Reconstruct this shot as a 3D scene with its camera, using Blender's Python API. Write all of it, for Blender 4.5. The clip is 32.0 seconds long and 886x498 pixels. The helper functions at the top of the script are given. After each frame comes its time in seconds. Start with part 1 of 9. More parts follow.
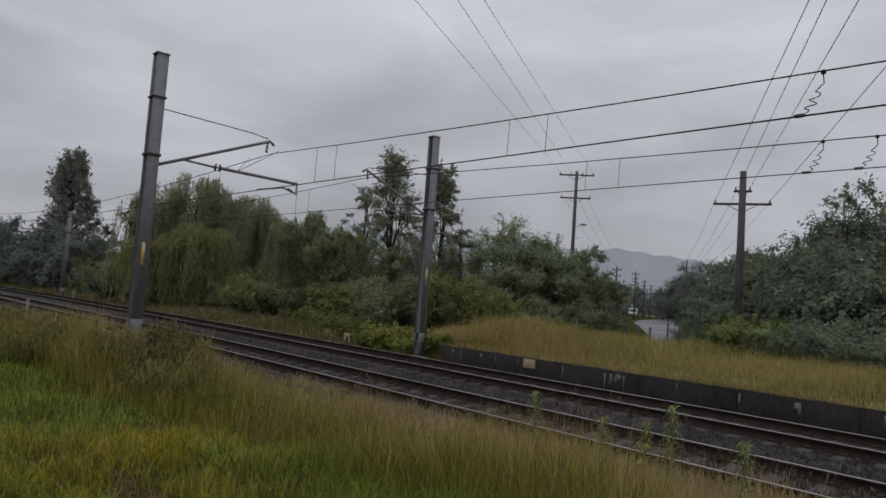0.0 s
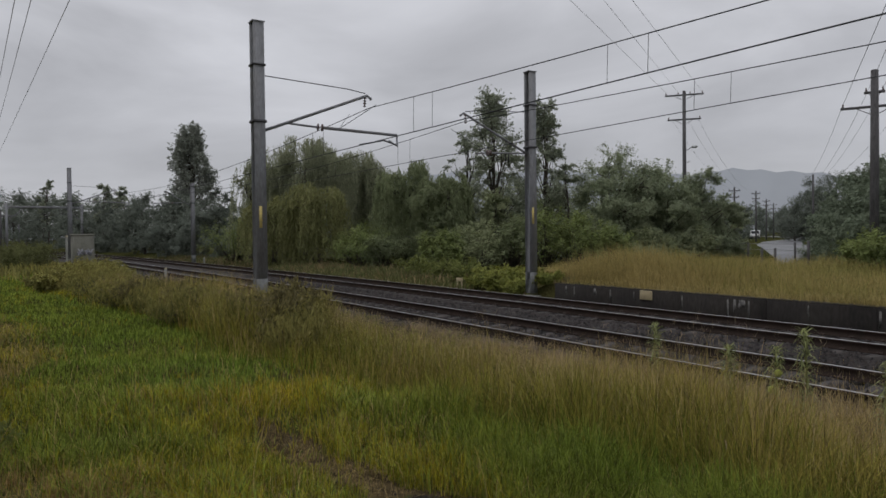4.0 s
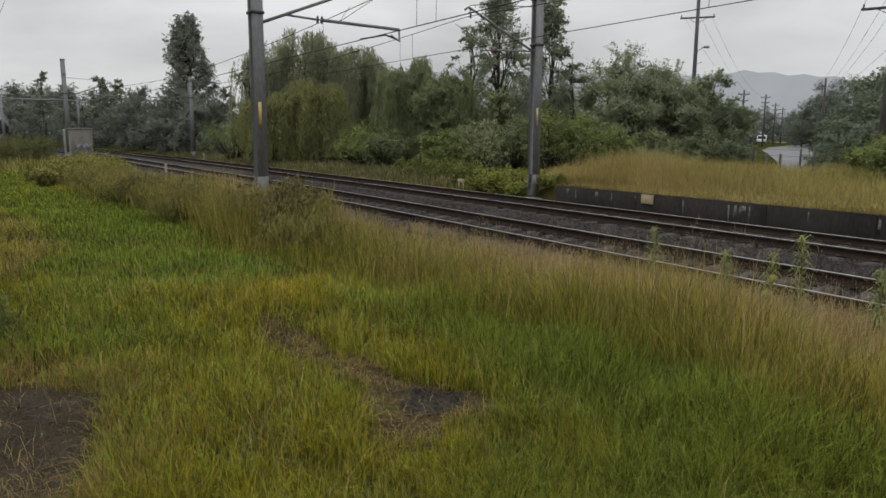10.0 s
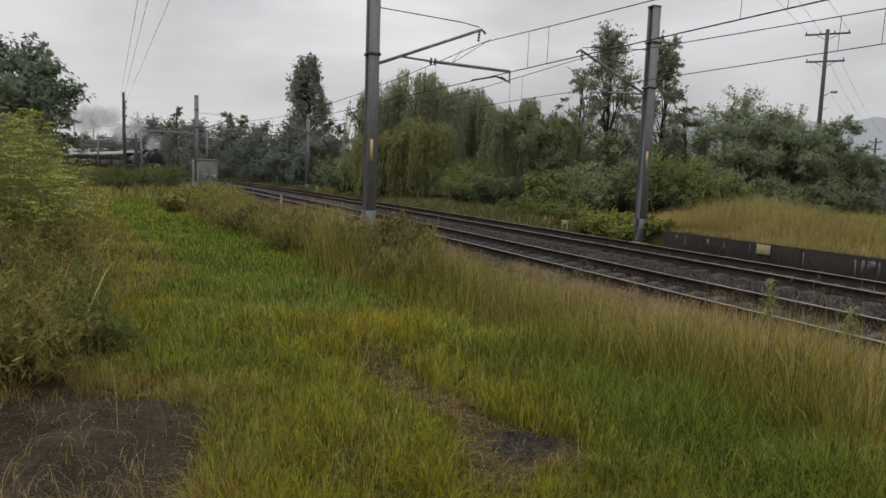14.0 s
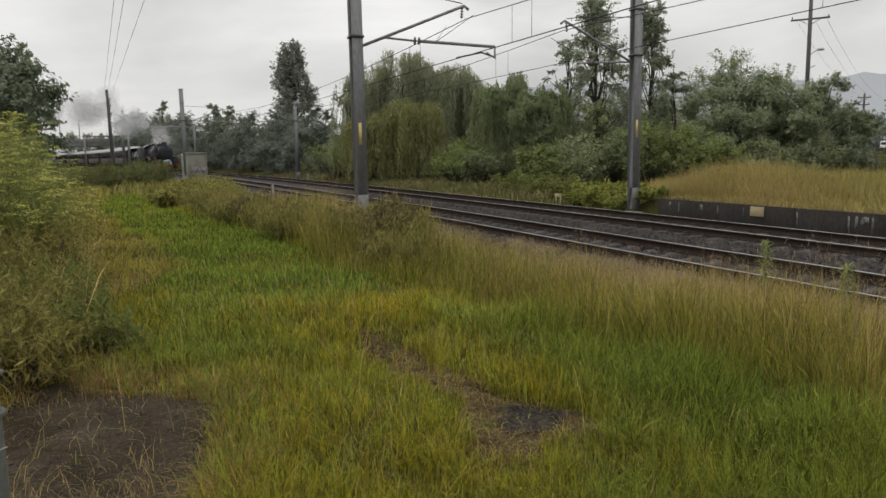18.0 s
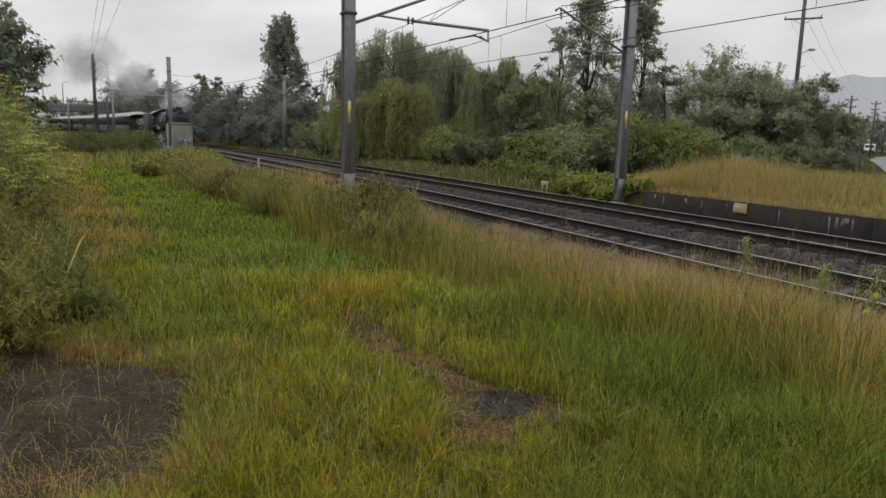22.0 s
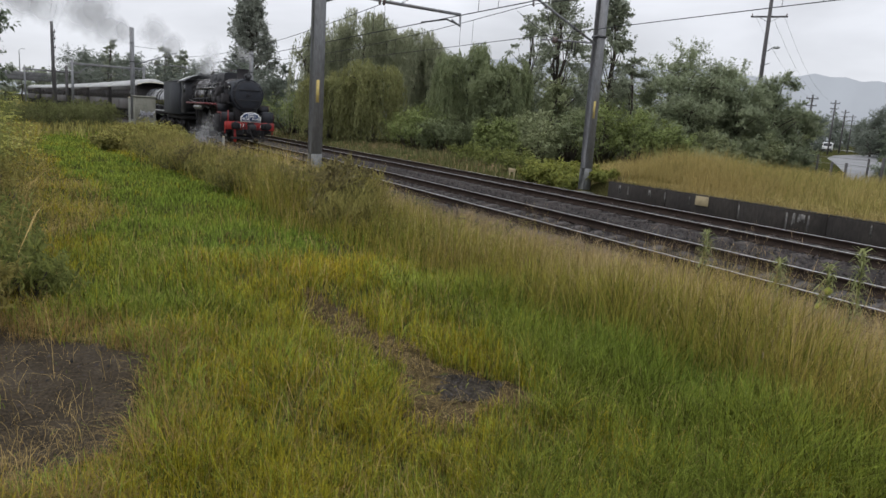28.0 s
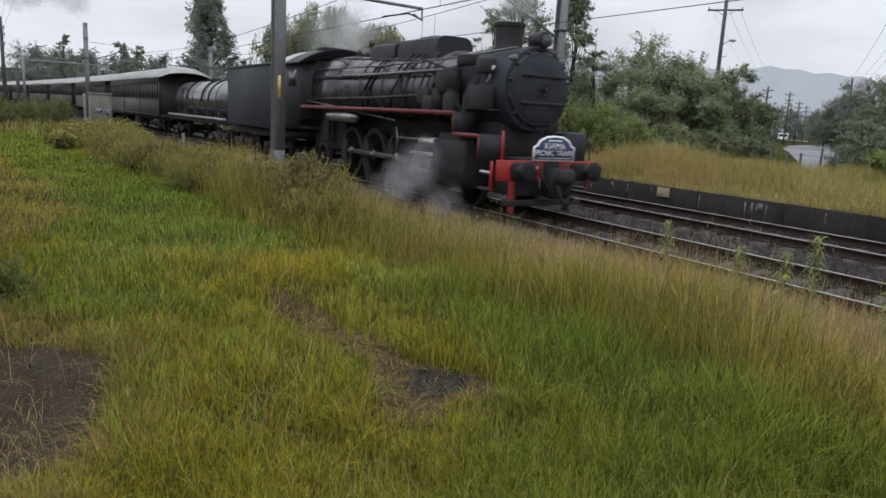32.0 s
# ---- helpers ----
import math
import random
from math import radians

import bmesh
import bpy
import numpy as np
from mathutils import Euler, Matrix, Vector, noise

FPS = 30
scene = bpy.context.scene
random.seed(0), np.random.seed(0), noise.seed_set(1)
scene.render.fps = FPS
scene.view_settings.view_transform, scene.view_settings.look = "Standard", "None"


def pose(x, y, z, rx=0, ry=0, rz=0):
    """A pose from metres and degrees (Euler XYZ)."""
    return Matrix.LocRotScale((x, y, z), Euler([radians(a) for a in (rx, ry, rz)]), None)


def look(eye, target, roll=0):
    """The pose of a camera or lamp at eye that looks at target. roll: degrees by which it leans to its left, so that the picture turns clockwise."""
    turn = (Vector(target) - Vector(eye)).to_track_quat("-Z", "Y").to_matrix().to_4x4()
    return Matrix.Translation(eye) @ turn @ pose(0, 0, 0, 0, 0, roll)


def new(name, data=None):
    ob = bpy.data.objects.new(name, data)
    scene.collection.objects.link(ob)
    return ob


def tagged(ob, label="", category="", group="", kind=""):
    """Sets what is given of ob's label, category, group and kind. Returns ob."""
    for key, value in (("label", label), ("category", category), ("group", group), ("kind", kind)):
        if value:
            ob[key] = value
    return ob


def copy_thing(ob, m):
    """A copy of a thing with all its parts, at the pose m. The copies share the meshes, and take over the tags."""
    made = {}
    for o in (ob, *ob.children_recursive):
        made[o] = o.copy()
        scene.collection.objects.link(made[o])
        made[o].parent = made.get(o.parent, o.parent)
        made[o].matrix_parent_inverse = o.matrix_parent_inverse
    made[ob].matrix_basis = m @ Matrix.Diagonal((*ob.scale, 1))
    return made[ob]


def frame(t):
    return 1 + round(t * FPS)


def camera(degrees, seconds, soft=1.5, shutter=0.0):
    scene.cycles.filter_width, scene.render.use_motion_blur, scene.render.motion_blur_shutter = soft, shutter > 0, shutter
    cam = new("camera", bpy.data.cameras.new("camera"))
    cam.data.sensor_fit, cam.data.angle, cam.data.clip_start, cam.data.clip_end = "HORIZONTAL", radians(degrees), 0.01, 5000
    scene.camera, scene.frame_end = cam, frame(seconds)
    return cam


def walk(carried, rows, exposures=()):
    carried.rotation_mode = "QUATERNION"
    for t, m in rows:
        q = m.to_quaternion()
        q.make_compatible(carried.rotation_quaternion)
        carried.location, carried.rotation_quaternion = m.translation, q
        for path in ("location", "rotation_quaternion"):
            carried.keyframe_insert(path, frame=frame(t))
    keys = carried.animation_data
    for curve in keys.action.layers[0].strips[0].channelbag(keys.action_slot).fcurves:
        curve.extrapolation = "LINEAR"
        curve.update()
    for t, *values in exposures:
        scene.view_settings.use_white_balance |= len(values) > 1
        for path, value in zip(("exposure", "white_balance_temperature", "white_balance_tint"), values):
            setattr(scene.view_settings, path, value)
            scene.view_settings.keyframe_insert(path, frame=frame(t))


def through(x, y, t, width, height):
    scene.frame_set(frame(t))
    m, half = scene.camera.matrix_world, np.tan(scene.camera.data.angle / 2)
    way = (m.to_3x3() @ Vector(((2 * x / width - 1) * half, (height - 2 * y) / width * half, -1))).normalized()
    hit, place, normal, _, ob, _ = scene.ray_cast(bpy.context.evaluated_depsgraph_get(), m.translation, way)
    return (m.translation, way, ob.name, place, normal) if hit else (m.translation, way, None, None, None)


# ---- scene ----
# The world: x runs along the railway towards the way the train heads, y across it, z up; the near rails' tops lie at z = 0.
cam = camera(65.34, 32.0, soft=1.55, shutter=0.35)
EYE = 1.97
ROWS = [
    (0.0, 93.9, -4.08, 47.84),
    (0.5, 93.49, -4.15, 49.4),
    (1.0, 93.92, -1.14, 50.4),
    (1.5, 93.14, -1.74, 51.19),
    (2.0, 92.32, -1.21, 51.69),
    (2.5, 91.44, -1.4, 52.3),
    (3.0, 91.16, -0.73, 52.88),
    (3.5, 89.02, 0.76, 54.95),
    (4.0, 88.83, 0.63, 56.77),
    (4.5, 88.09, 0.05, 57.61),
    (6.5, 86.52, -0.03, 58.38),
    (7.0, 86.22, -0.34, 58.41),
    (7.5, 85.85, -0.54, 58.37),
    (8.0, 85.41, -0.44, 58.42),
    (8.5, 84.93, 0.52, 58.33),
    (9.0, 81.44, 3.21, 56.03),
    (9.5, 80.75, -0.2, 55.95),
    (10.0, 80.62, -0.31, 56.95),
    (10.5, 83.92, 0.86, 58.69),
    (11.0, 87.28, 0.01, 63.17),
    (11.5, 87.33, 0.97, 64.28),
    (12.0, 86.64, 0.85, 65.0),
    (12.5, 85.96, 0.41, 65.88),
    (13.0, 84.45, 0.3, 65.72),
    (13.5, 83.64, -2.1, 65.57),
    (15.5, 82.92, 0.43, 65.95),
    (16.0, 82.48, 1.55, 66.01),
    (16.5, 82.18, 0.27, 65.96),
    (17.0, 81.96, 2.35, 65.79),
    (17.5, 81.71, 0.32, 65.64),
    (18.0, 81.99, 1.22, 64.82),
    (18.5, 81.84, 0.65, 65.35),
    (19.0, 81.35, 0.92, 64.54),
    (19.5, 80.83, -0.17, 64.75),
    (20.0, 80.56, 0.21, 64.22),
    (20.5, 80.43, -0.0, 65.67),
    (21.0, 80.91, -1.03, 65.04),
    (21.5, 80.66, -1.43, 64.26),
    (22.0, 80.57, -1.47, 63.9),
    (22.5, 80.52, -2.0, 64.03),
    (23.0, 81.03, -1.86, 63.26),
    (23.5, 80.95, -1.99, 62.81),
    (24.0, 80.57, -2.09, 62.79),
    (24.5, 80.43, -3.09, 63.18),
    (25.0, 80.41, -2.48, 62.73),
    (25.5, 79.86, -3.56, 63.16),
    (27.5, 79.04, -3.46, 61.22),
    (28.0, 79.39, -3.54, 61.37),
    (28.5, 79.67, -3.67, 61.05),
    (29.0, 79.64, -3.76, 60.8),
    (29.5, 79.46, -3.5, 60.43),
    (30.0, 79.36, -3.04, 59.89),
    (30.5, 79.38, -3.28, 59.45),
    (31.0, 79.34, -3.59, 59.18),
    (31.5, 79.3, -3.8, 59.11),
    (32.0, 79.12, -3.01, 58.42),
]

EXPOSURES = [(0.0, -0.56, 6200, 14), (2.5, -0.50, 6250, 14), (4.0, -0.37, 6280, 13), (8.0, -0.14, 6420, 10), (9.5, 0.14, 6570, 9), (11.5, -0.12, 6430, 10), (13.0, -0.03, 6500, 11), (16.0, 0.17, 6650, 11), (19.0, 0.27, 6780, 9), (22.0, 0.24, 6600, 10), (24.0, 0.23, 6400, 11), (26.0, 0.32, 6330, 11), (28.0, 0.44, 6230, 12), (30.0, 0.32, 6130, 12), (32.0, 0.40, 6130, 12)]
walk(cam, [(t, pose(0, 0, EYE, rx, ry, rz)) for t, rx, ry, rz in ROWS], EXPOSURES)


# ---------------------------------------------------------------- light
def sky_world():
    """An overcast sky: a Nishita sky almost wholly covered by cloud that is brighter towards the zenith."""
    w = bpy.data.worlds.new("overcast_sky")
    w.use_nodes = True
    scene.world = w
    nt = w.node_tree
    nt.nodes.clear()
    N = nt.nodes.new
    out, bg = N("ShaderNodeOutputWorld"), N("ShaderNodeBackground")
    sky = N("ShaderNodeTexSky")
    sky.sky_type, sky.sun_disc = "NISHITA", False
    sky.sun_elevation, sky.sun_rotation = radians(48), radians(200)
    dim = N("ShaderNodeMix")
    dim.data_type, dim.blend_type = "RGBA", "MULTIPLY"
    dim.inputs["Factor"].default_value = 1.0
    dim.inputs["B"].default_value = (0.10, 0.10, 0.10, 1)
    nt.links.new(sky.outputs[0], dim.inputs["A"])
    co, sep = N("ShaderNodeTexCoord"), N("ShaderNodeSeparateXYZ")
    nt.links.new(co.outputs["Generated"], sep.inputs[0])
    # cloud layer brightness by height, 1 at the horizon to 2.4 overhead
    lift = N("ShaderNodeMapRange")
    lift.inputs["From Min"].default_value, lift.inputs["From Max"].default_value = 0.0, 1.0
    lift.inputs["To Min"].default_value, lift.inputs["To Max"].default_value = 0.70, 1.75
    nt.links.new(sep.outputs["Z"], lift.inputs["Value"])
    mp = N("ShaderNodeMapping")
    mp.inputs["Scale"].default_value = (1.0, 1.0, 3.2)
    nt.links.new(co.outputs["Generated"], mp.inputs[0])
    fog = N("ShaderNodeTexNoise")
    fog.inputs["Scale"].default_value, fog.inputs["Detail"].default_value, fog.inputs["Roughness"].default_value = 2.3, 6.0, 0.5
    fog.inputs["Distortion"].default_value = 0.4
    nt.links.new(mp.outputs[0], fog.inputs["Vector"])
    shade = N("ShaderNodeMapRange")
    shade.inputs["From Min"].default_value, shade.inputs["From Max"].default_value = 0.3, 0.7
    shade.inputs["To Min"].default_value, shade.inputs["To Max"].default_value = 0.74, 1.18
    nt.links.new(fog.outputs["Fac"], shade.inputs["Value"])
    mul = N("ShaderNodeMath")
    mul.operation = "MULTIPLY"
    nt.links.new(lift.outputs[0], mul.inputs[0])
    nt.links.new(shade.outputs[0], mul.inputs[1])
    tint = N("ShaderNodeMix")
    tint.data_type, tint.blend_type = "RGBA", "MULTIPLY"
    tint.inputs["Factor"].default_value = 1.0
    tint.inputs["A"].default_value = (0.975, 0.985, 1.0, 1)
    nt.links.new(mul.outputs[0], tint.inputs["B"])
    mix = N("ShaderNodeMix")
    mix.data_type = "RGBA"
    mix.inputs["Factor"].default_value = 0.95
    nt.links.new(dim.outputs["Result"], mix.inputs["A"])
    nt.links.new(tint.outputs["Result"], mix.inputs["B"])
    nt.links.new(mix.outputs["Result"], bg.inputs["Color"])
    bg.inputs["Strength"].default_value = 0.80
    nt.links.new(bg.outputs[0], out.inputs[0])


sky_world()
sun = new("sun", bpy.data.lights.new("sun", "SUN"))
sun.data.energy, sun.data.angle, sun.data.color = 0.6, radians(40), (1.0, 0.98, 0.95)
sun.matrix_basis = look((0, 0, 60), (12, 22, 0))


# ---------------------------------------------------------------- materials
def mat(name, colour, rough=0.8, metal=0.0, second=None, scale=4.0, amount=1.0, grain=None, grain_scale=60.0, bump=0.0, bump_scale=30.0,
        island=0.0, per_object=0.0, spec=0.4, rough2=None, stretch=(1, 1, 1), through=0.0):
    """A principled material: colour, broken up by a second colour at one scale, by a grain at another, and by piece."""
    m = bpy.data.materials.new(name)
    m.use_nodes = True
    nt = m.node_tree
    b = nt.nodes["Principled BSDF"]
    N, L = nt.nodes.new, nt.links.new
    b.inputs["Roughness"].default_value, b.inputs["Metallic"].default_value = rough, metal
    b.inputs["Specular IOR Level"].default_value = spec
    co = N("ShaderNodeTexCoord")
    mp = N("ShaderNodeMapping")
    mp.inputs["Scale"].default_value = stretch
    L(co.outputs["Object"], mp.inputs[0])
    rgb = N("ShaderNodeRGB")
    rgb.outputs[0].default_value = (*colour, 1)
    last = rgb.outputs[0]
    if second:
        n = N("ShaderNodeTexNoise")
        n.inputs["Scale"].default_value, n.inputs["Detail"].default_value, n.inputs["Roughness"].default_value = scale, 5.0, 0.6
        L(mp.outputs[0], n.inputs["Vector"])
        r = N("ShaderNodeMapRange")
        r.inputs["From Min"].default_value, r.inputs["From Max"].default_value = 0.38, 0.64
        r.inputs["To Max"].default_value = amount
        L(n.outputs["Fac"], r.inputs["Value"])
        mx = N("ShaderNodeMix")
        mx.data_type = "RGBA"
        mx.inputs["B"].default_value = (*second, 1)
        L(r.outputs[0], mx.inputs["Factor"])
        L(last, mx.inputs["A"])
        last = mx.outputs["Result"]
        if rough2 is not None:
            rr = N("ShaderNodeMapRange")
            rr.inputs["To Min"].default_value, rr.inputs["To Max"].default_value = rough, rough2
            L(r.outputs[0], rr.inputs["Value"])
            L(rr.outputs[0], b.inputs["Roughness"])
    if grain:
        n = N("ShaderNodeTexNoise")
        n.inputs["Scale"].default_value, n.inputs["Detail"].default_value = grain_scale, 3.0
        L(mp.outputs[0], n.inputs["Vector"])
        r = N("ShaderNodeMapRange")
        r.inputs["From Min"].default_value, r.inputs["From Max"].default_value = 0.3, 0.7
        r.inputs["To Min"].default_value, r.inputs["To Max"].default_value = 1 - grain, 1 + grain
        L(n.outputs["Fac"], r.inputs["Value"])
        mx = N("ShaderNodeMix")
        mx.data_type, mx.blend_type = "RGBA", "MULTIPLY"
        mx.inputs["Factor"].default_value = 1.0
        L(last, mx.inputs["A"])
        L(r.outputs[0], mx.inputs["B"])
        last = mx.outputs["Result"]
    for strength, node, socket in ((island, "ShaderNodeNewGeometry", "Random Per Island"), (per_object, "ShaderNodeObjectInfo", "Random")):
        if strength:
            g = N(node)
            r = N("ShaderNodeMapRange")
            r.inputs["To Min"].default_value, r.inputs["To Max"].default_value = 1 - strength, 1 + strength
            L(g.outputs[socket], r.inputs["Value"])
            mx = N("ShaderNodeMix")
            mx.data_type, mx.blend_type = "RGBA", "MULTIPLY"
            mx.inputs["Factor"].default_value = 1.0
            L(last, mx.inputs["A"])
            L(r.outputs[0], mx.inputs["B"])
            last = mx.outputs["Result"]
    L(last, b.inputs["Base Color"])
    if bump:
        n = N("ShaderNodeTexNoise")
        n.inputs["Scale"].default_value, n.inputs["Detail"].default_value = bump_scale, 5.0
        L(mp.outputs[0], n.inputs["Vector"])
        bp = N("ShaderNodeBump")
        bp.inputs["Strength"].default_value, bp.inputs["Distance"].default_value = bump, 0.02
        L(n.outputs["Fac"], bp.inputs["Height"])
        L(bp.outputs[0], b.inputs["Normal"])
    if through:
        tr = N("ShaderNodeBsdfTranslucent")
        L(last, tr.inputs["Color"])
        ms = N("ShaderNodeMixShader")
        ms.inputs[0].default_value = through
        L(b.outputs[0], ms.inputs[1])
        L(tr.outputs[0], ms.inputs[2])
        L(ms.outputs[0], nt.nodes["Material Output"].inputs["Surface"])
    return m


M = {
    "soil": mat("soil", (0.052, 0.048, 0.018), 1.0, second=(0.040, 0.046, 0.015), scale=0.35, grain=0.5, grain_scale=14, bump=0.6, bump_scale=9, spec=0.0),
    "thatch": mat("dead_thatch_soil", (0.040, 0.031, 0.017), 1.0, second=(0.085, 0.064, 0.032), scale=7.0, grain=0.5, grain_scale=40, bump=1.0, bump_scale=30, spec=0.0),
    "pit": mat("dark_gravelly_soil", (0.028, 0.025, 0.021), 1.0, second=(0.054, 0.046, 0.035), scale=14.0, grain=0.6, grain_scale=60, bump=1.0, bump_scale=40, spec=0.0),
    "dirt": mat("wet_dirt", (0.024, 0.018, 0.011), 0.8, second=(0.050, 0.039, 0.026), scale=2.4, grain=0.6, grain_scale=70, bump=1.0, bump_scale=38, rough2=0.65, spec=0.07),
    "ballast": mat("ballast", (0.026, 0.022, 0.020), 0.9, second=(0.018, 0.015, 0.013), scale=0.8, grain=0.4, grain_scale=22, bump=1.0, bump_scale=18),
    "stone": mat("ballast_stone", (0.037, 0.031, 0.029), 0.85, second=(0.020, 0.016, 0.014), scale=0.7, island=0.95, spec=0.3),
    "stone_brown": mat("fouled_stone", (0.105, 0.072, 0.058), 0.9, second=(0.060, 0.044, 0.036), scale=0.9, island=0.6, spec=0.2),
    "sleeper": mat("concrete_sleeper", (0.070, 0.062, 0.057), 0.85, second=(0.034, 0.028, 0.025), scale=3.0, grain=0.2, grain_scale=60, bump=0.3, per_object=0.15),
    "rail_side": mat("rusty_rail", (0.040, 0.029, 0.024), 0.95, second=(0.030, 0.023, 0.019), scale=3.0, grain=0.3, grain_scale=60, spec=0.05),
    "rail_top": mat("polished_rail_head", (0.45, 0.44, 0.45), 0.28, metal=1.0, second=(0.45, 0.44, 0.44), scale=2.0, rough2=0.34),
    "clip": mat("rail_clip", (0.06, 0.042, 0.034), 0.7, metal=0.4),
    "wall": mat("sooty_concrete", (0.036, 0.031, 0.026), 0.95, second=(0.021, 0.018, 0.016), scale=0.9, grain=0.3, grain_scale=16, bump=0.5, bump_scale=12, stretch=(1, 1, 0.35)),
    "lime": mat("lime_stain", (0.22, 0.21, 0.195), 0.9, second=(0.05, 0.048, 0.046), scale=7.0, grain=0.3),
    "plate": mat("cream_plate", (0.42, 0.35, 0.20), 0.6, second=(0.31, 0.25, 0.15), scale=6.0, grain=0.12),
    "steel": mat("weathered_steel", (0.225, 0.232, 0.245), 0.7, metal=0.1, second=(0.175, 0.170, 0.168), scale=1.6, grain=0.18, grain_scale=30, stretch=(1, 1, 0.25)),
    "steel_base": mat("galvanised_base", (0.19, 0.195, 0.19), 0.7, metal=0.1, second=(0.13, 0.135, 0.125), scale=5.0, grain=0.25, grain_scale=25),
    "steel_dark": mat("dark_ironwork", (0.075, 0.075, 0.08), 0.6, metal=0.4, second=(0.05, 0.045, 0.045), scale=5.0),
    "yellow": mat("yellow_plate", (0.58, 0.45, 0.13), 0.6, second=(0.40, 0.32, 0.14), scale=9.0, grain=0.15),
    "insulator": mat("porcelain", (0.16, 0.12, 0.11), 0.25, second=(0.12, 0.09, 0.085), scale=10.0),
    "wire": mat("copper_wire", (0.055, 0.058, 0.06), 0.6, metal=0.5),
    "thin_wire": mat("aluminium_wire", (0.28, 0.29, 0.30), 0.6, metal=0.3),
    "timber": mat("grey_timber", (0.098, 0.094, 0.094), 0.9, second=(0.066, 0.062, 0.062), scale=6.0, grain=0.3, grain_scale=40, stretch=(1, 1, 0.12), bump=0.4),
    "conc": mat("light_concrete", (0.25, 0.25, 0.23), 0.85, second=(0.15, 0.15, 0.13), scale=2.0, grain=0.2, grain_scale=30, bump=0.3),
    "deck": mat("bridge_concrete", (0.20, 0.20, 0.20), 0.9, second=(0.13, 0.13, 0.13), scale=0.4, grain=0.15),
    "asphalt": mat("wet_asphalt", (0.06, 0.062, 0.065), 0.38, second=(0.05, 0.05, 0.052), scale=0.25, rough2=0.55, grain=0.2, spec=0.7),
    "bark": mat("bark", (0.085, 0.070, 0.056), 0.95, second=(0.05, 0.043, 0.037), scale=6.0, grain=0.35, grain_scale=20, stretch=(1, 1, 0.2), bump=0.7),
    "galv": mat("galvanised_tube", (0.40, 0.41, 0.40), 0.5, metal=0.5, second=(0.30, 0.31, 0.30), scale=12.0, grain=0.12),
}


def leafy(name, colour, second, scale=0.8, spread=0.45, rough=0.75, through=0.38):
    return mat(name, colour, max(rough, 0.7), second=second, scale=scale, island=spread, spec=0.12, through=through)


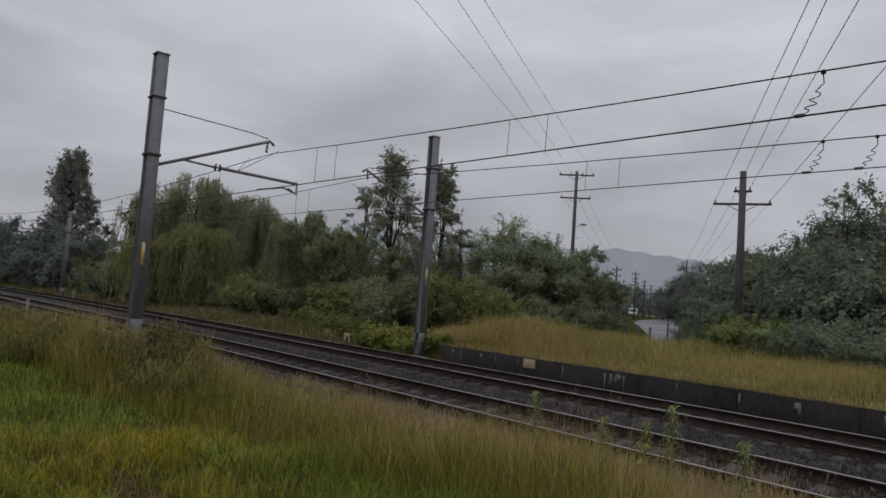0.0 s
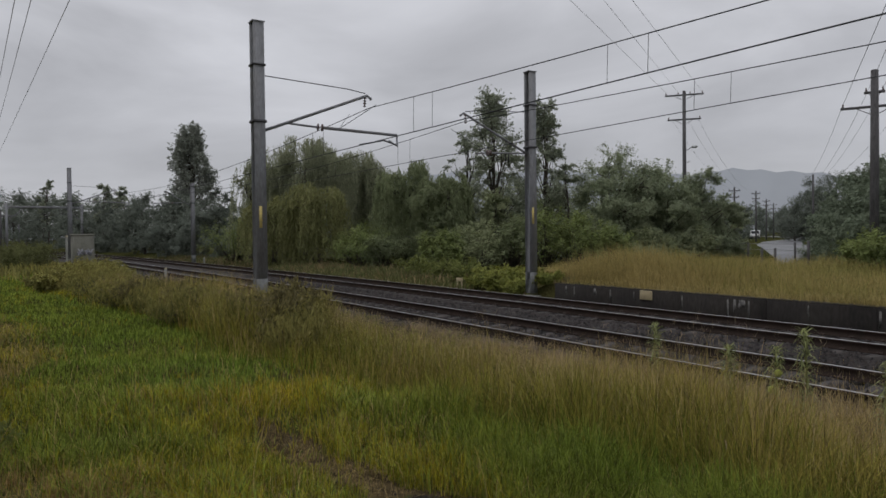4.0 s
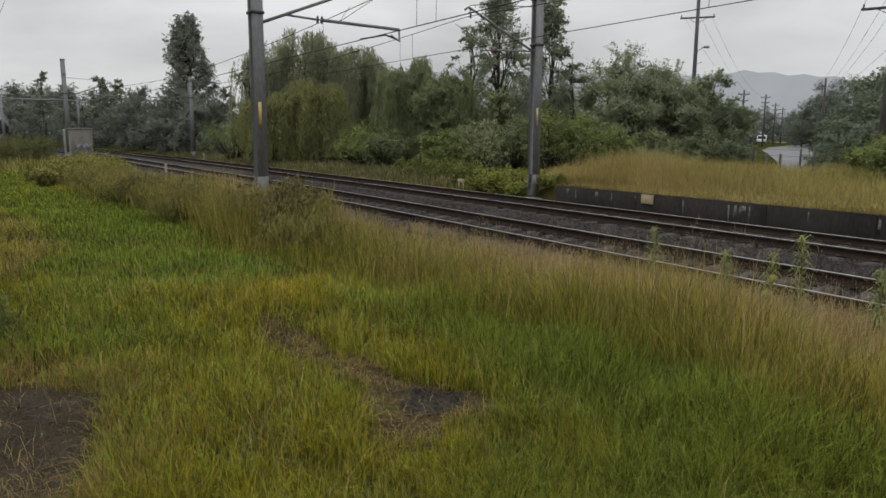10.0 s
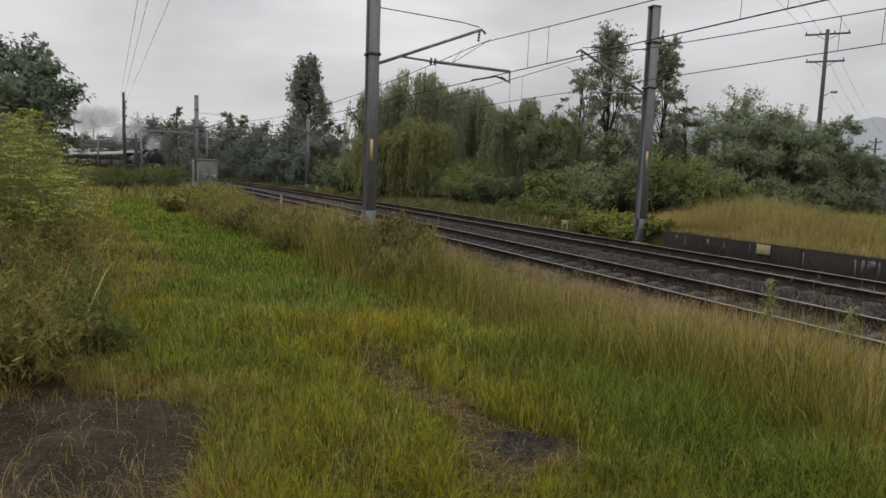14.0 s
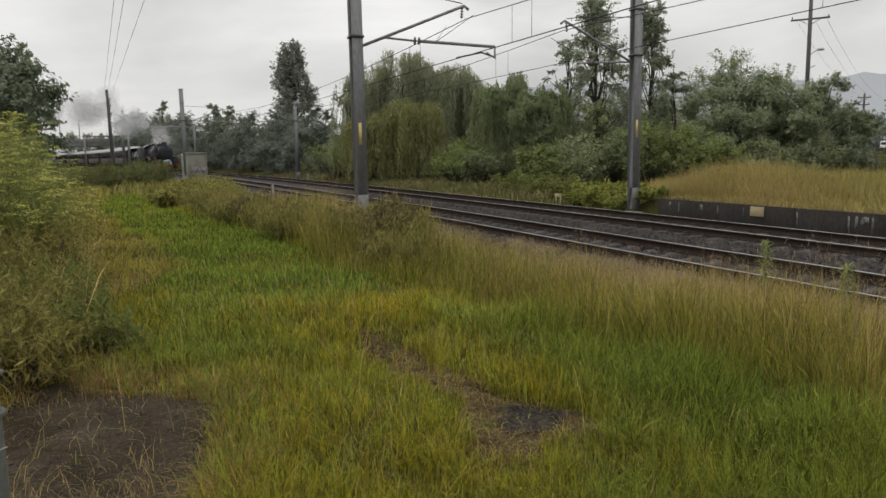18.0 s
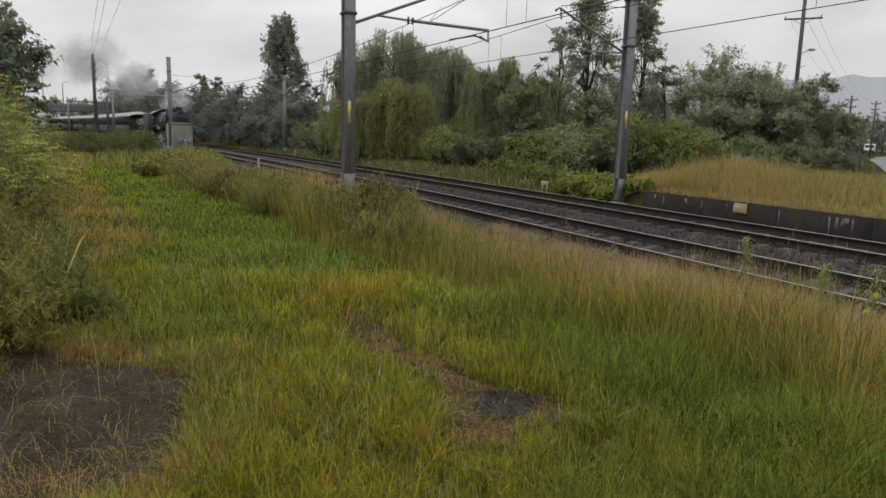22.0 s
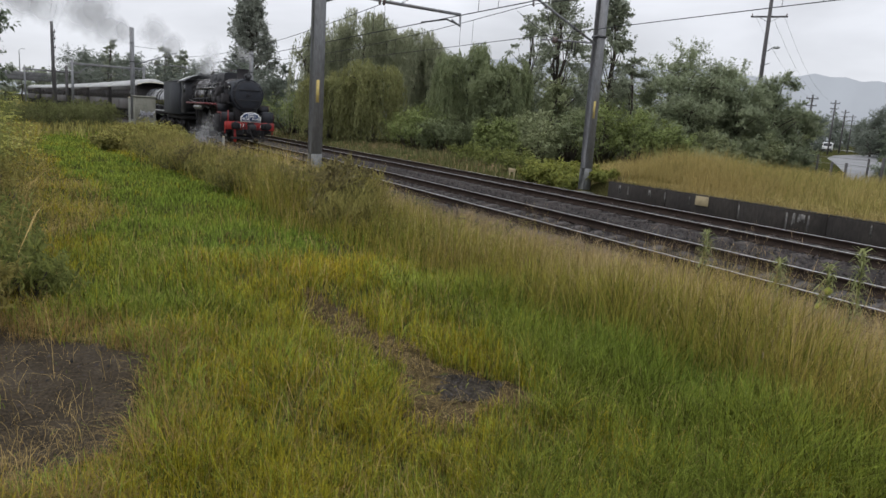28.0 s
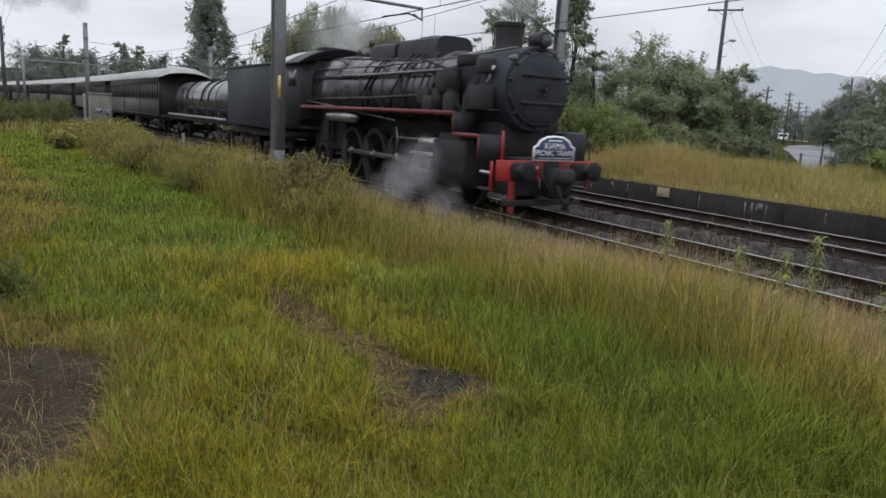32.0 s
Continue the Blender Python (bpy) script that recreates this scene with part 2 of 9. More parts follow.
M.update({
    "grass_green": leafy("green_grass", (0.146, 0.214, 0.028), (0.200, 0.228, 0.032), 0.35, 0.80, 0.7, 0.28),
    "grass_olive": leafy("olive_grass", (0.323, 0.250, 0.017), (0.231, 0.219, 0.016), 0.4, 0.80, 0.7, 0.28),
    "grass_dry": leafy("dry_grass", (0.400, 0.292, 0.122), (0.310, 0.230, 0.090), 0.7, 0.70, 0.7, 0.35),
    "grass_brown": leafy("brown_grass", (0.3, 0.225, 0.12), (0.19, 0.146, 0.078), 1.2, 0.5, 0.8, 0.25),
    "grass_bank": leafy("bank_grass", (0.390, 0.305, 0.120), (0.315, 0.256, 0.094), 0.25, 0.35, 0.7, 0.35),
    "grass_gold": leafy("pale_bank_grass", (0.285, 0.254, 0.078), (0.218, 0.204, 0.060), 0.4, 0.5, 0.7, 0.3),
    "stalk": leafy("pale_stalk", (0.52, 0.405, 0.205), (0.40, 0.30, 0.14), 1.0, 0.4, 0.8, 0.3),
    "seed": leafy("seed_head", (0.34, 0.262, 0.170), (0.27, 0.205, 0.125), 1.0, 0.5, 0.9, 0.35),
    "weed": leafy("weed_leaf", (0.190, 0.210, 0.060), (0.135, 0.152, 0.046), 1.5, 0.4),
    "herb": leafy("herb_leaf", (0.245, 0.240, 0.056), (0.180, 0.182, 0.042), 1.5, 0.6),
    "fennel": leafy("fennel_leaf", (0.210, 0.227, 0.071), (0.143, 0.164, 0.053), 1.2, 0.45, 0.7, 0.4),
    "fennel_stem": mat("fennel_stem", (0.20, 0.215, 0.085), 0.7, second=(0.15, 0.15, 0.06), scale=5.0, spec=0.2),
    "rough": leafy("rough_weed_leaf", (0.150, 0.160, 0.064), (0.115, 0.120, 0.050), 0.8, 0.3),
    "brown_weed": leafy("brown_weed_leaf", (0.180, 0.152, 0.066), (0.122, 0.112, 0.048), 1.0, 0.5),
    "shrub": leafy("shrub_leaf", (0.255, 0.222, 0.070), (0.185, 0.170, 0.054), 1.0, 0.5),
    "ivy": leafy("ivy_leaf", (0.247, 0.255, 0.059), (0.161, 0.180, 0.045), 1.3, 0.45),
    # Haze is put into the tree leaf colours, most in the far ones.
    "leaf_far": leafy("hazed_far_leaf", (0.180, 0.200, 0.162), (0.150, 0.170, 0.138), 0.15, 0.15, 0.75, 0.45),
    "leaf_dark": leafy("dark_leaf", (0.253, 0.282, 0.156), (0.308, 0.331, 0.180), 0.35, 0.25, 0.75, 0.45),
    "leaf_feather": leafy("feathery_leaf", (0.243, 0.278, 0.177), (0.296, 0.326, 0.198), 0.3, 0.22, 0.75, 0.45),
    "leaf_mid": leafy("mid_leaf", (0.228, 0.258, 0.135), (0.186, 0.216, 0.118), 0.35, 0.15, 0.75, 0.45),
    "leaf_willow": leafy("willow_leaf", (0.262, 0.262, 0.112), (0.204, 0.212, 0.092), 0.30, 0.3),
    # Grey-green eucalypt leaf, raised further so that its colour carries the haze.
    "leaf_grey": leafy("hazed_grey_leaf", (0.302, 0.328, 0.236), (0.246, 0.271, 0.194), 0.3, 0.25, 0.75, 0.55),
    "leaf_light": leafy("light_leaf", (0.232, 0.270, 0.094), (0.168, 0.206, 0.076), 0.5, 0.3),
    # The farther willows' leaf: paler and greyer, with haze in the colour.
    "leaf_willow_old": leafy("hazed_willow_leaf", (0.305, 0.318, 0.205), (0.258, 0.274, 0.176), 0.3, 0.25, 0.75, 0.5),
    "leaf_slope": leafy("slope_leaf", (0.150, 0.182, 0.124), (0.185, 0.214, 0.140), 0.12, 0.2),
    "grass_rust": leafy("withered_grass", (0.285, 0.190, 0.070), (0.205, 0.142, 0.052), 1.0, 0.45, 0.8, 0.25),
    "grass_straw": leafy("dead_straw", (0.290, 0.212, 0.090), (0.165, 0.118, 0.050), 3.0, 0.7, 0.85, 0.2),
    "grass_verge": leafy("verge_grass", (0.222, 0.200, 0.036), (0.268, 0.220, 0.050), 0.6, 0.80, 0.7, 0.3),
    # Poplar leaf made pale: distance haze is painted into it.
    "leaf_poplar": leafy("hazed_poplar_leaf", (0.285, 0.302, 0.252), (0.235, 0.25, 0.212), 0.2, 0.25, 0.75, 0.55),
    # A brighter green for path turf and for blades painted as highlights.
    "grass_glint": leafy("bright_grass", (0.200, 0.252, 0.038), (0.168, 0.216, 0.034), 0.5, 0.6, 0.6, 0.35),
    "grass_lush": leafy("lush_grass", (0.116, 0.160, 0.020), (0.156, 0.174, 0.024), 0.35, 0.80, 0.7, 0.28),
    "grass_tan": leafy("tan_grass", (0.33, 0.258, 0.086), (0.238, 0.19, 0.062), 0.6, 0.5, 0.7, 0.3),
    "rank": leafy("rank_weed_leaf", (0.262, 0.23, 0.074), (0.188, 0.182, 0.058), 0.9, 0.5),
    "bloom": leafy("pale_bloom", (0.494, 0.490, 0.135), (0.399, 0.402, 0.112), 2.0, 0.25),
})


# ---------------------------------------------------------------- mesh helpers
def mesh_np(name, verts, faces, material, smooth=False):
    """A mesh from arrays: verts (n, 3), faces an array (m, 3 or 4) or a list of such."""
    me = bpy.data.meshes.new(name)
    groups = faces if isinstance(faces, list) else [faces]
    groups = [np.asarray(f, dtype=np.int32) for f in groups if len(f)]
    me.vertices.add(len(verts))
    me.vertices.foreach_set("co", np.asarray(verts, dtype=np.float32).ravel())
    n_loops, n_faces = sum(f.size for f in groups), sum(len(f) for f in groups)
    me.loops.add(n_loops)
    me.loops.foreach_set("vertex_index", np.concatenate([f.ravel() for f in groups]))
    me.polygons.add(n_faces)
    totals = np.concatenate([np.full(len(f), f.shape[1], dtype=np.int32) for f in groups])
    me.polygons.foreach_set("loop_start", np.concatenate([[0], np.cumsum(totals)[:-1]]).astype(np.int32))
    me.update(calc_edges=True)
    me.validate()
    if smooth:
        me.polygons.foreach_set("use_smooth", np.ones(n_faces, dtype=bool))
    me.materials.append(material)
    return me


class Shape:
    """Gathers boxes, tubes and turned forms into one mesh."""

    def __init__(self):
        self.v, self.f3, self.f4, self.n = [], [], [], 0

    def add(self, verts, faces):
        verts = np.asarray(verts, float)
        self.v.append(verts)
        for f in faces:
            (self.f3 if len(f) == 3 else self.f4).append([i + self.n for i in f])
        self.n += len(verts)
        return self

    def box(self, cx, cy, cz, sx, sy, sz, bevel=0.0, turn=None):
        """A box of that middle and size, its upright and level edges bevelled."""
        x, y, z = sx / 2, sy / 2, sz / 2
        b = min(bevel, 0.45 * min(sx, sy, sz))
        if b <= 0:
            v = [(sa * x, sb * y, sc * z) for sc in (-1, 1) for sa, sb in ((-1, -1), (1, -1), (1, 1), (-1, 1))]
            f = [(3, 2, 1, 0), (4, 5, 6, 7), (0, 1, 5, 4), (1, 2, 6, 5), (2, 3, 7, 6), (3, 0, 4, 7)]
        else:
            v, f = [], []
            for zz, i in ((-z, b), (-z + b, 0), (z - b, 0), (z, b)):
                for px, py in ((-x + b, -y), (x - b, -y), (x, -y + b), (x, y - b), (x - b, y), (-x + b, y), (-x, y - b), (-x, -y + b)):
                    k = 1 - i / max(x, y) if i else 1
                    v.append((px * k if i else px, py * k if i else py, zz))
            for r in range(3):
                for k in range(8):
                    a, c = r * 8 + k, r * 8 + (k + 1) % 8
                    f.append((a, c, c + 8, a + 8))
            f += [(0, 7, 6, 5), (5, 4, 1, 0), (4, 3, 2, 1)]
            f += [(24, 25, 28, 29), (25, 26, 27, 28), (29, 30, 31, 24)]
        v = np.array(v)
        if turn is not None:
            v = v @ np.array(turn.to_3x3()).T
        return self.add(v + (cx, cy, cz), f)

    def tube(self, pts, radii, seg=8, caps=True, squash=1.0):
        """A round bar along a line of points."""
        pts = np.asarray(pts, float)
        radii = np.broadcast_to(np.asarray(radii, float), (len(pts),))
        d = np.gradient(pts, axis=0) if len(pts) > 2 else np.repeat(pts[1:] - pts[:1], 2, 0)
        d /= np.linalg.norm(d, axis=1)[:, None] + 1e-12
        up = np.array([0, 0, 1.0]) if abs(d[0][2]) < 0.9 else np.array([1.0, 0, 0])
        v = []
        for p, t, r in zip(pts, d, radii):
            a = np.cross(up, t)
            a /= np.linalg.norm(a) + 1e-12
            b = np.cross(t, a)
            ang = np.arange(seg) * 2 * np.pi / seg
            v.append(p + r * (np.cos(ang)[:, None] * a + squash * np.sin(ang)[:, None] * b))
        f = []
        for i in range(len(pts) - 1):
            for k in range(seg):
                a, c = i * seg + k, i * seg + (k + 1) % seg
                f.append((a, c, c + seg, a + seg))
        v = np.concatenate(v)
        if caps:
            n = len(v)
            v = np.concatenate([v, pts[:1], pts[-1:]])
            e = (len(pts) - 1) * seg
            f += [(n, (k + 1) % seg, k) for k in range(seg)] + [(n + 1, e + k, e + (k + 1) % seg) for k in range(seg)]
        return self.add(v, f)

    def lathe(self, profile, origin=(0, 0, 0), axis="x", seg=24):
        """A turned form: profile of (along, radius) about an axis through origin."""
        ang = np.arange(seg) * 2 * np.pi / seg
        v = []
        for a, r in profile:
            c, s = r * np.cos(ang), r * np.sin(ang)
            k = np.full(seg, a)
            v.append(np.stack({"x": (k, c, s), "y": (s, k, c), "z": (c, s, k)}[axis], 1))
        f = []
        for i in range(len(profile) - 1):
            for k in range(seg):
                a, c = i * seg + k, i * seg + (k + 1) % seg
                f.append((a, c, c + seg, a + seg))
        v = np.concatenate(v) + origin
        for row, flip in ((0, True), (len(profile) - 1, False)):
            if profile[row][1] > 1e-4:
                p = np.array(origin, float)
                p["xyz".index(axis)] += profile[row][0]
                n = len(v)
                v = np.concatenate([v, p[None]])
                f += [(n, row * seg + (k + 1) % seg, row * seg + k) if flip else (n, row * seg + k, row * seg + (k + 1) % seg) for k in range(seg)]
        return self.add(v, f)

    def prism(self, outline, y0, y1, plane="xz"):
        """An outline of points, drawn out from y0 to y1 across its plane."""
        n = len(outline)
        put = {"xz": lambda p, k: (p[0], k, p[1]), "yz": lambda p, k: (k, p[0], p[1]), "xy": lambda p, k: (p[0], p[1], k)}[plane]
        v = [put(p, k) for k in (y0, y1) for p in outline]
        c0, c1 = np.mean(v[:n], 0), np.mean(v[n:], 0)
        v += [tuple(c0), tuple(c1)]
        f = [(i, (i + 1) % n, (i + 1) % n + n, i + n) for i in range(n)]
        f += [(2 * n, (i + 1) % n, i) for i in range(n)] + [(2 * n + 1, i + n, (i + 1) % n + n) for i in range(n)]
        return self.add(v, f)

    def mesh(self, name, material, smooth=False):
        return mesh_np(name, np.concatenate(self.v), [np.array(self.f3, dtype=np.int32).reshape(-1, 3), np.array(self.f4, dtype=np.int32).reshape(-1, 4)], material, smooth)


def part(name, shape, material, parent, label="", at=None, smooth=False):
    """Links a Shape (or a ready mesh) as one mesh object under a thing or a part."""
    data = shape.mesh(name, material, smooth) if isinstance(shape, Shape) else shape
    ob = new(name, data)
    ob.parent = parent
    if at is not None:
        ob.matrix_basis = at
    return tagged(ob, label)


def thing(name, label, category, at=None, group="", kind=""):
    ob = new(name)
    ob.empty_display_size = 0.3
    if at is not None:
        ob.matrix_basis = at
    return tagged(ob, label, category, group, kind)


def auto_smooth(ob, angle=40):
    """Smooth shading with the sharp edges kept."""
    me = ob.data
    me.polygons.foreach_set("use_smooth", np.ones(len(me.polygons), dtype=bool))
    me.set_sharp_from_angle(angle=radians(angle))
    return ob


rng = np.random.default_rng(7)
BEND_X, BEND_R, NEAR_Y, FAR_Y = -13.1, 1141.0, 9.546, 13.572


def bend(x):
    """How far the railway bends towards the camera's side at x."""
    x = np.asarray(x, float)
    return np.where(x < BEND_X, -((x - BEND_X) ** 2) / (2 * BEND_R), 0.0)


def heading(x):
    return np.degrees(np.arctan(-(x - BEND_X) / BEND_R)) if x < BEND_X else 0.0


def smoothstep(a, b, x):
    t = np.clip((np.asarray(x, float) - a) / (b - a), 0, 1)
    return t * t * (3 - 2 * t)


def lumps(x, y):
    """Gentle unevenness of the ground."""
    return 0.05 * np.sin(0.9 * x + 1.3) * np.sin(1.1 * y) + 0.03 * np.sin(2.3 * x - 1.7 * y) + 0.02 * np.sin(4.1 * x + 3.2 * y)


def ground_z(x, y):
    """The lie of the land: a grassy verge by the camera, the track bed in a shallow cut, a raised bank behind the old platform wall."""
    x, y = np.asarray(x, float), np.asarray(y, float)
    d = y - bend(x)
    verge = 0.40 - 0.25 * smoothstep(2.6, 4.6, d) - 0.58 * smoothstep(4.2, 6.6, d)
    verge = verge - 0.10 * smoothstep(-8, -40, x) * (1 - smoothstep(3, 6, d)) + lumps(x, y) * (1 - smoothstep(5.4, 6.8, d))
    bank_end = smoothstep(-20.5, -17.9, x)
    beyond = -0.46 + 0.34 * smoothstep(16.4, 18.5, d)
    bank = 0.22 + 0.10 * smoothstep(17, 30, d) + 0.5 * lumps(x, y) + 0.28 * np.exp(-(((x + 17.0) / 5.0) ** 2)) * np.exp(-(((d - 20.0) / 2.4) ** 2))
    far = np.where(d > 16.36, beyond + (bank - beyond) * bank_end, -0.46)
    far = far + (0.12 - far) * smoothstep(30, 60, d) * (d > 16.4)
    return np.where(d < 7.6, verge, np.where(d < 16.36, -0.46, far))


def on_ground(x, y, dz=0.0):
    return float(ground_z(x, y)) + dz


_GRID = np.random.default_rng(11).random((128, 128))


def patchy(x, y, size):
    """Smooth random patches of that size, 0 to 1."""
    u, w = np.asarray(x, float) / size + 37.3, np.asarray(y, float) / size + 61.7
    i, j = np.floor(u).astype(int), np.floor(w).astype(int)
    a, b = u - i, w - j
    a, b = a * a * (3 - 2 * a), b * b * (3 - 2 * b)
    g = lambda p, q: _GRID[p % 128, q % 128]
    return (g(i, j) * (1 - a) + g(i + 1, j) * a) * (1 - b) + (g(i, j + 1) * (1 - a) + g(i + 1, j + 1) * a) * b


def polar(az, r):
    """Plan place by bearing (degrees from +y towards +x) and range from the camera's stand."""
    return r * math.sin(radians(az)), r * math.cos(radians(az))


# ---------------------------------------------------------------- ground, track bed, wall, road, hill
def graded(edges):
    """Grid lines from (start, stop, step) stretches."""
    out = [np.arange(a, b, s) for a, b, s in edges]
    return np.unique(np.round(np.concatenate(out), 3))


def build_ground():
    xs = graded([(-3000, -400, 200), (-400, -60, 10), (-60, -24, 1.0), (-24, 8, 0.25), (8, 60, 2), (60, 400, 20), (400, 3001, 200)])
    ys = graded([(-3000, -400, 200), (-400, -40, 20), (-40, -6, 1.5), (-6, 8, 0.25), (8, 15.8, 1.3), (15.8, 16.3, 0.25), (16.335, 16.34, 1), (16.45, 20, 0.22), (20, 60, 1.5), (60, 400, 20), (400, 3001, 200)])
    X, Y = np.meshgrid(xs, ys, indexing="ij")
    Z = ground_z(X, Y)
    v = np.stack([X, Y, Z], -1).reshape(-1, 3)
    n = len(ys)
    i, j = np.meshgrid(np.arange(len(xs) - 1), np.arange(n - 1), indexing="ij")
    a = (i * n + j).ravel()
    f = np.stack([a, a + n, a + n + 1, a + 1], 1)
    tagged(new("ground", mesh_np("ground", v, f, M["soil"], True)), "rough earth under grass, sloping down to the railway", "ground", kind="structure")


def sweep(profile, xs, name, material, offset):
    """A cross-section of (across, z) drawn along the railway's line."""
    P = np.array(profile, float)
    th = np.radians([heading(x) for x in xs])
    v, n = [], len(P)
    for x, a in zip(xs, th):
        y = offset + float(bend(x))
        v.append(np.stack([x - np.sin(a) * P[:, 0], y + np.cos(a) * P[:, 0], P[:, 1]], 1))
    i, j = np.meshgrid(np.arange(len(xs) - 1), np.arange(n), indexing="ij")
    a, b = (i * n + j).ravel(), (i * n + (j + 1) % n).ravel()
    f = np.stack([a, a + n, b + n, b], 1)
    return mesh_np(name, np.concatenate(v), f, material)


LINE_X = np.concatenate([np.arange(-420, -60, 8.0), np.arange(-60, 120.1, 4.0)])
build_ground()
bed = sweep([(-6.4, -0.75), (6.4, -0.75), (4.6, -0.27), (3.3, -0.22), (-3.3, -0.22), (-4.0, -0.27)], LINE_X, "ballast_bed", M["ballast"], (NEAR_Y + FAR_Y) / 2)
tagged(new("ballast_bed", bed), "grey crushed-stone ballast under both tracks", "track bed", kind="structure")

RAIL_FOOT = [(-0.07, -0.172), (0.07, -0.172), (0.07, -0.158), (0.012, -0.140), (0.010, -0.045), (0.036, -0.034), (0.036, -0.004), (-0.036, -0.004), (-0.036, -0.034), (-0.010, -0.045), (-0.012, -0.140), (-0.07, -0.158)]
RAIL_HEAD = [(-0.024, -0.0045), (0.024, -0.0045), (0.024, -0.001), (0.019, 0.0), (-0.019, 0.0), (-0.024, -0.001)]


def sleeper_mesh():
    s = Shape()
    v, rows = [], [(-1.27, 0.10, -0.175), (-0.55, 0.11, -0.175), (-0.35, 0.10, -0.205), (0.35, 0.10, -0.205), (0.55, 0.11, -0.175), (1.27, 0.10, -0.175)]
    for y, w, top in rows:
        v += [(-w - 0.02, y, -0.40), (w + 0.02, y, -0.40), (w, y, top), (-w, y, top)]
    f = []
    for k in range(len(rows) - 1):
        a = 4 * k
        f += [(a, a + 4, a + 5, a + 1), (a + 1, a + 5, a + 6, a + 2), (a + 2, a + 6, a + 7, a + 3), (a + 3, a + 7, a + 4, a)]
    f += [(0, 1, 2, 3), (20, 23, 22, 21)]
    s.add(v, f)
    return s


def clip_mesh():
    s = Shape()
    for side in (-1, 1):
        s.box(0, side * 0.085, -0.150, 0.09, 0.05, 0.03, 0.008)
        s.tube([(-0.05, side * 0.05, -0.145), (0.0, side * 0.11, -0.13), (0.05, side * 0.05, -0.145)], 0.010, 5)
    return s


def build_track(centre, label):
    t = thing("railway_track", label, "railway track", kind="structure")
    for side in (-1, 1):
        r = part("rail", sweep([(p + side * 0.7525, z) for p, z in RAIL_FOOT], LINE_X, "rail", M["rail_side"], centre), None, t, "rust-brown steel rail")
        part("rail_head", sweep([(p + side * 0.7525, z) for p, z in RAIL_HEAD], LINE_X, "rail_head", M["rail_top"], centre), None, r, "bright worn running surface")
    sl, cl = sleeper_mesh().mesh("sleeper", M["sleeper"]), clip_mesh().mesh("rail_clip", M["clip"])
    rest = Shape()
    for k in range(330):
        x = 14.0 - 0.60 * k + 0.02 * math.sin(7.7 * k)
        m = pose(x, centre + float(bend(x)), 0.004 * math.sin(3.1 * k), 0, 0, heading(x) + 0.6 * math.sin(5.3 * k))
        if x > -62:
            ob = part("sleeper", sl, None, t, at=m)
            if x > -26:
                for side in (-1, 1):
                    part("rail_clip", cl, None, ob, at=pose(0, side * 0.7525, 0))
        else:
            rest.box(x, centre + float(bend(x)), -0.28, 0.24, 2.5, 0.21, turn=pose(0, 0, 0, 0, 0, heading(x)))
    tagged(part("sleeper_row", rest, M["sleeper"], t), kind="stuff")
    return t


near_track = build_track(NEAR_Y, "railway track with bright rails on grey concrete sleepers in ballast")
far_track = build_track(FAR_Y, "second railway track with rusty-sided rails beside a low wall")


def lump_mesh(name, x, y, z, size, material):
    """Rough half-buried lumps, one at each place."""
    n = len(x)
    base = np.array([(1, 0, -0.3), (0, 1, -0.3), (-1, 0, -0.3), (0, -1, -0.3), (0.15, 0, 0.8)], float)
    v = base[None] * size[:, None, None] * rng.uniform(0.6, 1.4, (n, 5, 1))
    a = rng.uniform(0, 2 * np.pi, n)
    c, s = np.cos(a)[:, None], np.sin(a)[:, None]
    v = np.stack([c * v[..., 0] - s * v[..., 1], s * v[..., 0] + c * v[..., 1], v[..., 2]], -1) + np.stack([x, y, z], 1)[:, None]
    f = np.array([(0, 1, 4), (1, 2, 4), (2, 3, 4), (3, 0, 4)])
    return mesh_np(name, v.reshape(-1, 3), (f[None] + 5 * np.arange(n)[:, None, None]).reshape(-1, 3), material)


def shoulder_stones():
    """Reddish-brown fouled stones that spill down the shoulder into the grass."""
    n = 9000
    x = 1.0 - 34.0 * rng.random(n) ** 1.2
    d = 8.3 - 2.6 * rng.random(n) ** 1.3
    z = np.where(d > 7.56, -0.27 + 0.05 * np.clip((d - 7.56) / 0.7, 0, 1), -0.27 - 0.20 * (7.56 - d)) + 0.01
    z = np.maximum(z, ground_z(x, d + bend(x)) + 0.005)
    tagged(new("shoulder_stones", lump_mesh("shoulder_stones", x, d + bend(x), z, rng.uniform(0.02, 0.05, n), M["stone_brown"])), "reddish-brown fouled stones on the ballast shoulder", "ballast", kind="stuff")


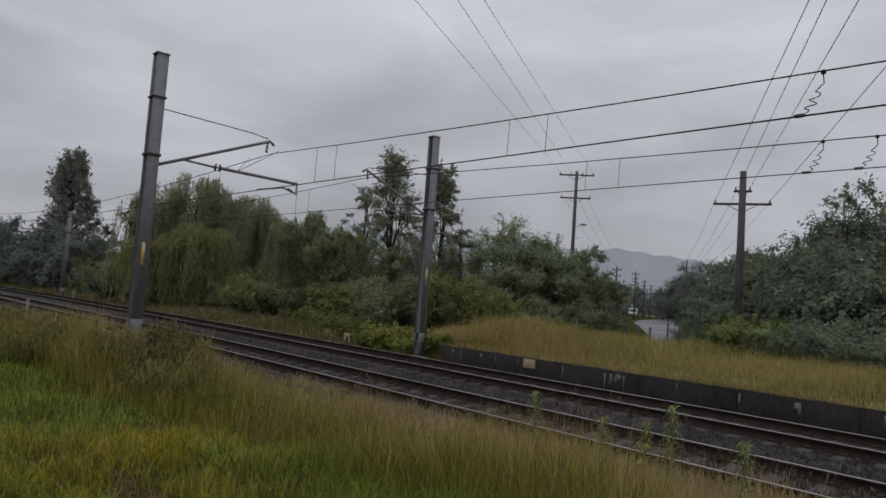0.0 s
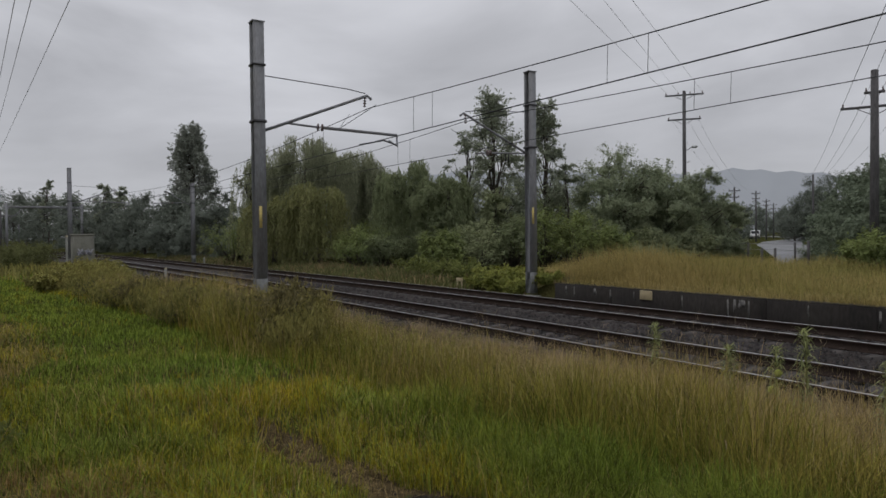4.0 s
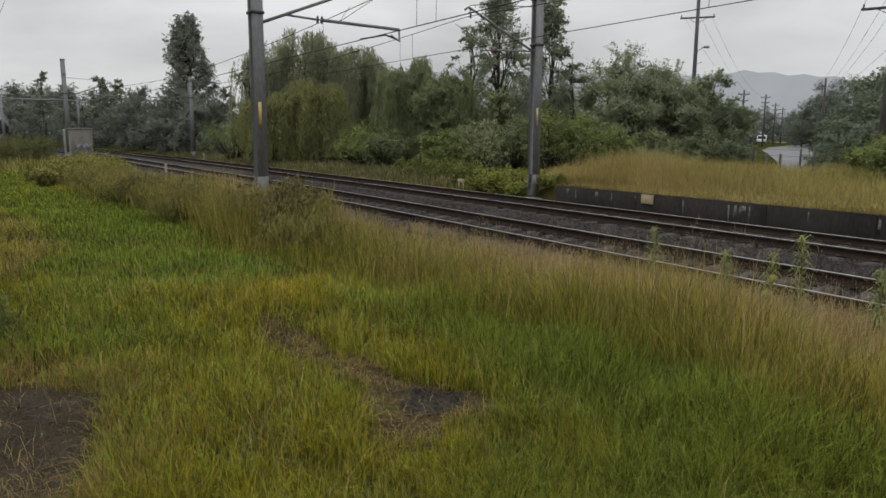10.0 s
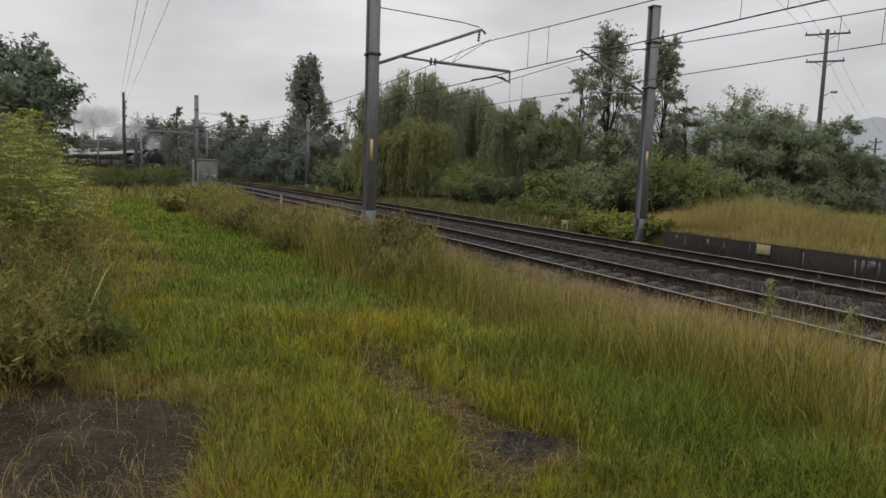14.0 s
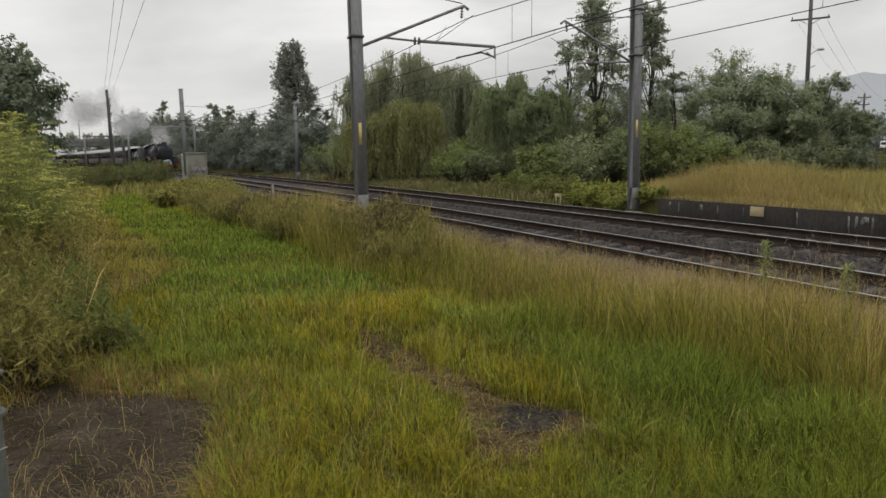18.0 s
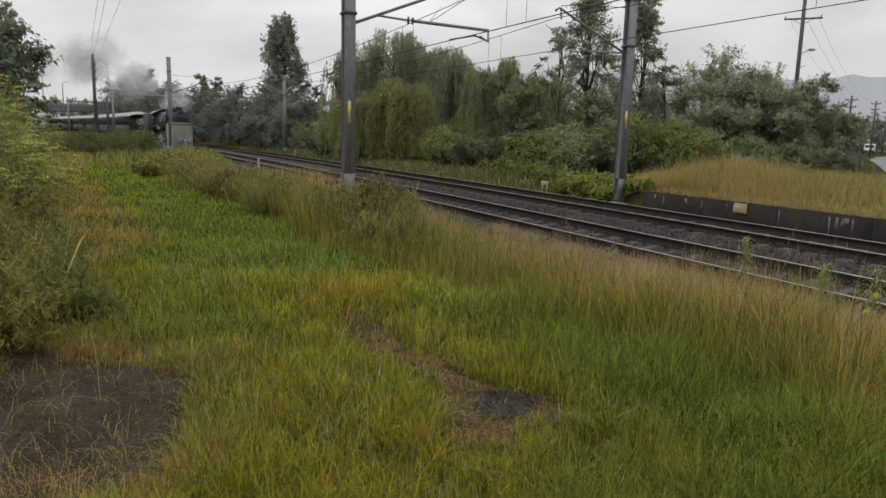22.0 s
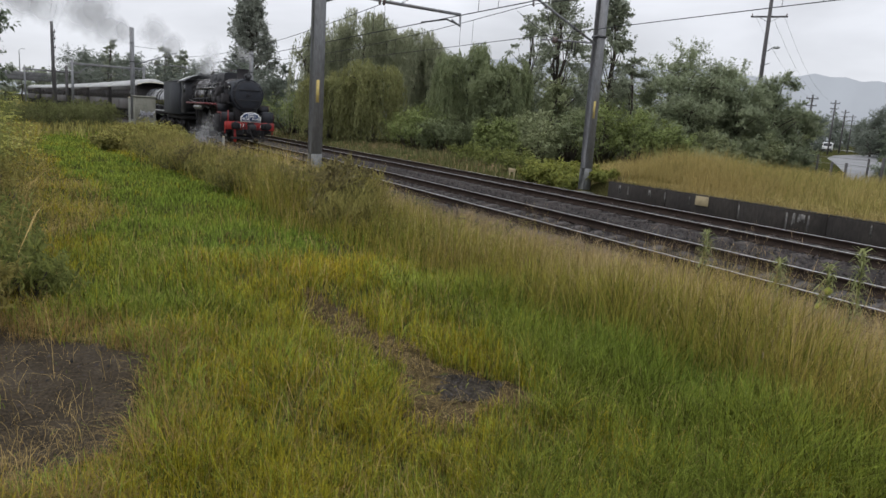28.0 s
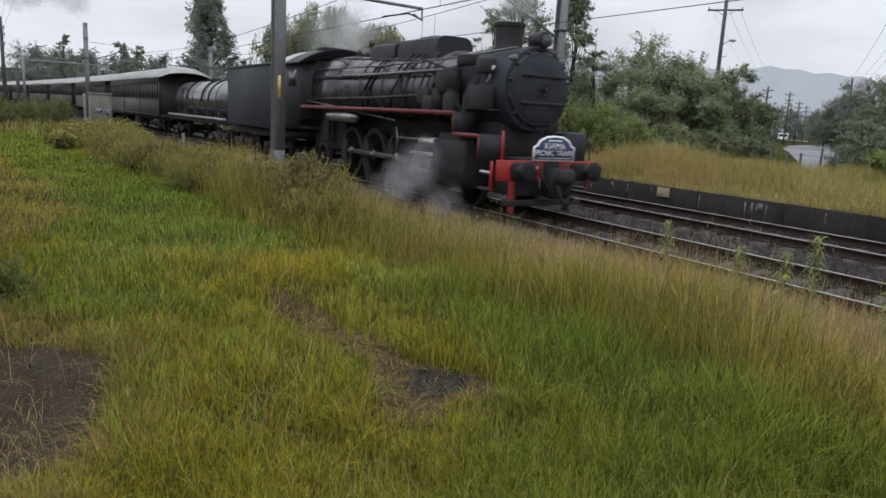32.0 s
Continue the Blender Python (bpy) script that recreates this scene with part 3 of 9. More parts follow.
def build_stones():
    """Loose ballast stones, each a rough half-buried lump."""
    n = 44000
    x = -2.0 - 38.0 * rng.random(n) ** 1.15 + 8 * rng.random(n)
    d = rng.uniform(-3.9, 3.9, n) + (NEAR_Y + FAR_Y) / 2
    keep = np.ones(n, bool)
    for c in (NEAR_Y, FAR_Y):
        for s in (-1, 1):
            keep &= np.abs(d - c - s * 0.7525) > 0.07
    x, d = x[keep], d[keep]
    on_sleeper = (np.abs(((14.0 - x) / 0.6 + 0.5) % 1 - 0.5) * 0.6 < 0.13) & ((np.abs(d - NEAR_Y) < 1.25) | (np.abs(d - FAR_Y) < 1.25))
    keep = ~on_sleeper | (rng.random(len(x)) < 0.32)
    x, d = x[keep], d[keep]
    n = len(x)
    y = d + bend(x)
    z = -0.208 + 0.045 * rng.random(n) ** 1.5 + 0.008 * np.sin(3 * x) * np.sin(4 * d)
    tagged(new("ballast_stones", lump_mesh("ballast_stones", x, y, z, 0.016 + 0.040 * rng.random(n) ** 1.6, M["stone"])), "loose grey ballast stones between the rails", "ballast", kind="stuff")
    shoulder_stones()


build_stones()


def build_wall():
    w = thing("platform_wall", "low soot-dark concrete retaining wall of an old platform edge", "wall", kind="structure")
    edges = np.arange(-17.87, 16.0, 2.6)
    for k, (a, b) in enumerate(zip(edges[:-1], edges[1:])):
        s = Shape().box((a + b) / 2, 16.53, -0.16, b - a - 0.012, 0.46, 0.80, 0.015)
        part("wall_panel", s, M["wall"], w)
    for k, (a, b) in enumerate(zip(edges[:-1], edges[1:])):
        part("coping", Shape().box((a + b) / 2, 16.53, 0.255, b - a - 0.02, 0.45, 0.03, 0.010), M["wall"], w)
    r = random.Random(5)
    for x, wd, h in ((-17.3, 0.10, 0.30), (-16.9, 0.05, 0.42), (-15.95, 0.12, 0.22), (-15.3, 0.05, 0.36), (-14.35, 0.05, 0.30), (-12.6, 0.04, 0.44), (-11.15, 0.05, 0.52), (-10.95, 0.08, 0.42), (-10.75, 0.20, 0.24), (-10.55, 0.05, 0.46), (-9.0, 0.04, 0.34), (-7.4, 0.05, 0.44), (-6.1, 0.14, 0.3), (-4.4, 0.05, 0.40), (-2.6, 0.10, 0.34)):
        s = Shape()
        n = 9
        out = [(x + wd * (i / (n - 1) - 0.5) * (0.7 + 0.3 * r.random()), 0.20 - 0.03 * r.random()) for i in range(n)]
        out += [(x + wd * (0.5 - i / (n - 1)) * 1.1, 0.2 - h * (0.5 + 0.5 * r.random())) for i in range(n)]
        s.prism(out, 16.296, 16.292)
        part("lime_streak", s, M["lime"], w, "pale lime streak")


build_wall()
sign = thing("wall_plate", "square cream plate fixed to the dark wall", "sign", pose(-13.86, 16.27, 0.11))
part("plate", Shape().box(0, 0, 0, 0.46, 0.03, 0.27, 0.008), M["plate"], sign)
for sx in (-0.19, 0.19):
    part("bolt", Shape().lathe([(-0.022, 0.012), (-0.016, 0.014), (0.0, 0.014)], (sx, 0, 0.09), "y", 8), M["steel_dark"], sign)


def build_road():
    """The wet road that leads away between the trees, with its kerbs."""
    c = np.array([(-20.6, 35.9), (-26.8, 46.6), (-33.4, 57.6), (-43.9, 75.1), (-52.5, 88.2), (-67.0, 113), (-96, 176), (-140, 230)], float)
    s = np.linspace(0, len(c) - 1, 60)
    w = np.interp(s, np.arange(len(c)), [0.7, 1.1, 1.7, 2.6, 2.9, 3.1, 3.4, 3.6])[:, None]
    c = np.stack([np.interp(s, np.arange(len(c)), c[:, 0]), np.interp(s, np.arange(len(c)), c[:, 1])], 1)
    d = np.gradient(c, axis=0)
    d /= np.linalg.norm(d, axis=1)[:, None]
    nrm = np.stack([-d[:, 1], d[:, 0]], 1)
    across = np.linspace(-1, 1, 7)
    p = c[:, None] + nrm[:, None] * (across[None, :, None] * w[:, None])
    z = ground_z(p[..., 0], p[..., 1]) + 0.07 * smoothstep(1.02, 0.7, np.abs(across))[None] + 0.015
    v = np.concatenate([p, z[..., None]], -1).reshape(-1, 3)
    i, j = np.meshgrid(np.arange(59), np.arange(6), indexing="ij")
    q = (i * 7 + j).ravel()
    tagged(new("road", mesh_np("road", v, np.stack([q, q + 1, q + 8, q + 7], 1), M["asphalt"], True)), "wet shining asphalt road leading away between trees", "road", kind="structure")


build_road()


def hill_backdrop():
    """A far wooded range; its grey of rain haze is put in as a glow."""
    m = bpy.data.materials.new("haze_glow_range")
    m.use_nodes = True
    nt = m.node_tree
    b = nt.nodes["Principled BSDF"]
    b.inputs["Base Color"].default_value = (0.05, 0.06, 0.07, 1)
    b.inputs["Roughness"].default_value = 1.0
    n, r, co = nt.nodes.new("ShaderNodeTexNoise"), nt.nodes.new("ShaderNodeMapRange"), nt.nodes.new("ShaderNodeTexCoord")
    n.inputs["Scale"].default_value, n.inputs["Detail"].default_value = 0.012, 8.0
    nt.links.new(co.outputs["Object"], n.inputs["Vector"])
    nt.links.new(n.outputs["Fac"], r.inputs["Value"])
    r.inputs["From Min"].default_value, r.inputs["From Max"].default_value = 0.3, 0.7
    r.inputs["To Min"].default_value, r.inputs["To Max"].default_value = 0.285, 0.315
    # The emission stands in for haze in front of the range.
    b.inputs["Emission Color"].default_value = (0.96, 1.0, 1.05, 1)
    nt.links.new(r.outputs[0], b.inputs["Emission Strength"])
    az = np.arange(-110, 41, 1.0)
    el = 4.55 + 0.08 * np.sin(az * 0.33) + 0.12 * np.sin(az * 0.9 + 1) - 1.0 * smoothstep(-31, -25, az) + 0.5 * smoothstep(-36, -44, az)
    el = el - 4.2 * smoothstep(-62, -76, az)
    el = el + 0.08 * np.sin(az * 3.1) + 0.05 * np.sin(az * 5.3)
    R = 1900
    top = np.stack([R * np.sin(np.radians(az)), R * np.cos(np.radians(az)), EYE + R * np.tan(np.radians(el))], 1)
    low = top.copy()
    low[:, 2] = -20
    back = top * (1.35, 1.35, 1.0)
    v = np.concatenate([low, top, back])
    k = len(az)
    f = np.array([(i, i + 1, i + 1 + k, i + k) for i in range(k - 1)] + [(i + k, i + 1 + k, i + 1 + 2 * k, i + 2 * k) for i in range(k - 1)])
    tagged(new("backdrop", mesh_np("backdrop", v, f, m, True)), "long wooded mountain range with rain haze put in as grey glow", "hill", kind="structure")


hill_backdrop()


# ---------------------------------------------------------------- vegetation
def blades(x, y, z, h, w, lean, name, material, fine=True, aim=None):
    """Grass: each blade a tapering strip that arches over; fine blades have three joints, coarse ones two."""
    n = len(x)
    la = rng.uniform(0, 2 * np.pi, n) if aim is None else aim
    a = la + np.pi / 2 + rng.normal(0, 0.7, n)
    wx, wy = np.cos(a) * w / 2, np.sin(a) * w / 2
    lx, ly = np.cos(la) * lean * h, np.sin(la) * lean * h
    ts = (0.0, 0.42, 0.78, 1.0) if fine else (0.0, 0.6, 1.0)
    rows = []
    for t in ts:
        side = t**1.9
        up = t - 0.42 * np.clip(lean, 0, 1.3) * t**2.4
        c = np.stack([x + lx * side, y + ly * side, z - 0.03 * (t == 0) + h * up], 1)
        k = 1.0 - 0.55 * t
        if t < 1:
            o = np.stack([wx * k, wy * k, 0 * wx], 1)
            rows += [c - o, c + o]
        else:
            rows.append(c)
    v = np.stack(rows, 1)
    m = v.shape[1]
    o = m * np.arange(n)[:, None]
    if fine:
        return mesh_np(name, v.reshape(-1, 3), [o + [4, 5, 6], np.concatenate([o + [0, 1, 3, 2], o + [2, 3, 5, 4]])], material)
    return mesh_np(name, v.reshape(-1, 3), [o + [2, 3, 4], o + [0, 1, 3, 2]], material)


def seed_heads(x, y, z, size, name, material):
    """Loose panicles: a few thin slivers that part from the tip of each tall stem."""
    n = len(x)
    v = []
    for k in range(5):
        a = rng.uniform(0, np.pi, n)
        wx, wy = np.cos(a) * size * 0.022, np.sin(a) * size * 0.022
        tx, ty = rng.normal(0, 0.42, n) * size, rng.normal(0, 0.42, n) * size
        z0 = z - size * (0.1 + 0.18 * k)
        q = np.empty((n, 4, 3))
        q[:, 0] = np.stack([x, y, z0], 1)
        q[:, 1] = np.stack([x + wx + tx * 0.5, y + wy + ty * 0.5, z0 + 0.34 * size], 1)
        q[:, 2] = np.stack([x + tx, y + ty, z0 + size * rng.uniform(0.45, 0.9, n)], 1)
        q[:, 3] = np.stack([x - wx + tx * 0.5, y - wy + ty * 0.5, z0 + 0.34 * size], 1)
        v.append(q.reshape(-1, 3))
    v = np.concatenate(v)
    return mesh_np(name, v, np.arange(len(v)).reshape(-1, 4), material)


def bare_amount(x, y, grow=1.0):
    """The bare wet ground beside the steel post."""
    return smoothstep(1.12, 0.86, np.sqrt(((x + 4.05) / (1.05 * grow)) ** 2 + ((y + 0.42) / (0.78 * grow)) ** 2) + 0.35 * (patchy(x, y, 0.28) - 0.5))


def dead_amount(x, y):
    """The worn patch of dead grass on the verge."""
    wob = patchy(x, y, 0.22) - 0.5
    a = np.sqrt(((x + 3.36) / 0.44) ** 2 + ((y - 2.06) / 0.36) ** 2) + 0.9 * wob
    u, w = (x + 4.35) * 0.99 + (y - 1.95) * 0.12, -(x + 4.35) * 0.12 + (y - 1.95)
    b = np.sqrt((u / 0.98) ** 2 + (w / 0.21) ** 2) + 1.1 * wob
    c = np.sqrt(((x + 7.6) / 0.5) ** 2 + ((y - 1.75) / 0.22) ** 2) + 0.9 * wob
    return np.maximum(np.maximum(smoothstep(1.15, 0.75, a), 0.85 * smoothstep(1.15, 0.6, b)), 0.55 * smoothstep(1.1, 0.5, c))


def pit_amount(x, y):
    """The dark gravelly hollow in the middle of the worn patch."""
    return smoothstep(1.15, 0.7, np.hypot((x + 3.33) / 0.24, (y - 2.10) / 0.19) + 0.8 * (patchy(x, y, 0.12) - 0.5))


def field(x, y):
    """Which growth stands where on the verge: green along the mown path, olive turf, tall dry grass, tangled grass by the fennel."""
    d = y - bend(x)
    wob = 0.5 * (patchy(x, y, 2.3) - 0.5)
    path_mid = 1.60 - 0.75 * smoothstep(-9, -16, x) - 0.80 * smoothstep(-16, -26, x) - 1.2 * smoothstep(-26, -40, x)
    half = 1.42 - 0.55 * smoothstep(-15, -26, x)
    bulge = smoothstep(-8.5, -11, x) * smoothstep(-25, -18, x)
    path = smoothstep(half + 0.25, half - 0.35, np.abs(y - path_mid + wob)) * (1 - bulge * smoothstep(0.85, 0.35, y + wob)) * smoothstep(-5.6, -7.6, x + 1.2 * wob + 0.5 * (y - 1.5))
    right = 0.8 * np.maximum(smoothstep(-4.6, -3.0, x + 1.4 * wob) * smoothstep(2.15, 2.65, y - 0.10 * (x + 4) + 0.6 * wob), smoothstep(-1.5, -0.85, x + 0.75 * y + 0.8 * wob))
    right = np.maximum(right, 0.65 * smoothstep(-8.0, -5.5, x) * smoothstep(2.35, 2.85, y + 0.4 * wob) * smoothstep(4.2, 3.4, y))
    near_left = 0.75 * smoothstep(-4.7, -5.6, x) * smoothstep(-0.4, 0.2, y) * smoothstep(1.7, 0.9, y)
    green = np.clip(np.maximum(np.maximum(path, right), near_left), 0, 1)
    green = np.clip(green + 0.9 * (patchy(x, y, 0.55) - 0.5) * (green > 0.03), 0, 1)
    tall = smoothstep(3.35, 4.15, d + 0.9 * wob + 0.95 * smoothstep(-6.0, -9.0, x) + 0.8 * smoothstep(-12, -20, x))
    left = smoothstep(0.40, -0.15, y + 0.6 * wob - 0.45 * bulge + 0.75 * smoothstep(-12.5, -18, x) + 0.45 * smoothstep(-9.5, -7.5, x)) * smoothstep(-4.9, -6.0, x)
    return green, tall, left


def verge_edge(x):
    """How far towards the rails the tall grass reaches."""
    return 4.75 + 1.85 * smoothstep(-11.4, -8.4, x) + 0.95 * smoothstep(-8.0, -4.0, x) + 0.70 * (patchy(x, x, 1.7) - 0.5)


def verge_height(x, d):
    """How high the tall grass stands: lower towards the ballast, rank where the weeds grow beyond the bend of the path."""
    e = verge_edge(x)
    h = 0.40 + (0.22 + (0.02 + 0.28 * patchy(x, d, 1.4)) * smoothstep(-8.5, -5.5, x)) * smoothstep(3.2, 4.6, d) + 0.24 * smoothstep(-9.0, -11.0, x) * smoothstep(5.6, 4.6, d)
    h = h * (1 - 0.70 * smoothstep(e, e + 1.25, d)) * (1 - 0.45 * smoothstep(-17, -24, x))
    return h * (1 - 0.5 * smoothstep(-26, -40, x) * smoothstep(3.0, 5.0, d))


TUFT_GRID = np.random.default_rng(5).random((256, 256, 2))


def build_grass():
    n = 470000
    r = 2.0 * (44 / 2.0) ** (rng.random(n) ** 0.97)
    az = np.radians(rng.uniform(-116, 4, n))
    x, y = r * np.sin(az), r * np.cos(az)
    # blades gather in tufts
    tuft = 0.055 * (2.0 ** np.round(np.log2(r))) ** 0.75
    gather = rng.random(n) < 0.62 - 0.45 * smoothstep(5, 9, r)
    i, j = np.floor(x / tuft).astype(int), np.floor(y / tuft).astype(int)
    cx, cy = (i + TUFT_GRID[i % 256, j % 256, 0]) * tuft, (j + TUFT_GRID[i % 256, j % 256, 1]) * tuft
    x, y = np.where(gather, cx + rng.normal(0, 0.22, n) * tuft, x), np.where(gather, cy + rng.normal(0, 0.22, n) * tuft, y)
    d = y - bend(x)
    ok = (d < 7.9) & (y > -14)
    x, y, r, d = x[ok], y[ok], r[ok], d[ok]
    n = len(x)
    z = ground_z(x, y)
    green, tall, left = field(x, y)
    bare, dead = bare_amount(x, y), dead_amount(x, y)
    big, small = patchy(x, y, 1.6), patchy(x, y, 0.32)
    gone = rng.random(n) < 0.985 * bare
    dead_m = ~gone & (rng.random(n) < 0.96 * dead)
    rest = ~gone & ~dead_m
    tall_m = rest & (rng.random(n) < tall)
    left_m = rest & ~tall_m & (rng.random(n) < left) & ((r < 10) | (rng.random(n) < 0.6))
    green_m = rest & ~tall_m & ~left_m & (rng.random(n) < green)
    olive_m = rest & ~tall_m & ~left_m & ~green_m
    wide = 0.0016 + 0.00058 * r

    def put(mask, h, lean, material, name, label, width=1.0, vary=(0.45, 1.2)):
        for part_mask, fine in ((mask & (r < 7), True), (mask & (r >= 7), False)):
            k = int(part_mask.sum())
            if not k:
                continue
            hh = (h[part_mask] if np.ndim(h) else np.full(k, h)) * rng.uniform(*vary, k)
            nm = name if fine else "far_" + name
            tagged(new(nm, blades(x[part_mask], y[part_mask], z[part_mask], hh, wide[part_mask] * width, rng.uniform(*lean, k), nm, M[material], fine)), label, "grass", kind="stuff")

    thin = (small < 0.30) & (rng.random(n) < 0.55)
    green_m, olive_m = green_m & ~thin, olive_m & ~thin
    near_bare = np.maximum(np.maximum(dead_amount(x * 1.05, y * 1.05), dead_amount(x * 1.10, y * 1.10)), np.maximum(bare_amount(x * 1.05, y * 1.05), bare_amount(x * 1.1, y * 1.1)))
    short = (0.05 + 0.15 * small**1.3 + 0.10 * big) * (1 - 0.6 * near_bare)
    lush_m = green_m & (x > -5.6 + 0.8 * (big - 0.5))
    green_m = green_m & ~lush_m
    put(lush_m, short + 0.05 + 0.14 * smoothstep(2.2, 3.6, d), (0.15, 1.0), "grass_lush", "lush_grass", "deep green lush grass beside the worn patch", 1.1)
    put(green_m, 0.05 + 0.42 * short + 0.14 * smoothstep(2.2, 3.6, d), (0.25, 1.25), "grass_green", "green_grass", "soft bright green grass along the mown path", 1.15)
    mixed = olive_m & (rng.random(n) < 0.15 + 0.4 * (big - 0.5))
    brown = olive_m & ~mixed & (rng.random(n) < 0.10 + 0.35 * patchy(x, y, 0.5) ** 2 + 0.8 * bare_amount(x, y, 1.45) + 0.5 * dead_amount(x * 1.06, y * 1.06))
    put(olive_m & ~mixed & ~brown, short, (0.1, 1.0), "grass_olive", "olive_turf", "short olive-yellow turf with bent blades", 1.1)
    put(mixed, short * 1.1, (0.1, 0.95), "grass_green", "mixed_turf", "green blades among the olive turf", 1.1)
    put(brown, short * 1.0, (0.3, 1.5), "grass_rust", "withered_turf", "withered straw blades among the olive turf", 0.9)
    put(dead_m & (pit_amount(x, y) < 0.4) & (rng.random(n) < 0.16 + 0.75 * smoothstep(0.45, 0.95, np.hypot((x + 3.3) / 0.7, (y - 2.05) / 0.5))), 0.08, (0.5, 2.8), "grass_straw", "dead_turf", "flattened dead straw on a worn patch", 0.7)
    hl = (0.30 + 0.38 * smoothstep(-0.2, -1.2, y) * (0.5 + big)) * (1 - 0.6 * near_bare)
    lo = left_m & (rng.random(n) < 0.80)
    put(lo, hl * 0.8, (0.5, 1.9), "grass_tan", "tangled_grass", "tangled browning grass beside the path", 1.0)
    put(left_m & ~lo, hl, (0.3, 1.3), "grass_olive", "rank_grass", "rank olive grass beside the fennel", 1.0)
    th = verge_height(x, d) * (0.72 + 0.35 * big + 0.25 * small)
    reach = verge_edge(x)
    pick = rng.random(n)
    shoulder = rng.random(n) > 0.06 + 0.94 * smoothstep(1.9, 0.7, d - reach)
    low_g = tall_m & (pick < 0.42) & ~shoulder
    low_o = tall_m & (pick >= 0.42) & ~shoulder
    put(low_g, th * 0.62, (0.15, 0.9), "grass_lush", "verge_undergrowth", "green undergrowth in the tall verge grass", 1.0)
    put(low_o, th * 0.85, (0.1, 0.7), "grass_verge", "verge_olive_grass", "olive blades in the tall verge grass", 1.0)
    # the tall grass itself, thick along the railway
    n = 110000
    x = 1.5 - 34 * rng.random(n) ** 1.35
    d = rng.uniform(2.5, 7.6, n)
    y = d + bend(x)
    i, j = np.floor(x / 0.24).astype(int), np.floor(y / 0.24).astype(int)
    g = rng.random(n) < 0.6
    x = np.where(g, (i + TUFT_GRID[i % 256, j % 256, 0]) * 0.24 + rng.normal(0, 0.05, n), x)
    y = np.where(g, (j + TUFT_GRID[i % 256, j % 256, 1]) * 0.24 + rng.normal(0, 0.05, n), y)
    d = y - bend(x)
    r = np.hypot(x, y)
    tall = field(x, y)[1]
    far = smoothstep(-7.5, -10.5, x)
    keep = (rng.random(n) < tall * (0.05 + 0.95 * smoothstep(1.7, 0.5, d - verge_edge(x)))) & (rng.random(n) < 0.35 + 0.65 * smoothstep(3.2, 4.6, d + 1.3 * far)) & (r > 3.2)
    x, y, d, r, far = x[keep], y[keep], d[keep], r[keep], far[keep]
    n = len(x)
    z = ground_z(x, y)
    th = 1.12 * verge_height(x, d) * (0.75 + 0.3 * patchy(x, y, 1.3) + 0.25 * patchy(x, y, 0.4))
    straw = rng.random(n) < 0.12 + 0.16 * far + 0.58 * smoothstep(4.2, 5.6, d) + 0.45 * (patchy(x, y, 1.1) - 0.5)
    lush = ~straw & (rng.random(n) < 0.52 - 0.36 * far)
    wide = 0.0019 + 0.00050 * r
    h = th * rng.uniform(0.45, 1.15, n)
    for m, nm, mt, label, lean, k in ((straw, "tall_dry_grass", "grass_dry", "tall straw-coloured grass gone to seed beside the railway", (0.03, 0.85), 1.10), (~straw & ~lush, "tall_olive_grass", "grass_verge", "tall olive grass beside the railway", (0.05, 0.7), 1.0), (lush, "tall_green_grass", "grass_lush", "green blades low in the tall grass", (0.1, 0.9), 0.92)):
        tagged(new(nm, blades(x[m], y[m], z[m], h[m] * k, wide[m], rng.uniform(*lean, int(m.sum())), nm, M[mt], False)), label, "grass", kind="stuff")
    top = straw & (rng.random(n) < 0.24) & (d < verge_edge(x) + 0.2)
    k = int(top.sum())
    tagged(new("grass_seed_heads", seed_heads(x[top] + rng.normal(0, 0.03, k), y[top] + rng.normal(0, 0.03, k), z[top] + h[top] * rng.uniform(0.85, 1.08, k), 0.045 + 0.0030 * r[top], "grass_seed_heads", M["seed"])), "pinkish-brown seed heads on the tall grass", "grass", kind="stuff")
    n = 15000
    x = 1.0 - 17 * rng.random(n) ** 1.2
    d = 3.9 + (verge_edge(x) - 3.2) * rng.random(n) ** 0.8
    y = d + bend(x)
    rise, wide = np.minimum(rng.uniform(0.8, 1.4, n) * verge_height(x, d), 0.85), 0.0016 + 0.00030 * np.hypot(x, y)
    pale = rng.random(n) < 0.7
    for m, nm, mt, label in ((pale, "tall_stalks", "stalk", "single tall pale stalks standing above the grass"), (~pale, "withered_stalks", "grass_brown", "brown withered stalks standing in the grass")):
        tagged(new(nm, blades(x[m], y[m], ground_z(x[m], y[m]), rise[m], wide[m], rng.uniform(0.02, 0.55, int(m.sum())), nm, M[mt])), label, "grass", kind="stuff")
    # mats of bleached runners that spill from the verge towards the rail
    n, mats = 15000, 46
    mx, md = -0.5 - 13.5 * rng.random(mats), rng.uniform(7.3, 8.4, mats)
    k = rng.integers(0, mats, n)
    x = mx[k] + rng.normal(0, 0.26, n)
    d = np.minimum(md[k] + rng.normal(0, 0.14, n), 8.62)
    y = d + bend(x)
    z = np.where(d > 7.56, -0.27 + 0.05 * np.clip((d - 7.56) / 0.7, 0, 1), -0.27 - 0.20 * (7.56 - d))
    tagged(new("bleached_runners", blades(x, y, np.maximum(ground_z(x, y), z), rng.uniform(0.12, 0.42, n), rng.uniform(0.003, 0.006, n), rng.uniform(0.3, 1.7, n), "bleached_runners", M["seed"], False)), "bleached tangled runners spilling from the verge over the shoulder", "grass", kind="stuff")
    # close turf of the mown path
    n = 90000
    x = -5.6 - 30 * rng.random(n) ** 1.3
    y = rng.uniform(-2.0, 3.6, n)
    green, tall, left = field(x, y)
    keep = rng.random(n) < green * (1 - tall) * (1 - left)
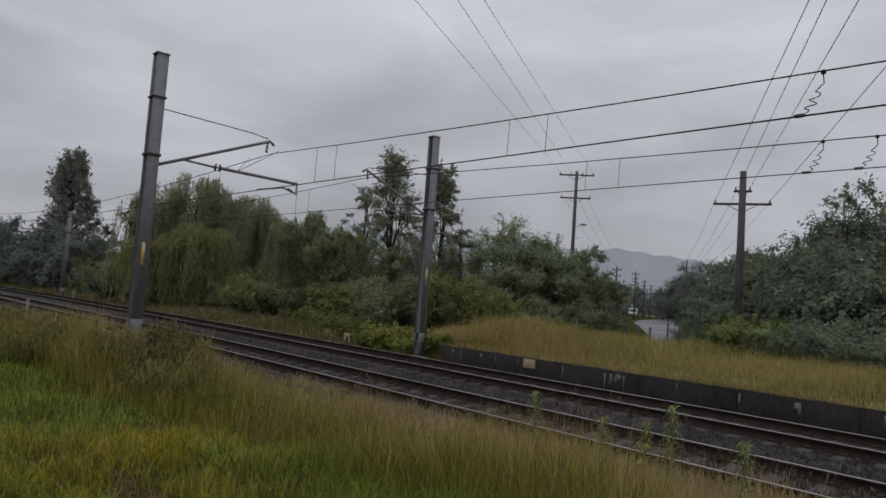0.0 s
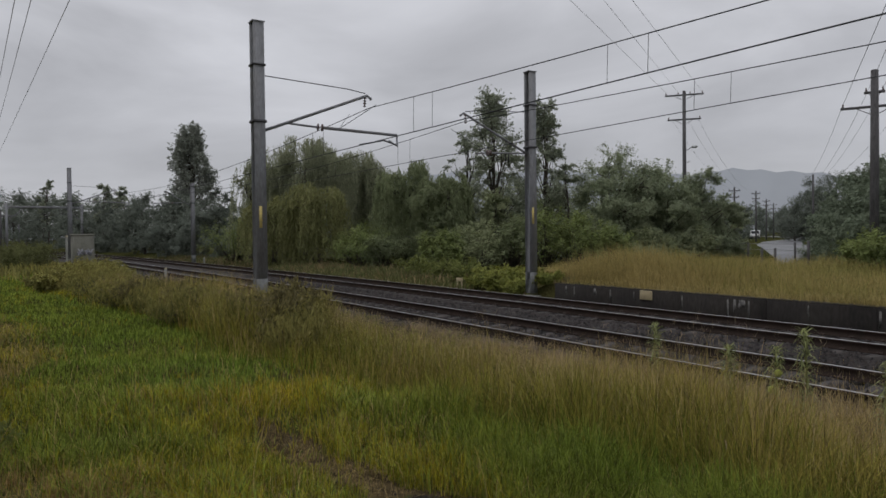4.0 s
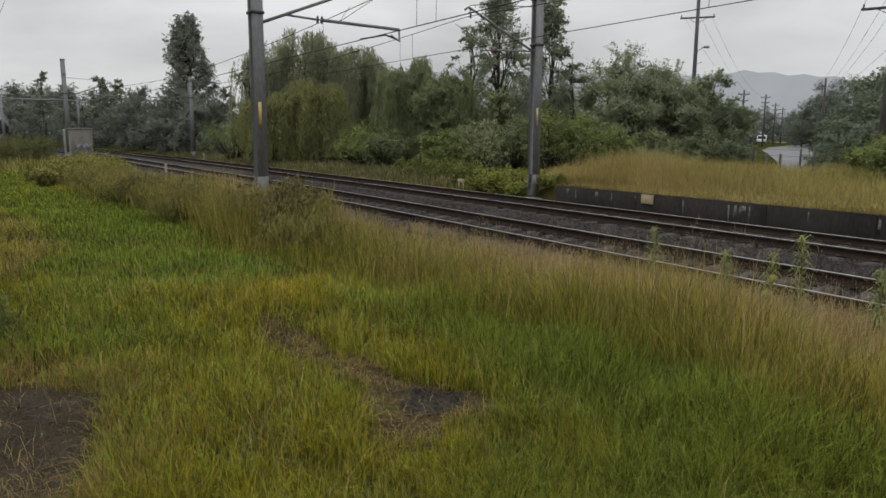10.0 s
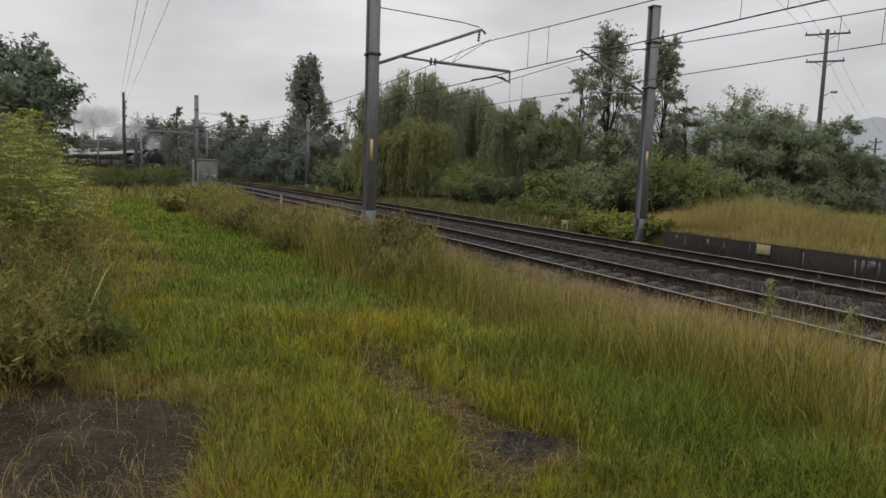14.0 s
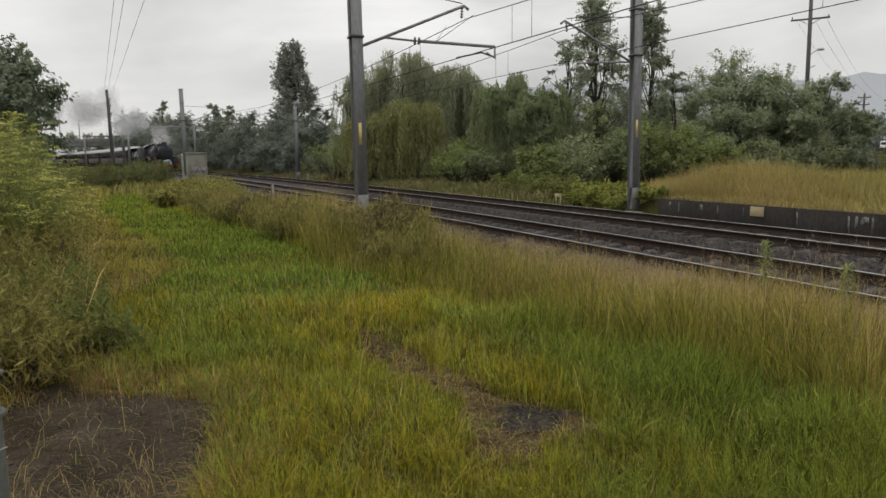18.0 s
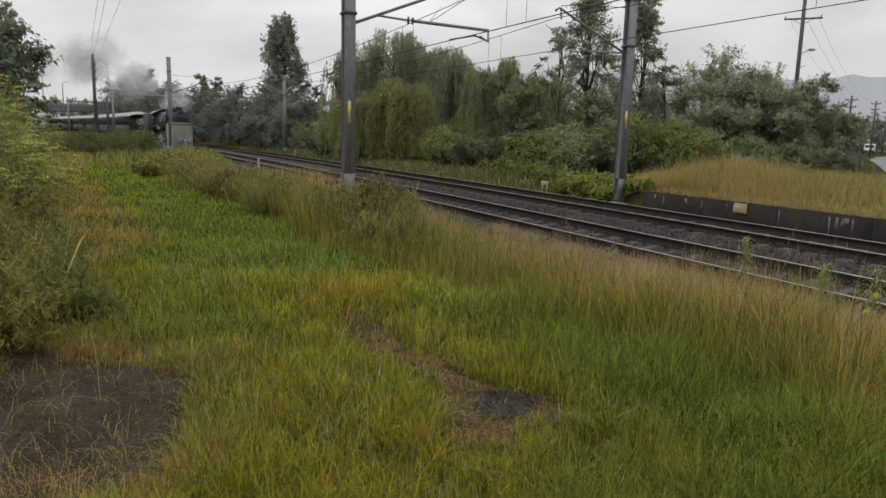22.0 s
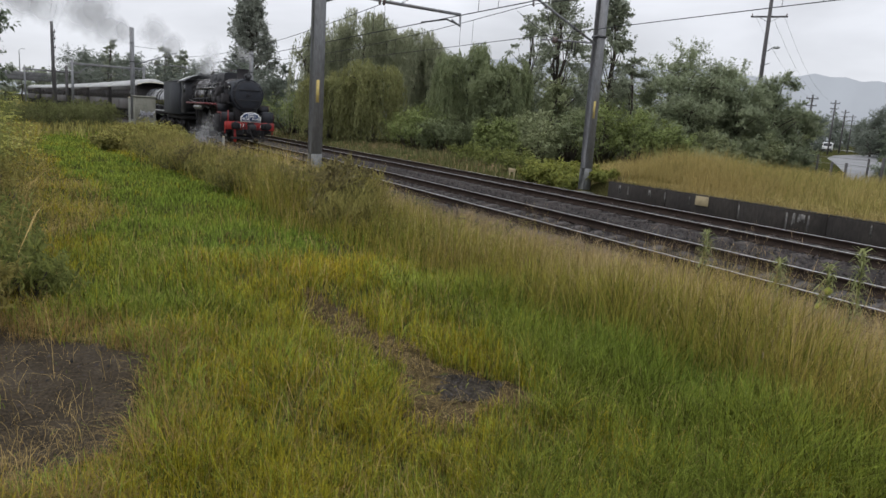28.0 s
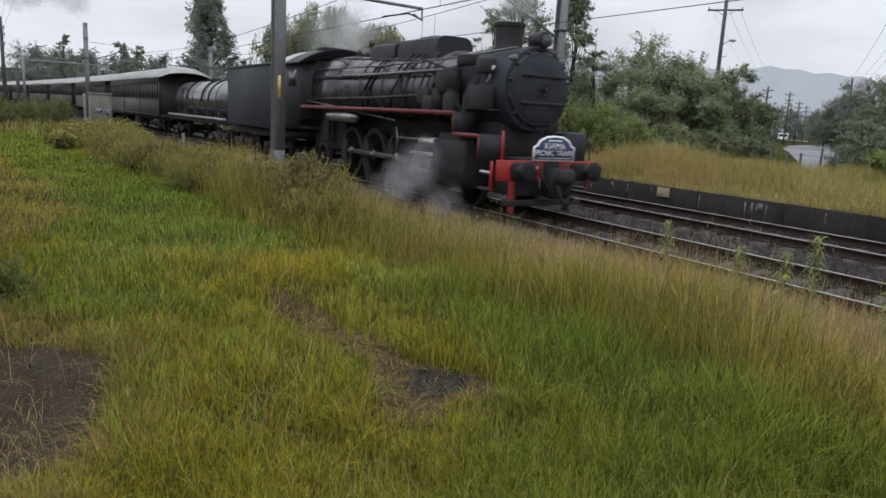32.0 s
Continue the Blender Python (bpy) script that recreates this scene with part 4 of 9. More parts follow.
    x, y = x[keep], y[keep]
    n, r = len(x), np.hypot(x, y)
    bright = rng.random(n) < 0.35 + 0.5 * (patchy(x, y, 0.9) - 0.5)
    for m, nm, mt, label in ((bright, "path_turf", "grass_glint", "bright short turf of the mown path"), (~bright, "path_undergrass", "grass_green", "soft green turf of the mown path")):
        k = int(m.sum())
        tagged(new(nm, blades(x[m], y[m], ground_z(x[m], y[m]), rng.uniform(0.04, 0.13, k), 0.002 + 0.0009 * r[m], rng.uniform(0.1, 1.1, k), nm, M[mt], False)), label, "grass", kind="stuff")
    # farther verge along the bend
    n = 20000
    x = rng.uniform(-150, -32, n)
    d = rng.uniform(-9, 6.2, n)
    y = d + bend(x)
    z = ground_z(x, y)
    h = np.where(d > 2.5, 0.42, 0.5) * rng.uniform(0.4, 1.2, n)
    tagged(new("bend_verge_grass", blades(x, y, z, h, rng.uniform(0.05, 0.10, n), rng.uniform(0.1, 0.6, n), "bend_verge_grass", M["rank"], False)), "olive grass and weeds along the far verge", "grass", kind="stuff")
    # litter on the ballast shoulder
    n = 22000
    x = -0.5 - 34 * rng.random(n) ** 1.4
    d = rng.uniform(5.4, 8.3, n)
    d = np.where(rng.random(n) < 0.5, verge_edge(x) + 0.6 + np.abs(rng.normal(0, 0.55, n)), d)
    y = d + bend(x)
    tagged(new("shoulder_litter", blades(x, y, np.maximum(ground_z(x, y), -0.27 - 0.20 * (7.56 - d)), rng.uniform(0.04, 0.22, n) * smoothstep(8.3, 6.6, d) + 0.03, rng.uniform(0.005, 0.012, n), rng.uniform(0.4, 1.8, n), "shoulder_litter", M["grass_brown"], False)), "dead brown runners straggling over the ballast shoulder", "grass", kind="stuff")


def build_stalks():
    """Single long stalks that arch over the turf and the bare ground."""
    n = 21000
    r = 2.2 * (11 / 2.2) ** rng.random(n)
    az = np.radians(rng.uniform(-104, 2, n))
    x, y = r * np.sin(az), r * np.cos(az)
    keep = (bare_amount(x, y) < 0.2) & (dead_amount(x, y) < 0.3) & (y - bend(x) < 6.5) & (rng.random(n) < 0.25 + 0.9 * patchy(x, y, 0.4))
    x, y, r = x[keep], y[keep], r[keep]
    n = len(x)
    short = 1 - 0.6 * np.maximum(dead_amount(x * 1.08, y * 1.08), bare_amount(x * 1.08, y * 1.08))
    # Pale and bright blades put the turf's highlights in by colour.
    pale = rng.random(n) < 0.5
    for m, nm, mt, label in ((pale, "pale_blades", "grass_dry", "thin pale blades scattered through the turf"), (~pale, "bright_blades", "grass_glint", "thin green blades coloured brighter as highlights in the turf")):
        k = int(m.sum())
        tagged(new(nm, blades(x[m], y[m], ground_z(x[m], y[m]), rng.uniform(0.08, 0.30, k) * short[m], 0.0016 + 0.0005 * r[m], rng.uniform(0.2, 1.2, k), nm, M[mt], False)), label, "grass", kind="stuff")
    n = 420
    x, y = rng.uniform(-7.5, -1.8, n), rng.uniform(-0.9, 4.0, n)
    keep = (np.hypot(x, y) > 2.6) & (rng.random(n) < 0.35 + 0.65 * (patchy(x, y, 0.7) > 0.5))
    x, y = x[keep], y[keep]
    n = len(x)
    tagged(new("arching_stalks", blades(x, y, ground_z(x, y), rng.uniform(0.25, 0.62, n), rng.uniform(0.0018, 0.0032, n), rng.uniform(0.3, 1.3, n), "arching_stalks", M["grass_dry"])), "long pale stalks arching over the turf", "grass", kind="stuff")
    n = 700
    x, y = rng.uniform(-5.2, -2.8, n), rng.uniform(-1.2, 0.4, n)
    x = np.where(rng.random(n) < 0.75, -3.55 + 0.75 * rng.random(n), x)
    tagged(new("bare_ground_tufts", blades(np.round(x * 4 + np.sin(9 * y)) / 4 + rng.normal(0, 0.05, n), np.round(y * 4 + np.sin(7 * x)) / 4 + rng.normal(0, 0.05, n), ground_z(x, y), rng.uniform(0.05, 0.20, n), rng.uniform(0.0018, 0.0034, n), rng.uniform(0.3, 1.7, n), "bare_ground_tufts", M["grass_dry"])), "sparse tufts on the bare wet ground", "grass", kind="stuff")

    n = 60000
    r = 2.0 + 5.5 * rng.random(n) ** 1.25
    az = np.radians(rng.uniform(-108, 4, n))
    x, y = r * np.sin(az), r * np.cos(az)
    green, tall, left = field(x, y)
    keep = (bare_amount(x, y, 1.1) < 0.15) & (dead_amount(x, y) < 0.25) & (rng.random(n) < (1 - tall) * (1 - 0.6 * left))
    x, y, r, green = x[keep], y[keep], r[keep], green[keep]
    n = len(x)
    pick, lush = rng.random(n), rng.random(n) < 0.2 + 0.75 * green
    h = rng.uniform(0.06, 0.20, n) * (0.55 + 0.8 * patchy(x, y, 0.35))
    for m, nm, mt, label in ((lush & (pick < 0.75), "fine_green_blades", "grass_green", "fine upright green blades close by"), (~lush & (pick < 0.62), "fine_olive_blades", "grass_olive", "fine upright olive blades close by"), ((pick >= 0.75) & (pick < 0.88), "fine_rusty_blades", "grass_rust", "fine withered blades close by"), (pick >= 0.88, "fine_bright_blades", "grass_glint", "fine bright blades close by")):
        k = int(m.sum())
        tagged(new(nm, blades(x[m], y[m], ground_z(x[m], y[m]), h[m], 0.0014 + 0.00052 * r[m], rng.uniform(0.05, 1.1, k), nm, M[mt], False)), label, "grass", kind="stuff")
    # dead runners that creep over the bare ground from its rim
    n = 11000
    x, y = rng.uniform(-5.6, -2.4, n), rng.uniform(-1.6, 0.8, n)
    b = bare_amount(x, y)
    keep = (b > 0.04) & (rng.random(n) < 0.10 + 0.9 * smoothstep(1.0, 0.35, b) + 0.75 * smoothstep(-3.75, -3.2, x))
    x, y = x[keep], y[keep]
    n = len(x)
    tagged(new("bare_ground_litter", blades(x, y, ground_z(x, y) + 0.010, rng.uniform(0.03, 0.13, n), rng.uniform(0.0015, 0.0035, n), rng.uniform(0.5, 3.0, n), "bare_ground_litter", M["grass_straw"])), "dead brown runners and litter over the bare ground", "grass", kind="stuff")


build_stalks()


def close_turf():
    """The turf goes on round the spot where the camera stands."""
    n = 70000
    x, y = rng.uniform(-9, 7, n), rng.uniform(-9, 3.4, n)
    r, az = np.hypot(x, y), np.degrees(np.arctan2(x, y))
    keep = (r < 2.15) | ((az > 3) | (az < -115)) & (rng.random(n) < smoothstep(9, 4, r))
    x, y, r = x[keep], y[keep], r[keep]
    n = len(x)
    green = rng.random(n) < 0.35 + 0.9 * (patchy(x, y, 0.9) - 0.5)
    for m, nm, mt, label in ((green, "near_green_turf", "grass_green", "short green turf close by"), (~green, "near_olive_turf", "grass_olive", "short olive turf close by")):
        k = int(m.sum())
        tagged(new(nm, blades(x[m], y[m], ground_z(x[m], y[m]), rng.uniform(0.05, 0.17, k), rng.uniform(0.004, 0.008, k), rng.uniform(0.1, 1.1, k), nm, M[mt], False)), label, "grass", kind="stuff")


close_turf()


def ground_patch(name, amount, x0, x1, y0, y1, material, label, lift):
    """Bare earth showing through the grass, laid just above the ground."""
    xs, ys = np.arange(x0, x1, 0.04), np.arange(y0, y1, 0.04)
    X, Y = np.meshgrid(xs, ys, indexing="ij")
    Z = ground_z(X, Y) + lift + 0.012 * (patchy(X, Y, 0.13) - 0.5) + 0.008 * (patchy(X, Y, 0.05) - 0.5)
    keep = amount(X, Y) > 0.12
    n = len(ys)
    i, j = np.meshgrid(np.arange(len(xs) - 1), np.arange(n - 1), indexing="ij")
    m = (keep[:-1, :-1] & keep[1:, 1:]).ravel()
    a = (i * n + j).ravel()[m]
    tagged(new(name, mesh_np(name, np.stack([X, Y, Z], -1).reshape(-1, 3), np.stack([a, a + n, a + n + 1, a + 1], 1), M[material], True)), label, "ground", kind="structure")
    k = 700
    px, py = rng.uniform(x0, x1, k), rng.uniform(y0, y1, k)
    ok = amount(px, py) > 0.5
    px, py = px[ok], py[ok]
    k = len(px)
    tagged(new("gravel", lump_mesh("gravel", px, py, ground_z(px, py) + lift + 0.004, rng.uniform(0.004, 0.015, k), M["stone"])), "small loose stones on the bare ground", "gravel", kind="stuff")


ground_patch("bare_ground", bare_amount, -5.6, -2.6, -1.5, 0.7, "dirt", "bare wet brown ground beside the post", 0.012)
ground_patch("worn_patch", dead_amount, -8.4, -2.4, 1.2, 3.0, "thatch", "worn brown patch in the turf", 0.010)
ground_patch("hollow", pit_amount, -3.9, -2.7, 1.6, 2.6, "pit", "dark gravelly hollow in the worn patch", 0.014)


def build_bank_grass():
    n = 100000
    x = np.concatenate([rng.uniform(-34, 14, 62000), rng.uniform(-25, -6, 38000)])
    y = 16.85 + np.concatenate([26 * rng.random(62000) ** 1.25, 7 * rng.random(38000)])
    inside = (x > -19.6 - 1.0 * (y - 17) + 0.8 * rng.normal(0, 1, n)) & ~((y > 37) & (x > -0.60 * y) & (x < -0.565 * y))
    x, y = x[inside], y[inside]
    n = len(x)
    h = (0.42 + 0.40 * patchy(x, y, 2.6)) * rng.uniform(0.5, 1.2, n) * (0.6 + 0.4 * smoothstep(16.9, 18.2, y))
    crest = np.exp(-((x + 16.8 + 0.5 * (y - 18)) / 4.6) ** 2) * (1 - smoothstep(20, 25, y))
    h *= 1 + 0.75 * crest
    straw = rng.random(n) < 0.42 + 0.9 * (patchy(x, y, 3.2) - 0.35) + 0.35 * crest - 0.25 * smoothstep(-12, -4, x)
    for m, name, mt, label in ((straw, "bank_grass", "grass_bank", "tall golden grass on the bank behind the wall"), (~straw, "bank_olive_grass", "grass_gold", "olive grass among the gold on the bank")):
        k = int(m.sum())
        tagged(new(name, blades(x[m], y[m], ground_z(x[m], y[m]), h[m], rng.uniform(0.007, 0.019, k), rng.uniform(0.1, 1.15, k), name, M[mt], False)), label, "grass", kind="stuff")
    n = 9000
    x = rng.uniform(-18, 12, n)
    tagged(new("wall_top_grass", blades(x, rng.uniform(16.34, 17.0, n), np.full(n, 0.24), rng.uniform(0.12, 0.55, n) * (0.4 + 0.8 * patchy(x, x, 0.8)), rng.uniform(0.007, 0.016, n), rng.uniform(0.3, 1.9, n), "wall_top_grass", M["grass_bank"], False)), "dry grass hanging over the top of the wall", "grass", kind="stuff")
    n = 16000
    x = rng.uniform(-85, -17.5, n)
    d = 15.8 + 6.5 * rng.random(n) ** 1.5
    y = d + bend(x)
    h = rng.uniform(0.10, 0.38, n) * smoothstep(15.7, 17.2, d) + 0.06
    dry = rng.random(n) < 0.25 + 0.6 * (patchy(x, y, 3.0) - 0.3)
    for m, nm, mt, label in ((dry, "lineside_grass", "grass_brown", "dull brown grass along the far side of the line"), (~dry, "lineside_weeds", "rough", "low dark weeds along the far side of the line")):
        k = int(m.sum())
        tagged(new(nm, blades(x[m], y[m], ground_z(x[m], y[m]), h[m], rng.uniform(0.02, 0.05, k), rng.uniform(0.1, 0.9, k), nm, M[mt], False)), label, "grass", kind="stuff")


build_grass()
build_bank_grass()


def leaf_quads(c, size, flat=0.0, long=1.0, up=None, facing=None):
    """Leaves at centres c: rhombs turned at random (flat: how much they lie level; long: their length to width; facing: the way each blade looks)."""
    n = len(c)
    a = rng.normal(0, 1, (n, 3))
    a[:, 2] *= 1 - flat
    if up is not None:
        a = a * 0.35 + up
    if facing is not None:
        q = facing + rng.normal(0, 0.45, (n, 3))
        a = np.cross(q, a)
    a /= np.linalg.norm(a, axis=1)[:, None] + 1e-9
    b = np.cross(a, rng.normal(0, 1, (n, 3)) if facing is None else q)
    b /= np.linalg.norm(b, axis=1)[:, None] + 1e-9
    s = np.broadcast_to(size, (n,))[:, None] * rng.uniform(0.6, 1.3, (n, 1))
    a, b = a * s * 0.5 * long, b * s * 0.5
    if np.max(size) > 0.06:
        v = np.stack([c - a * 0.9, c + b * 1.1 + a * 0.1, c + a - b * 0.5], 1)
        return v.reshape(-1, 3), np.arange(3 * n).reshape(-1, 3)
    v = np.stack([c - a, c + b * 0.9, c + a, c - b * 0.9], 1)
    return v.reshape(-1, 3), np.arange(4 * n).reshape(-1, 4)


def clump_leaves(clumps, per, size, droop=0.0, spread=0.42, spray=0.35, long=1.6, flat=0.2, centre=None, up=None, hearts=None):
    """Leaf centres scattered softly round each clump (x, y, z, r), a share of them in sprays that reach outward or hang. hearts: the middle of each clump's bough, from which its leaves look outward."""
    c = np.array(clumps, float)
    k = np.maximum((per * (c[:, 3] / c[:, 3].mean()) ** 2).astype(int), 4)
    idx = np.repeat(np.arange(len(c)), k)
    n = len(idx)
    p = c[idx, :3] + rng.normal(0, 1, (n, 3)) * (c[idx, 3:] * spread) * (1, 1, 0.8)
    mid = c[:, :3].mean(0) if centre is None else np.asarray(centre, float)
    for s in range(5):
        d = c[:, :3] - (mid if hearts is None else hearts)
        d = d / (np.linalg.norm(d, axis=1)[:, None] + 1e-6) + rng.normal(0, 0.5, d.shape)
        d[:, 2] = d[:, 2] * 0.7 + 0.15 - droop
        d /= np.linalg.norm(d, axis=1)[:, None]
        m = np.where(rng.random(n) < spray / 5 * (1 + 0.5 * s))[0]
        t = rng.random(len(m)) * c[idx[m], 3] * 1.45
        p[m] = c[idx[m], :3] + d[idx[m]] * t[:, None] + rng.normal(0, 1, (len(m), 3)) * (0.10 * c[idx[m], 3:])
    facing = None
    if hearts is not None:
        facing = p - hearts[idx]
        facing = facing / (np.linalg.norm(facing, axis=1)[:, None] + 1e-6) + (0, 0, 0.35)
    return leaf_quads(p, size, flat, long, up, facing)


def shoots(tips, aims, length, per, leaf):
    """Arching leafy shoots that stand out of a crown, so that its outline is ragged."""
    n = len(tips)
    t = np.linspace(0, 1, per)[None, :, None]
    L = length * rng.uniform(0.5, 1.2, (n, 1, 1))
    p = tips[:, None] + aims[:, None] * L * t
    p[..., 2] -= 0.35 * L[..., 0] * t[..., 0] ** 2
    p = p + rng.normal(0, 1, p.shape) * leaf * 0.55
    return leaf_quads(p.reshape(-1, 3), leaf * 0.9, 0, 2.2)


def lobed_crown(height, radius, base, clumps, lean):
    """Clumps set over the outsides of a few rounded boughs, with the middle of each one's bough."""
    nl = max(6, clumps // 12)
    lobes = []
    for i in range(nl):
        u = (i + 0.5) / nl
        env = math.sqrt(max(0.05, 1 - ((u - 0.36) / 0.66) ** 2))
        a = 2.4 * i + rng.uniform(-0.5, 0.5)
        lr = radius * rng.uniform(0.48, 0.68) * (1.05 - 0.32 * u)
        q = max(0.0, radius * env - 0.75 * lr)
        lobes.append((q * math.cos(a), q * math.sin(a), height * (base + 0.08 + (0.80 - base) * u), lr))
    lobes = np.array(lobes)
    pick = rng.choice(nl, clumps, p=lobes[:, 3] ** 2 / (lobes[:, 3] ** 2).sum())
    d = rng.normal(0, 1, (clumps, 3))
    d[:, 2] = np.abs(d[:, 2]) * np.where(rng.random(clumps) < 0.72, 1, -1)
    d /= np.linalg.norm(d, axis=1)[:, None]
    p = lobes[pick, :3] + d * (lobes[pick, 3] * rng.uniform(0.72, 1.02, clumps))[:, None] * (1, 1, 0.85)
    size = radius * rng.uniform(0.20, 0.34, clumps)
    top = (p[:, 2] + 0.45 * size).max()
    p[:, 2] *= height / top
    hearts = lobes[pick, :3].copy()
    hearts[:, 2] *= height / top
    p[:, 2] = np.maximum(p[:, 2], 0.3)
    p[:, 0] += lean * p[:, 2]
    return np.concatenate([p, size[:, None]], 1), hearts


def limb(a, b, sag=0.0, n=5):
    t = np.linspace(0, 1, n)[:, None]
    p = np.asarray(a, float) * (1 - t) + np.asarray(b, float) * t
    p[:, 2] += sag * np.sin(np.pi * t[:, 0])
    p[1:-1] += rng.normal(0, 0.03, (n - 2, 3)) * np.linalg.norm(np.subtract(b, a))
    return p


def tree(name, x, y, height, radius, material, label, base=0.12, clumps=60, per=150, leaf=0.16, shape="round", lean=0.0, category="tree", gap=1.0):
    """A tree of a tapered trunk, limbs, and a crown of leaf clumps with an uneven outline."""
    z0 = on_ground(x, y) if abs(x) < 300 else 0.0
    t = thing(name, label, category, pose(x, y, z0))
    hearts = None
    if shape == "round":
        cl, hearts = lobed_crown(height, radius, base, clumps, lean)
    cl = [] if hearts is None else cl
    for k in range(clumps if hearts is None else 0):
        u = (k + rng.random()) / clumps
        zz = height * (base + (0.95 - base) * u)
        if shape == "column":
            rr = radius * (1.05 - 0.78 * u**2.6)
        elif shape == "gum":
            rr = radius * (0.35 + 0.8 * math.sin(min(1, u * 1.1 + 0.1) * math.pi))
        else:
            rr = radius * (1.05 - 0.65 * u)
        rr *= rng.uniform(0.75, 1.15)
        a, q = rng.uniform(0, 2 * np.pi), rr * math.sqrt(rng.uniform(0.2, 1.0))
        size = radius * rng.uniform(0.20, 0.40)
        cl.append((q * math.cos(a) + lean * zz, q * math.sin(a), zz - size * 0.4 * (u > 0.85), size * gap))
    s = Shape()
    tr = (0.013 if shape == "gum" else 0.022) * height + 0.03
    top = height * (0.88 if shape in ("column", "gum") else 0.66)
    s.tube(limb((0, 0, -0.25), (lean * top, 0, top), 0, 8), np.linspace(tr, tr * 0.2, 8), 8)
    part("trunk", s, M["bark"], t, smooth=True)
    s = Shape()
    for c in cl[:: 2 if clumps < 50 else 3]:
        h0 = max(0.3, c[2] * rng.uniform(0.45, 0.8))
        s.tube(limb((lean * h0, 0, h0), c[:3], 0.04 * height * rng.random(), 4), np.linspace(tr * 0.32, tr * 0.06, 4), 4)
    part("branchwork", s, M["bark"], t, smooth=True)
    v, f = clump_leaves(cl, per, leaf, {"gum": 0.9, "column": -0.8}.get(shape, 0.1), spray=0.55 if shape == "gum" else 0.4, centre=(lean * height * 0.5, 0, height * 0.45), hearts=hearts)
    v[:, 2] = np.maximum(v[:, 2], 0.02)
    if hearts is not None and leaf < 0.2:
        high = np.where(cl[:, 2] > height * (0.45 + 0.35 * rng.random(clumps)))[0]
        aims = cl[high, :3] - hearts[high]
        aims = aims / (np.linalg.norm(aims, axis=1)[:, None] + 1e-6) + (0, 0, 0.6)
        aims /= np.linalg.norm(aims, axis=1)[:, None]
        v2, f2 = shoots(cl[high, :3], aims, 0.26 * radius * gap, 34, leaf)
        v, f = np.concatenate([v, v2]), np.concatenate([f, f2 + len(v)])
    part("crown", mesh_np("crown", v, f, M[material]), None, t)
    return t


def willow(x, y, height, radius, n=900, low=0.3, material="leaf_willow", name="willow_tree", label="large weeping willow with trailing olive strands"):
    z0 = on_ground(x, y)
    t = thing(name, label, "tree", pose(x, y, z0))
    s = Shape()
    for a in np.arange(3) * 2.1:
        s.tube(limb((0.3 * math.cos(a), 0.3 * math.sin(a), -0.3), (radius * 0.4 * math.cos(a), radius * 0.4 * math.sin(a), height * 0.72), 0, 7), np.linspace(0.033, 0.008, 7) * height, 8)
    part("trunk", s, M["bark"], t, smooth=True)
    cl = []
    for k in range(30):
        a, q = rng.uniform(0, 2 * np.pi), radius * 0.92 * math.sqrt(rng.random())
        cl.append((q * math.cos(a), q * math.sin(a), height * (0.54 + 0.34 * math.sqrt(max(0, 1 - (q / radius) ** 2.6)) * rng.uniform(0.7, 1.08)), radius * rng.uniform(0.14, 0.22)))
    s = Shape()
    for c in cl[::2]:
        s.tube(limb((0, 0, height * 0.45), c[:3], 0.5, 5), np.linspace(0.011, 0.003, 5) * height, 4)
    part("branchwork", s, M["bark"], t, smooth=True)
    v, f = clump_leaves(cl, 150, 0.11, 0.9, spray=0.75)
    part("crown", mesh_np("crown", v, f, M[material]), None, t)
    # trailing strands: chains of narrow hanging leaves
    nb = max(16, n // 34)
    bough = rng.uniform(0, 2 * np.pi, nb)
    reach = radius * np.sqrt(rng.uniform(0.10, 1.35, nb))
    crest, hang = rng.uniform(0.84, 1.12, nb), rng.uniform(0.55, 1.15, nb)
    which = rng.integers(0, nb, n)
    side, ahead = rng.normal(0, 0.42, n), rng.normal(0, 0.32, n)
    a = bough[which] + side / (reach[which] + 0.6)
    q = np.abs(reach[which] + ahead)
    group = 0.5 + 0.5 * np.sin(5 * a + 2 * q) * np.sin(3.3 * a)
    ztop = height * (0.58 + 0.36 * np.sqrt(np.clip(1 - (q / (1.2 * radius)) ** 2.6, 0, 1))) * crest[which] - 1.1 * np.minimum(side**2 + ahead**2, 1.2) - 0.25 * rng.random(n)
    length = np.minimum(rng.uniform(low, 0.95, n) * hang[which] * height * (0.45 + 0.6 * group), np.maximum(ztop - 0.25, 0.4))
    pts = []
    for k in range(n):
        m = int(length[k] / 0.15)
        h = np.linspace(0, length[k], m)
        out = 0.03 * h
        px = (q[k] + out) * math.cos(a[k]) + 0.12 * np.sin(h * 1.1 + k)
        py = (q[k] + out) * math.sin(a[k]) + 0.12 * np.cos(h * 0.9 + k)
        pts.append(np.stack([px, py, ztop[k] - h], 1) + rng.normal(0, 0.035, (m, 3)))
    c = np.concatenate(pts)
    v, f = leaf_quads(c, 0.105, 0, 3.2, up=np.array([0, 0, 1.0]))
    part("leaf_curtain", mesh_np("leaf_curtain", v, f, M[material]), None, t, "hanging leafy strands")
    return t


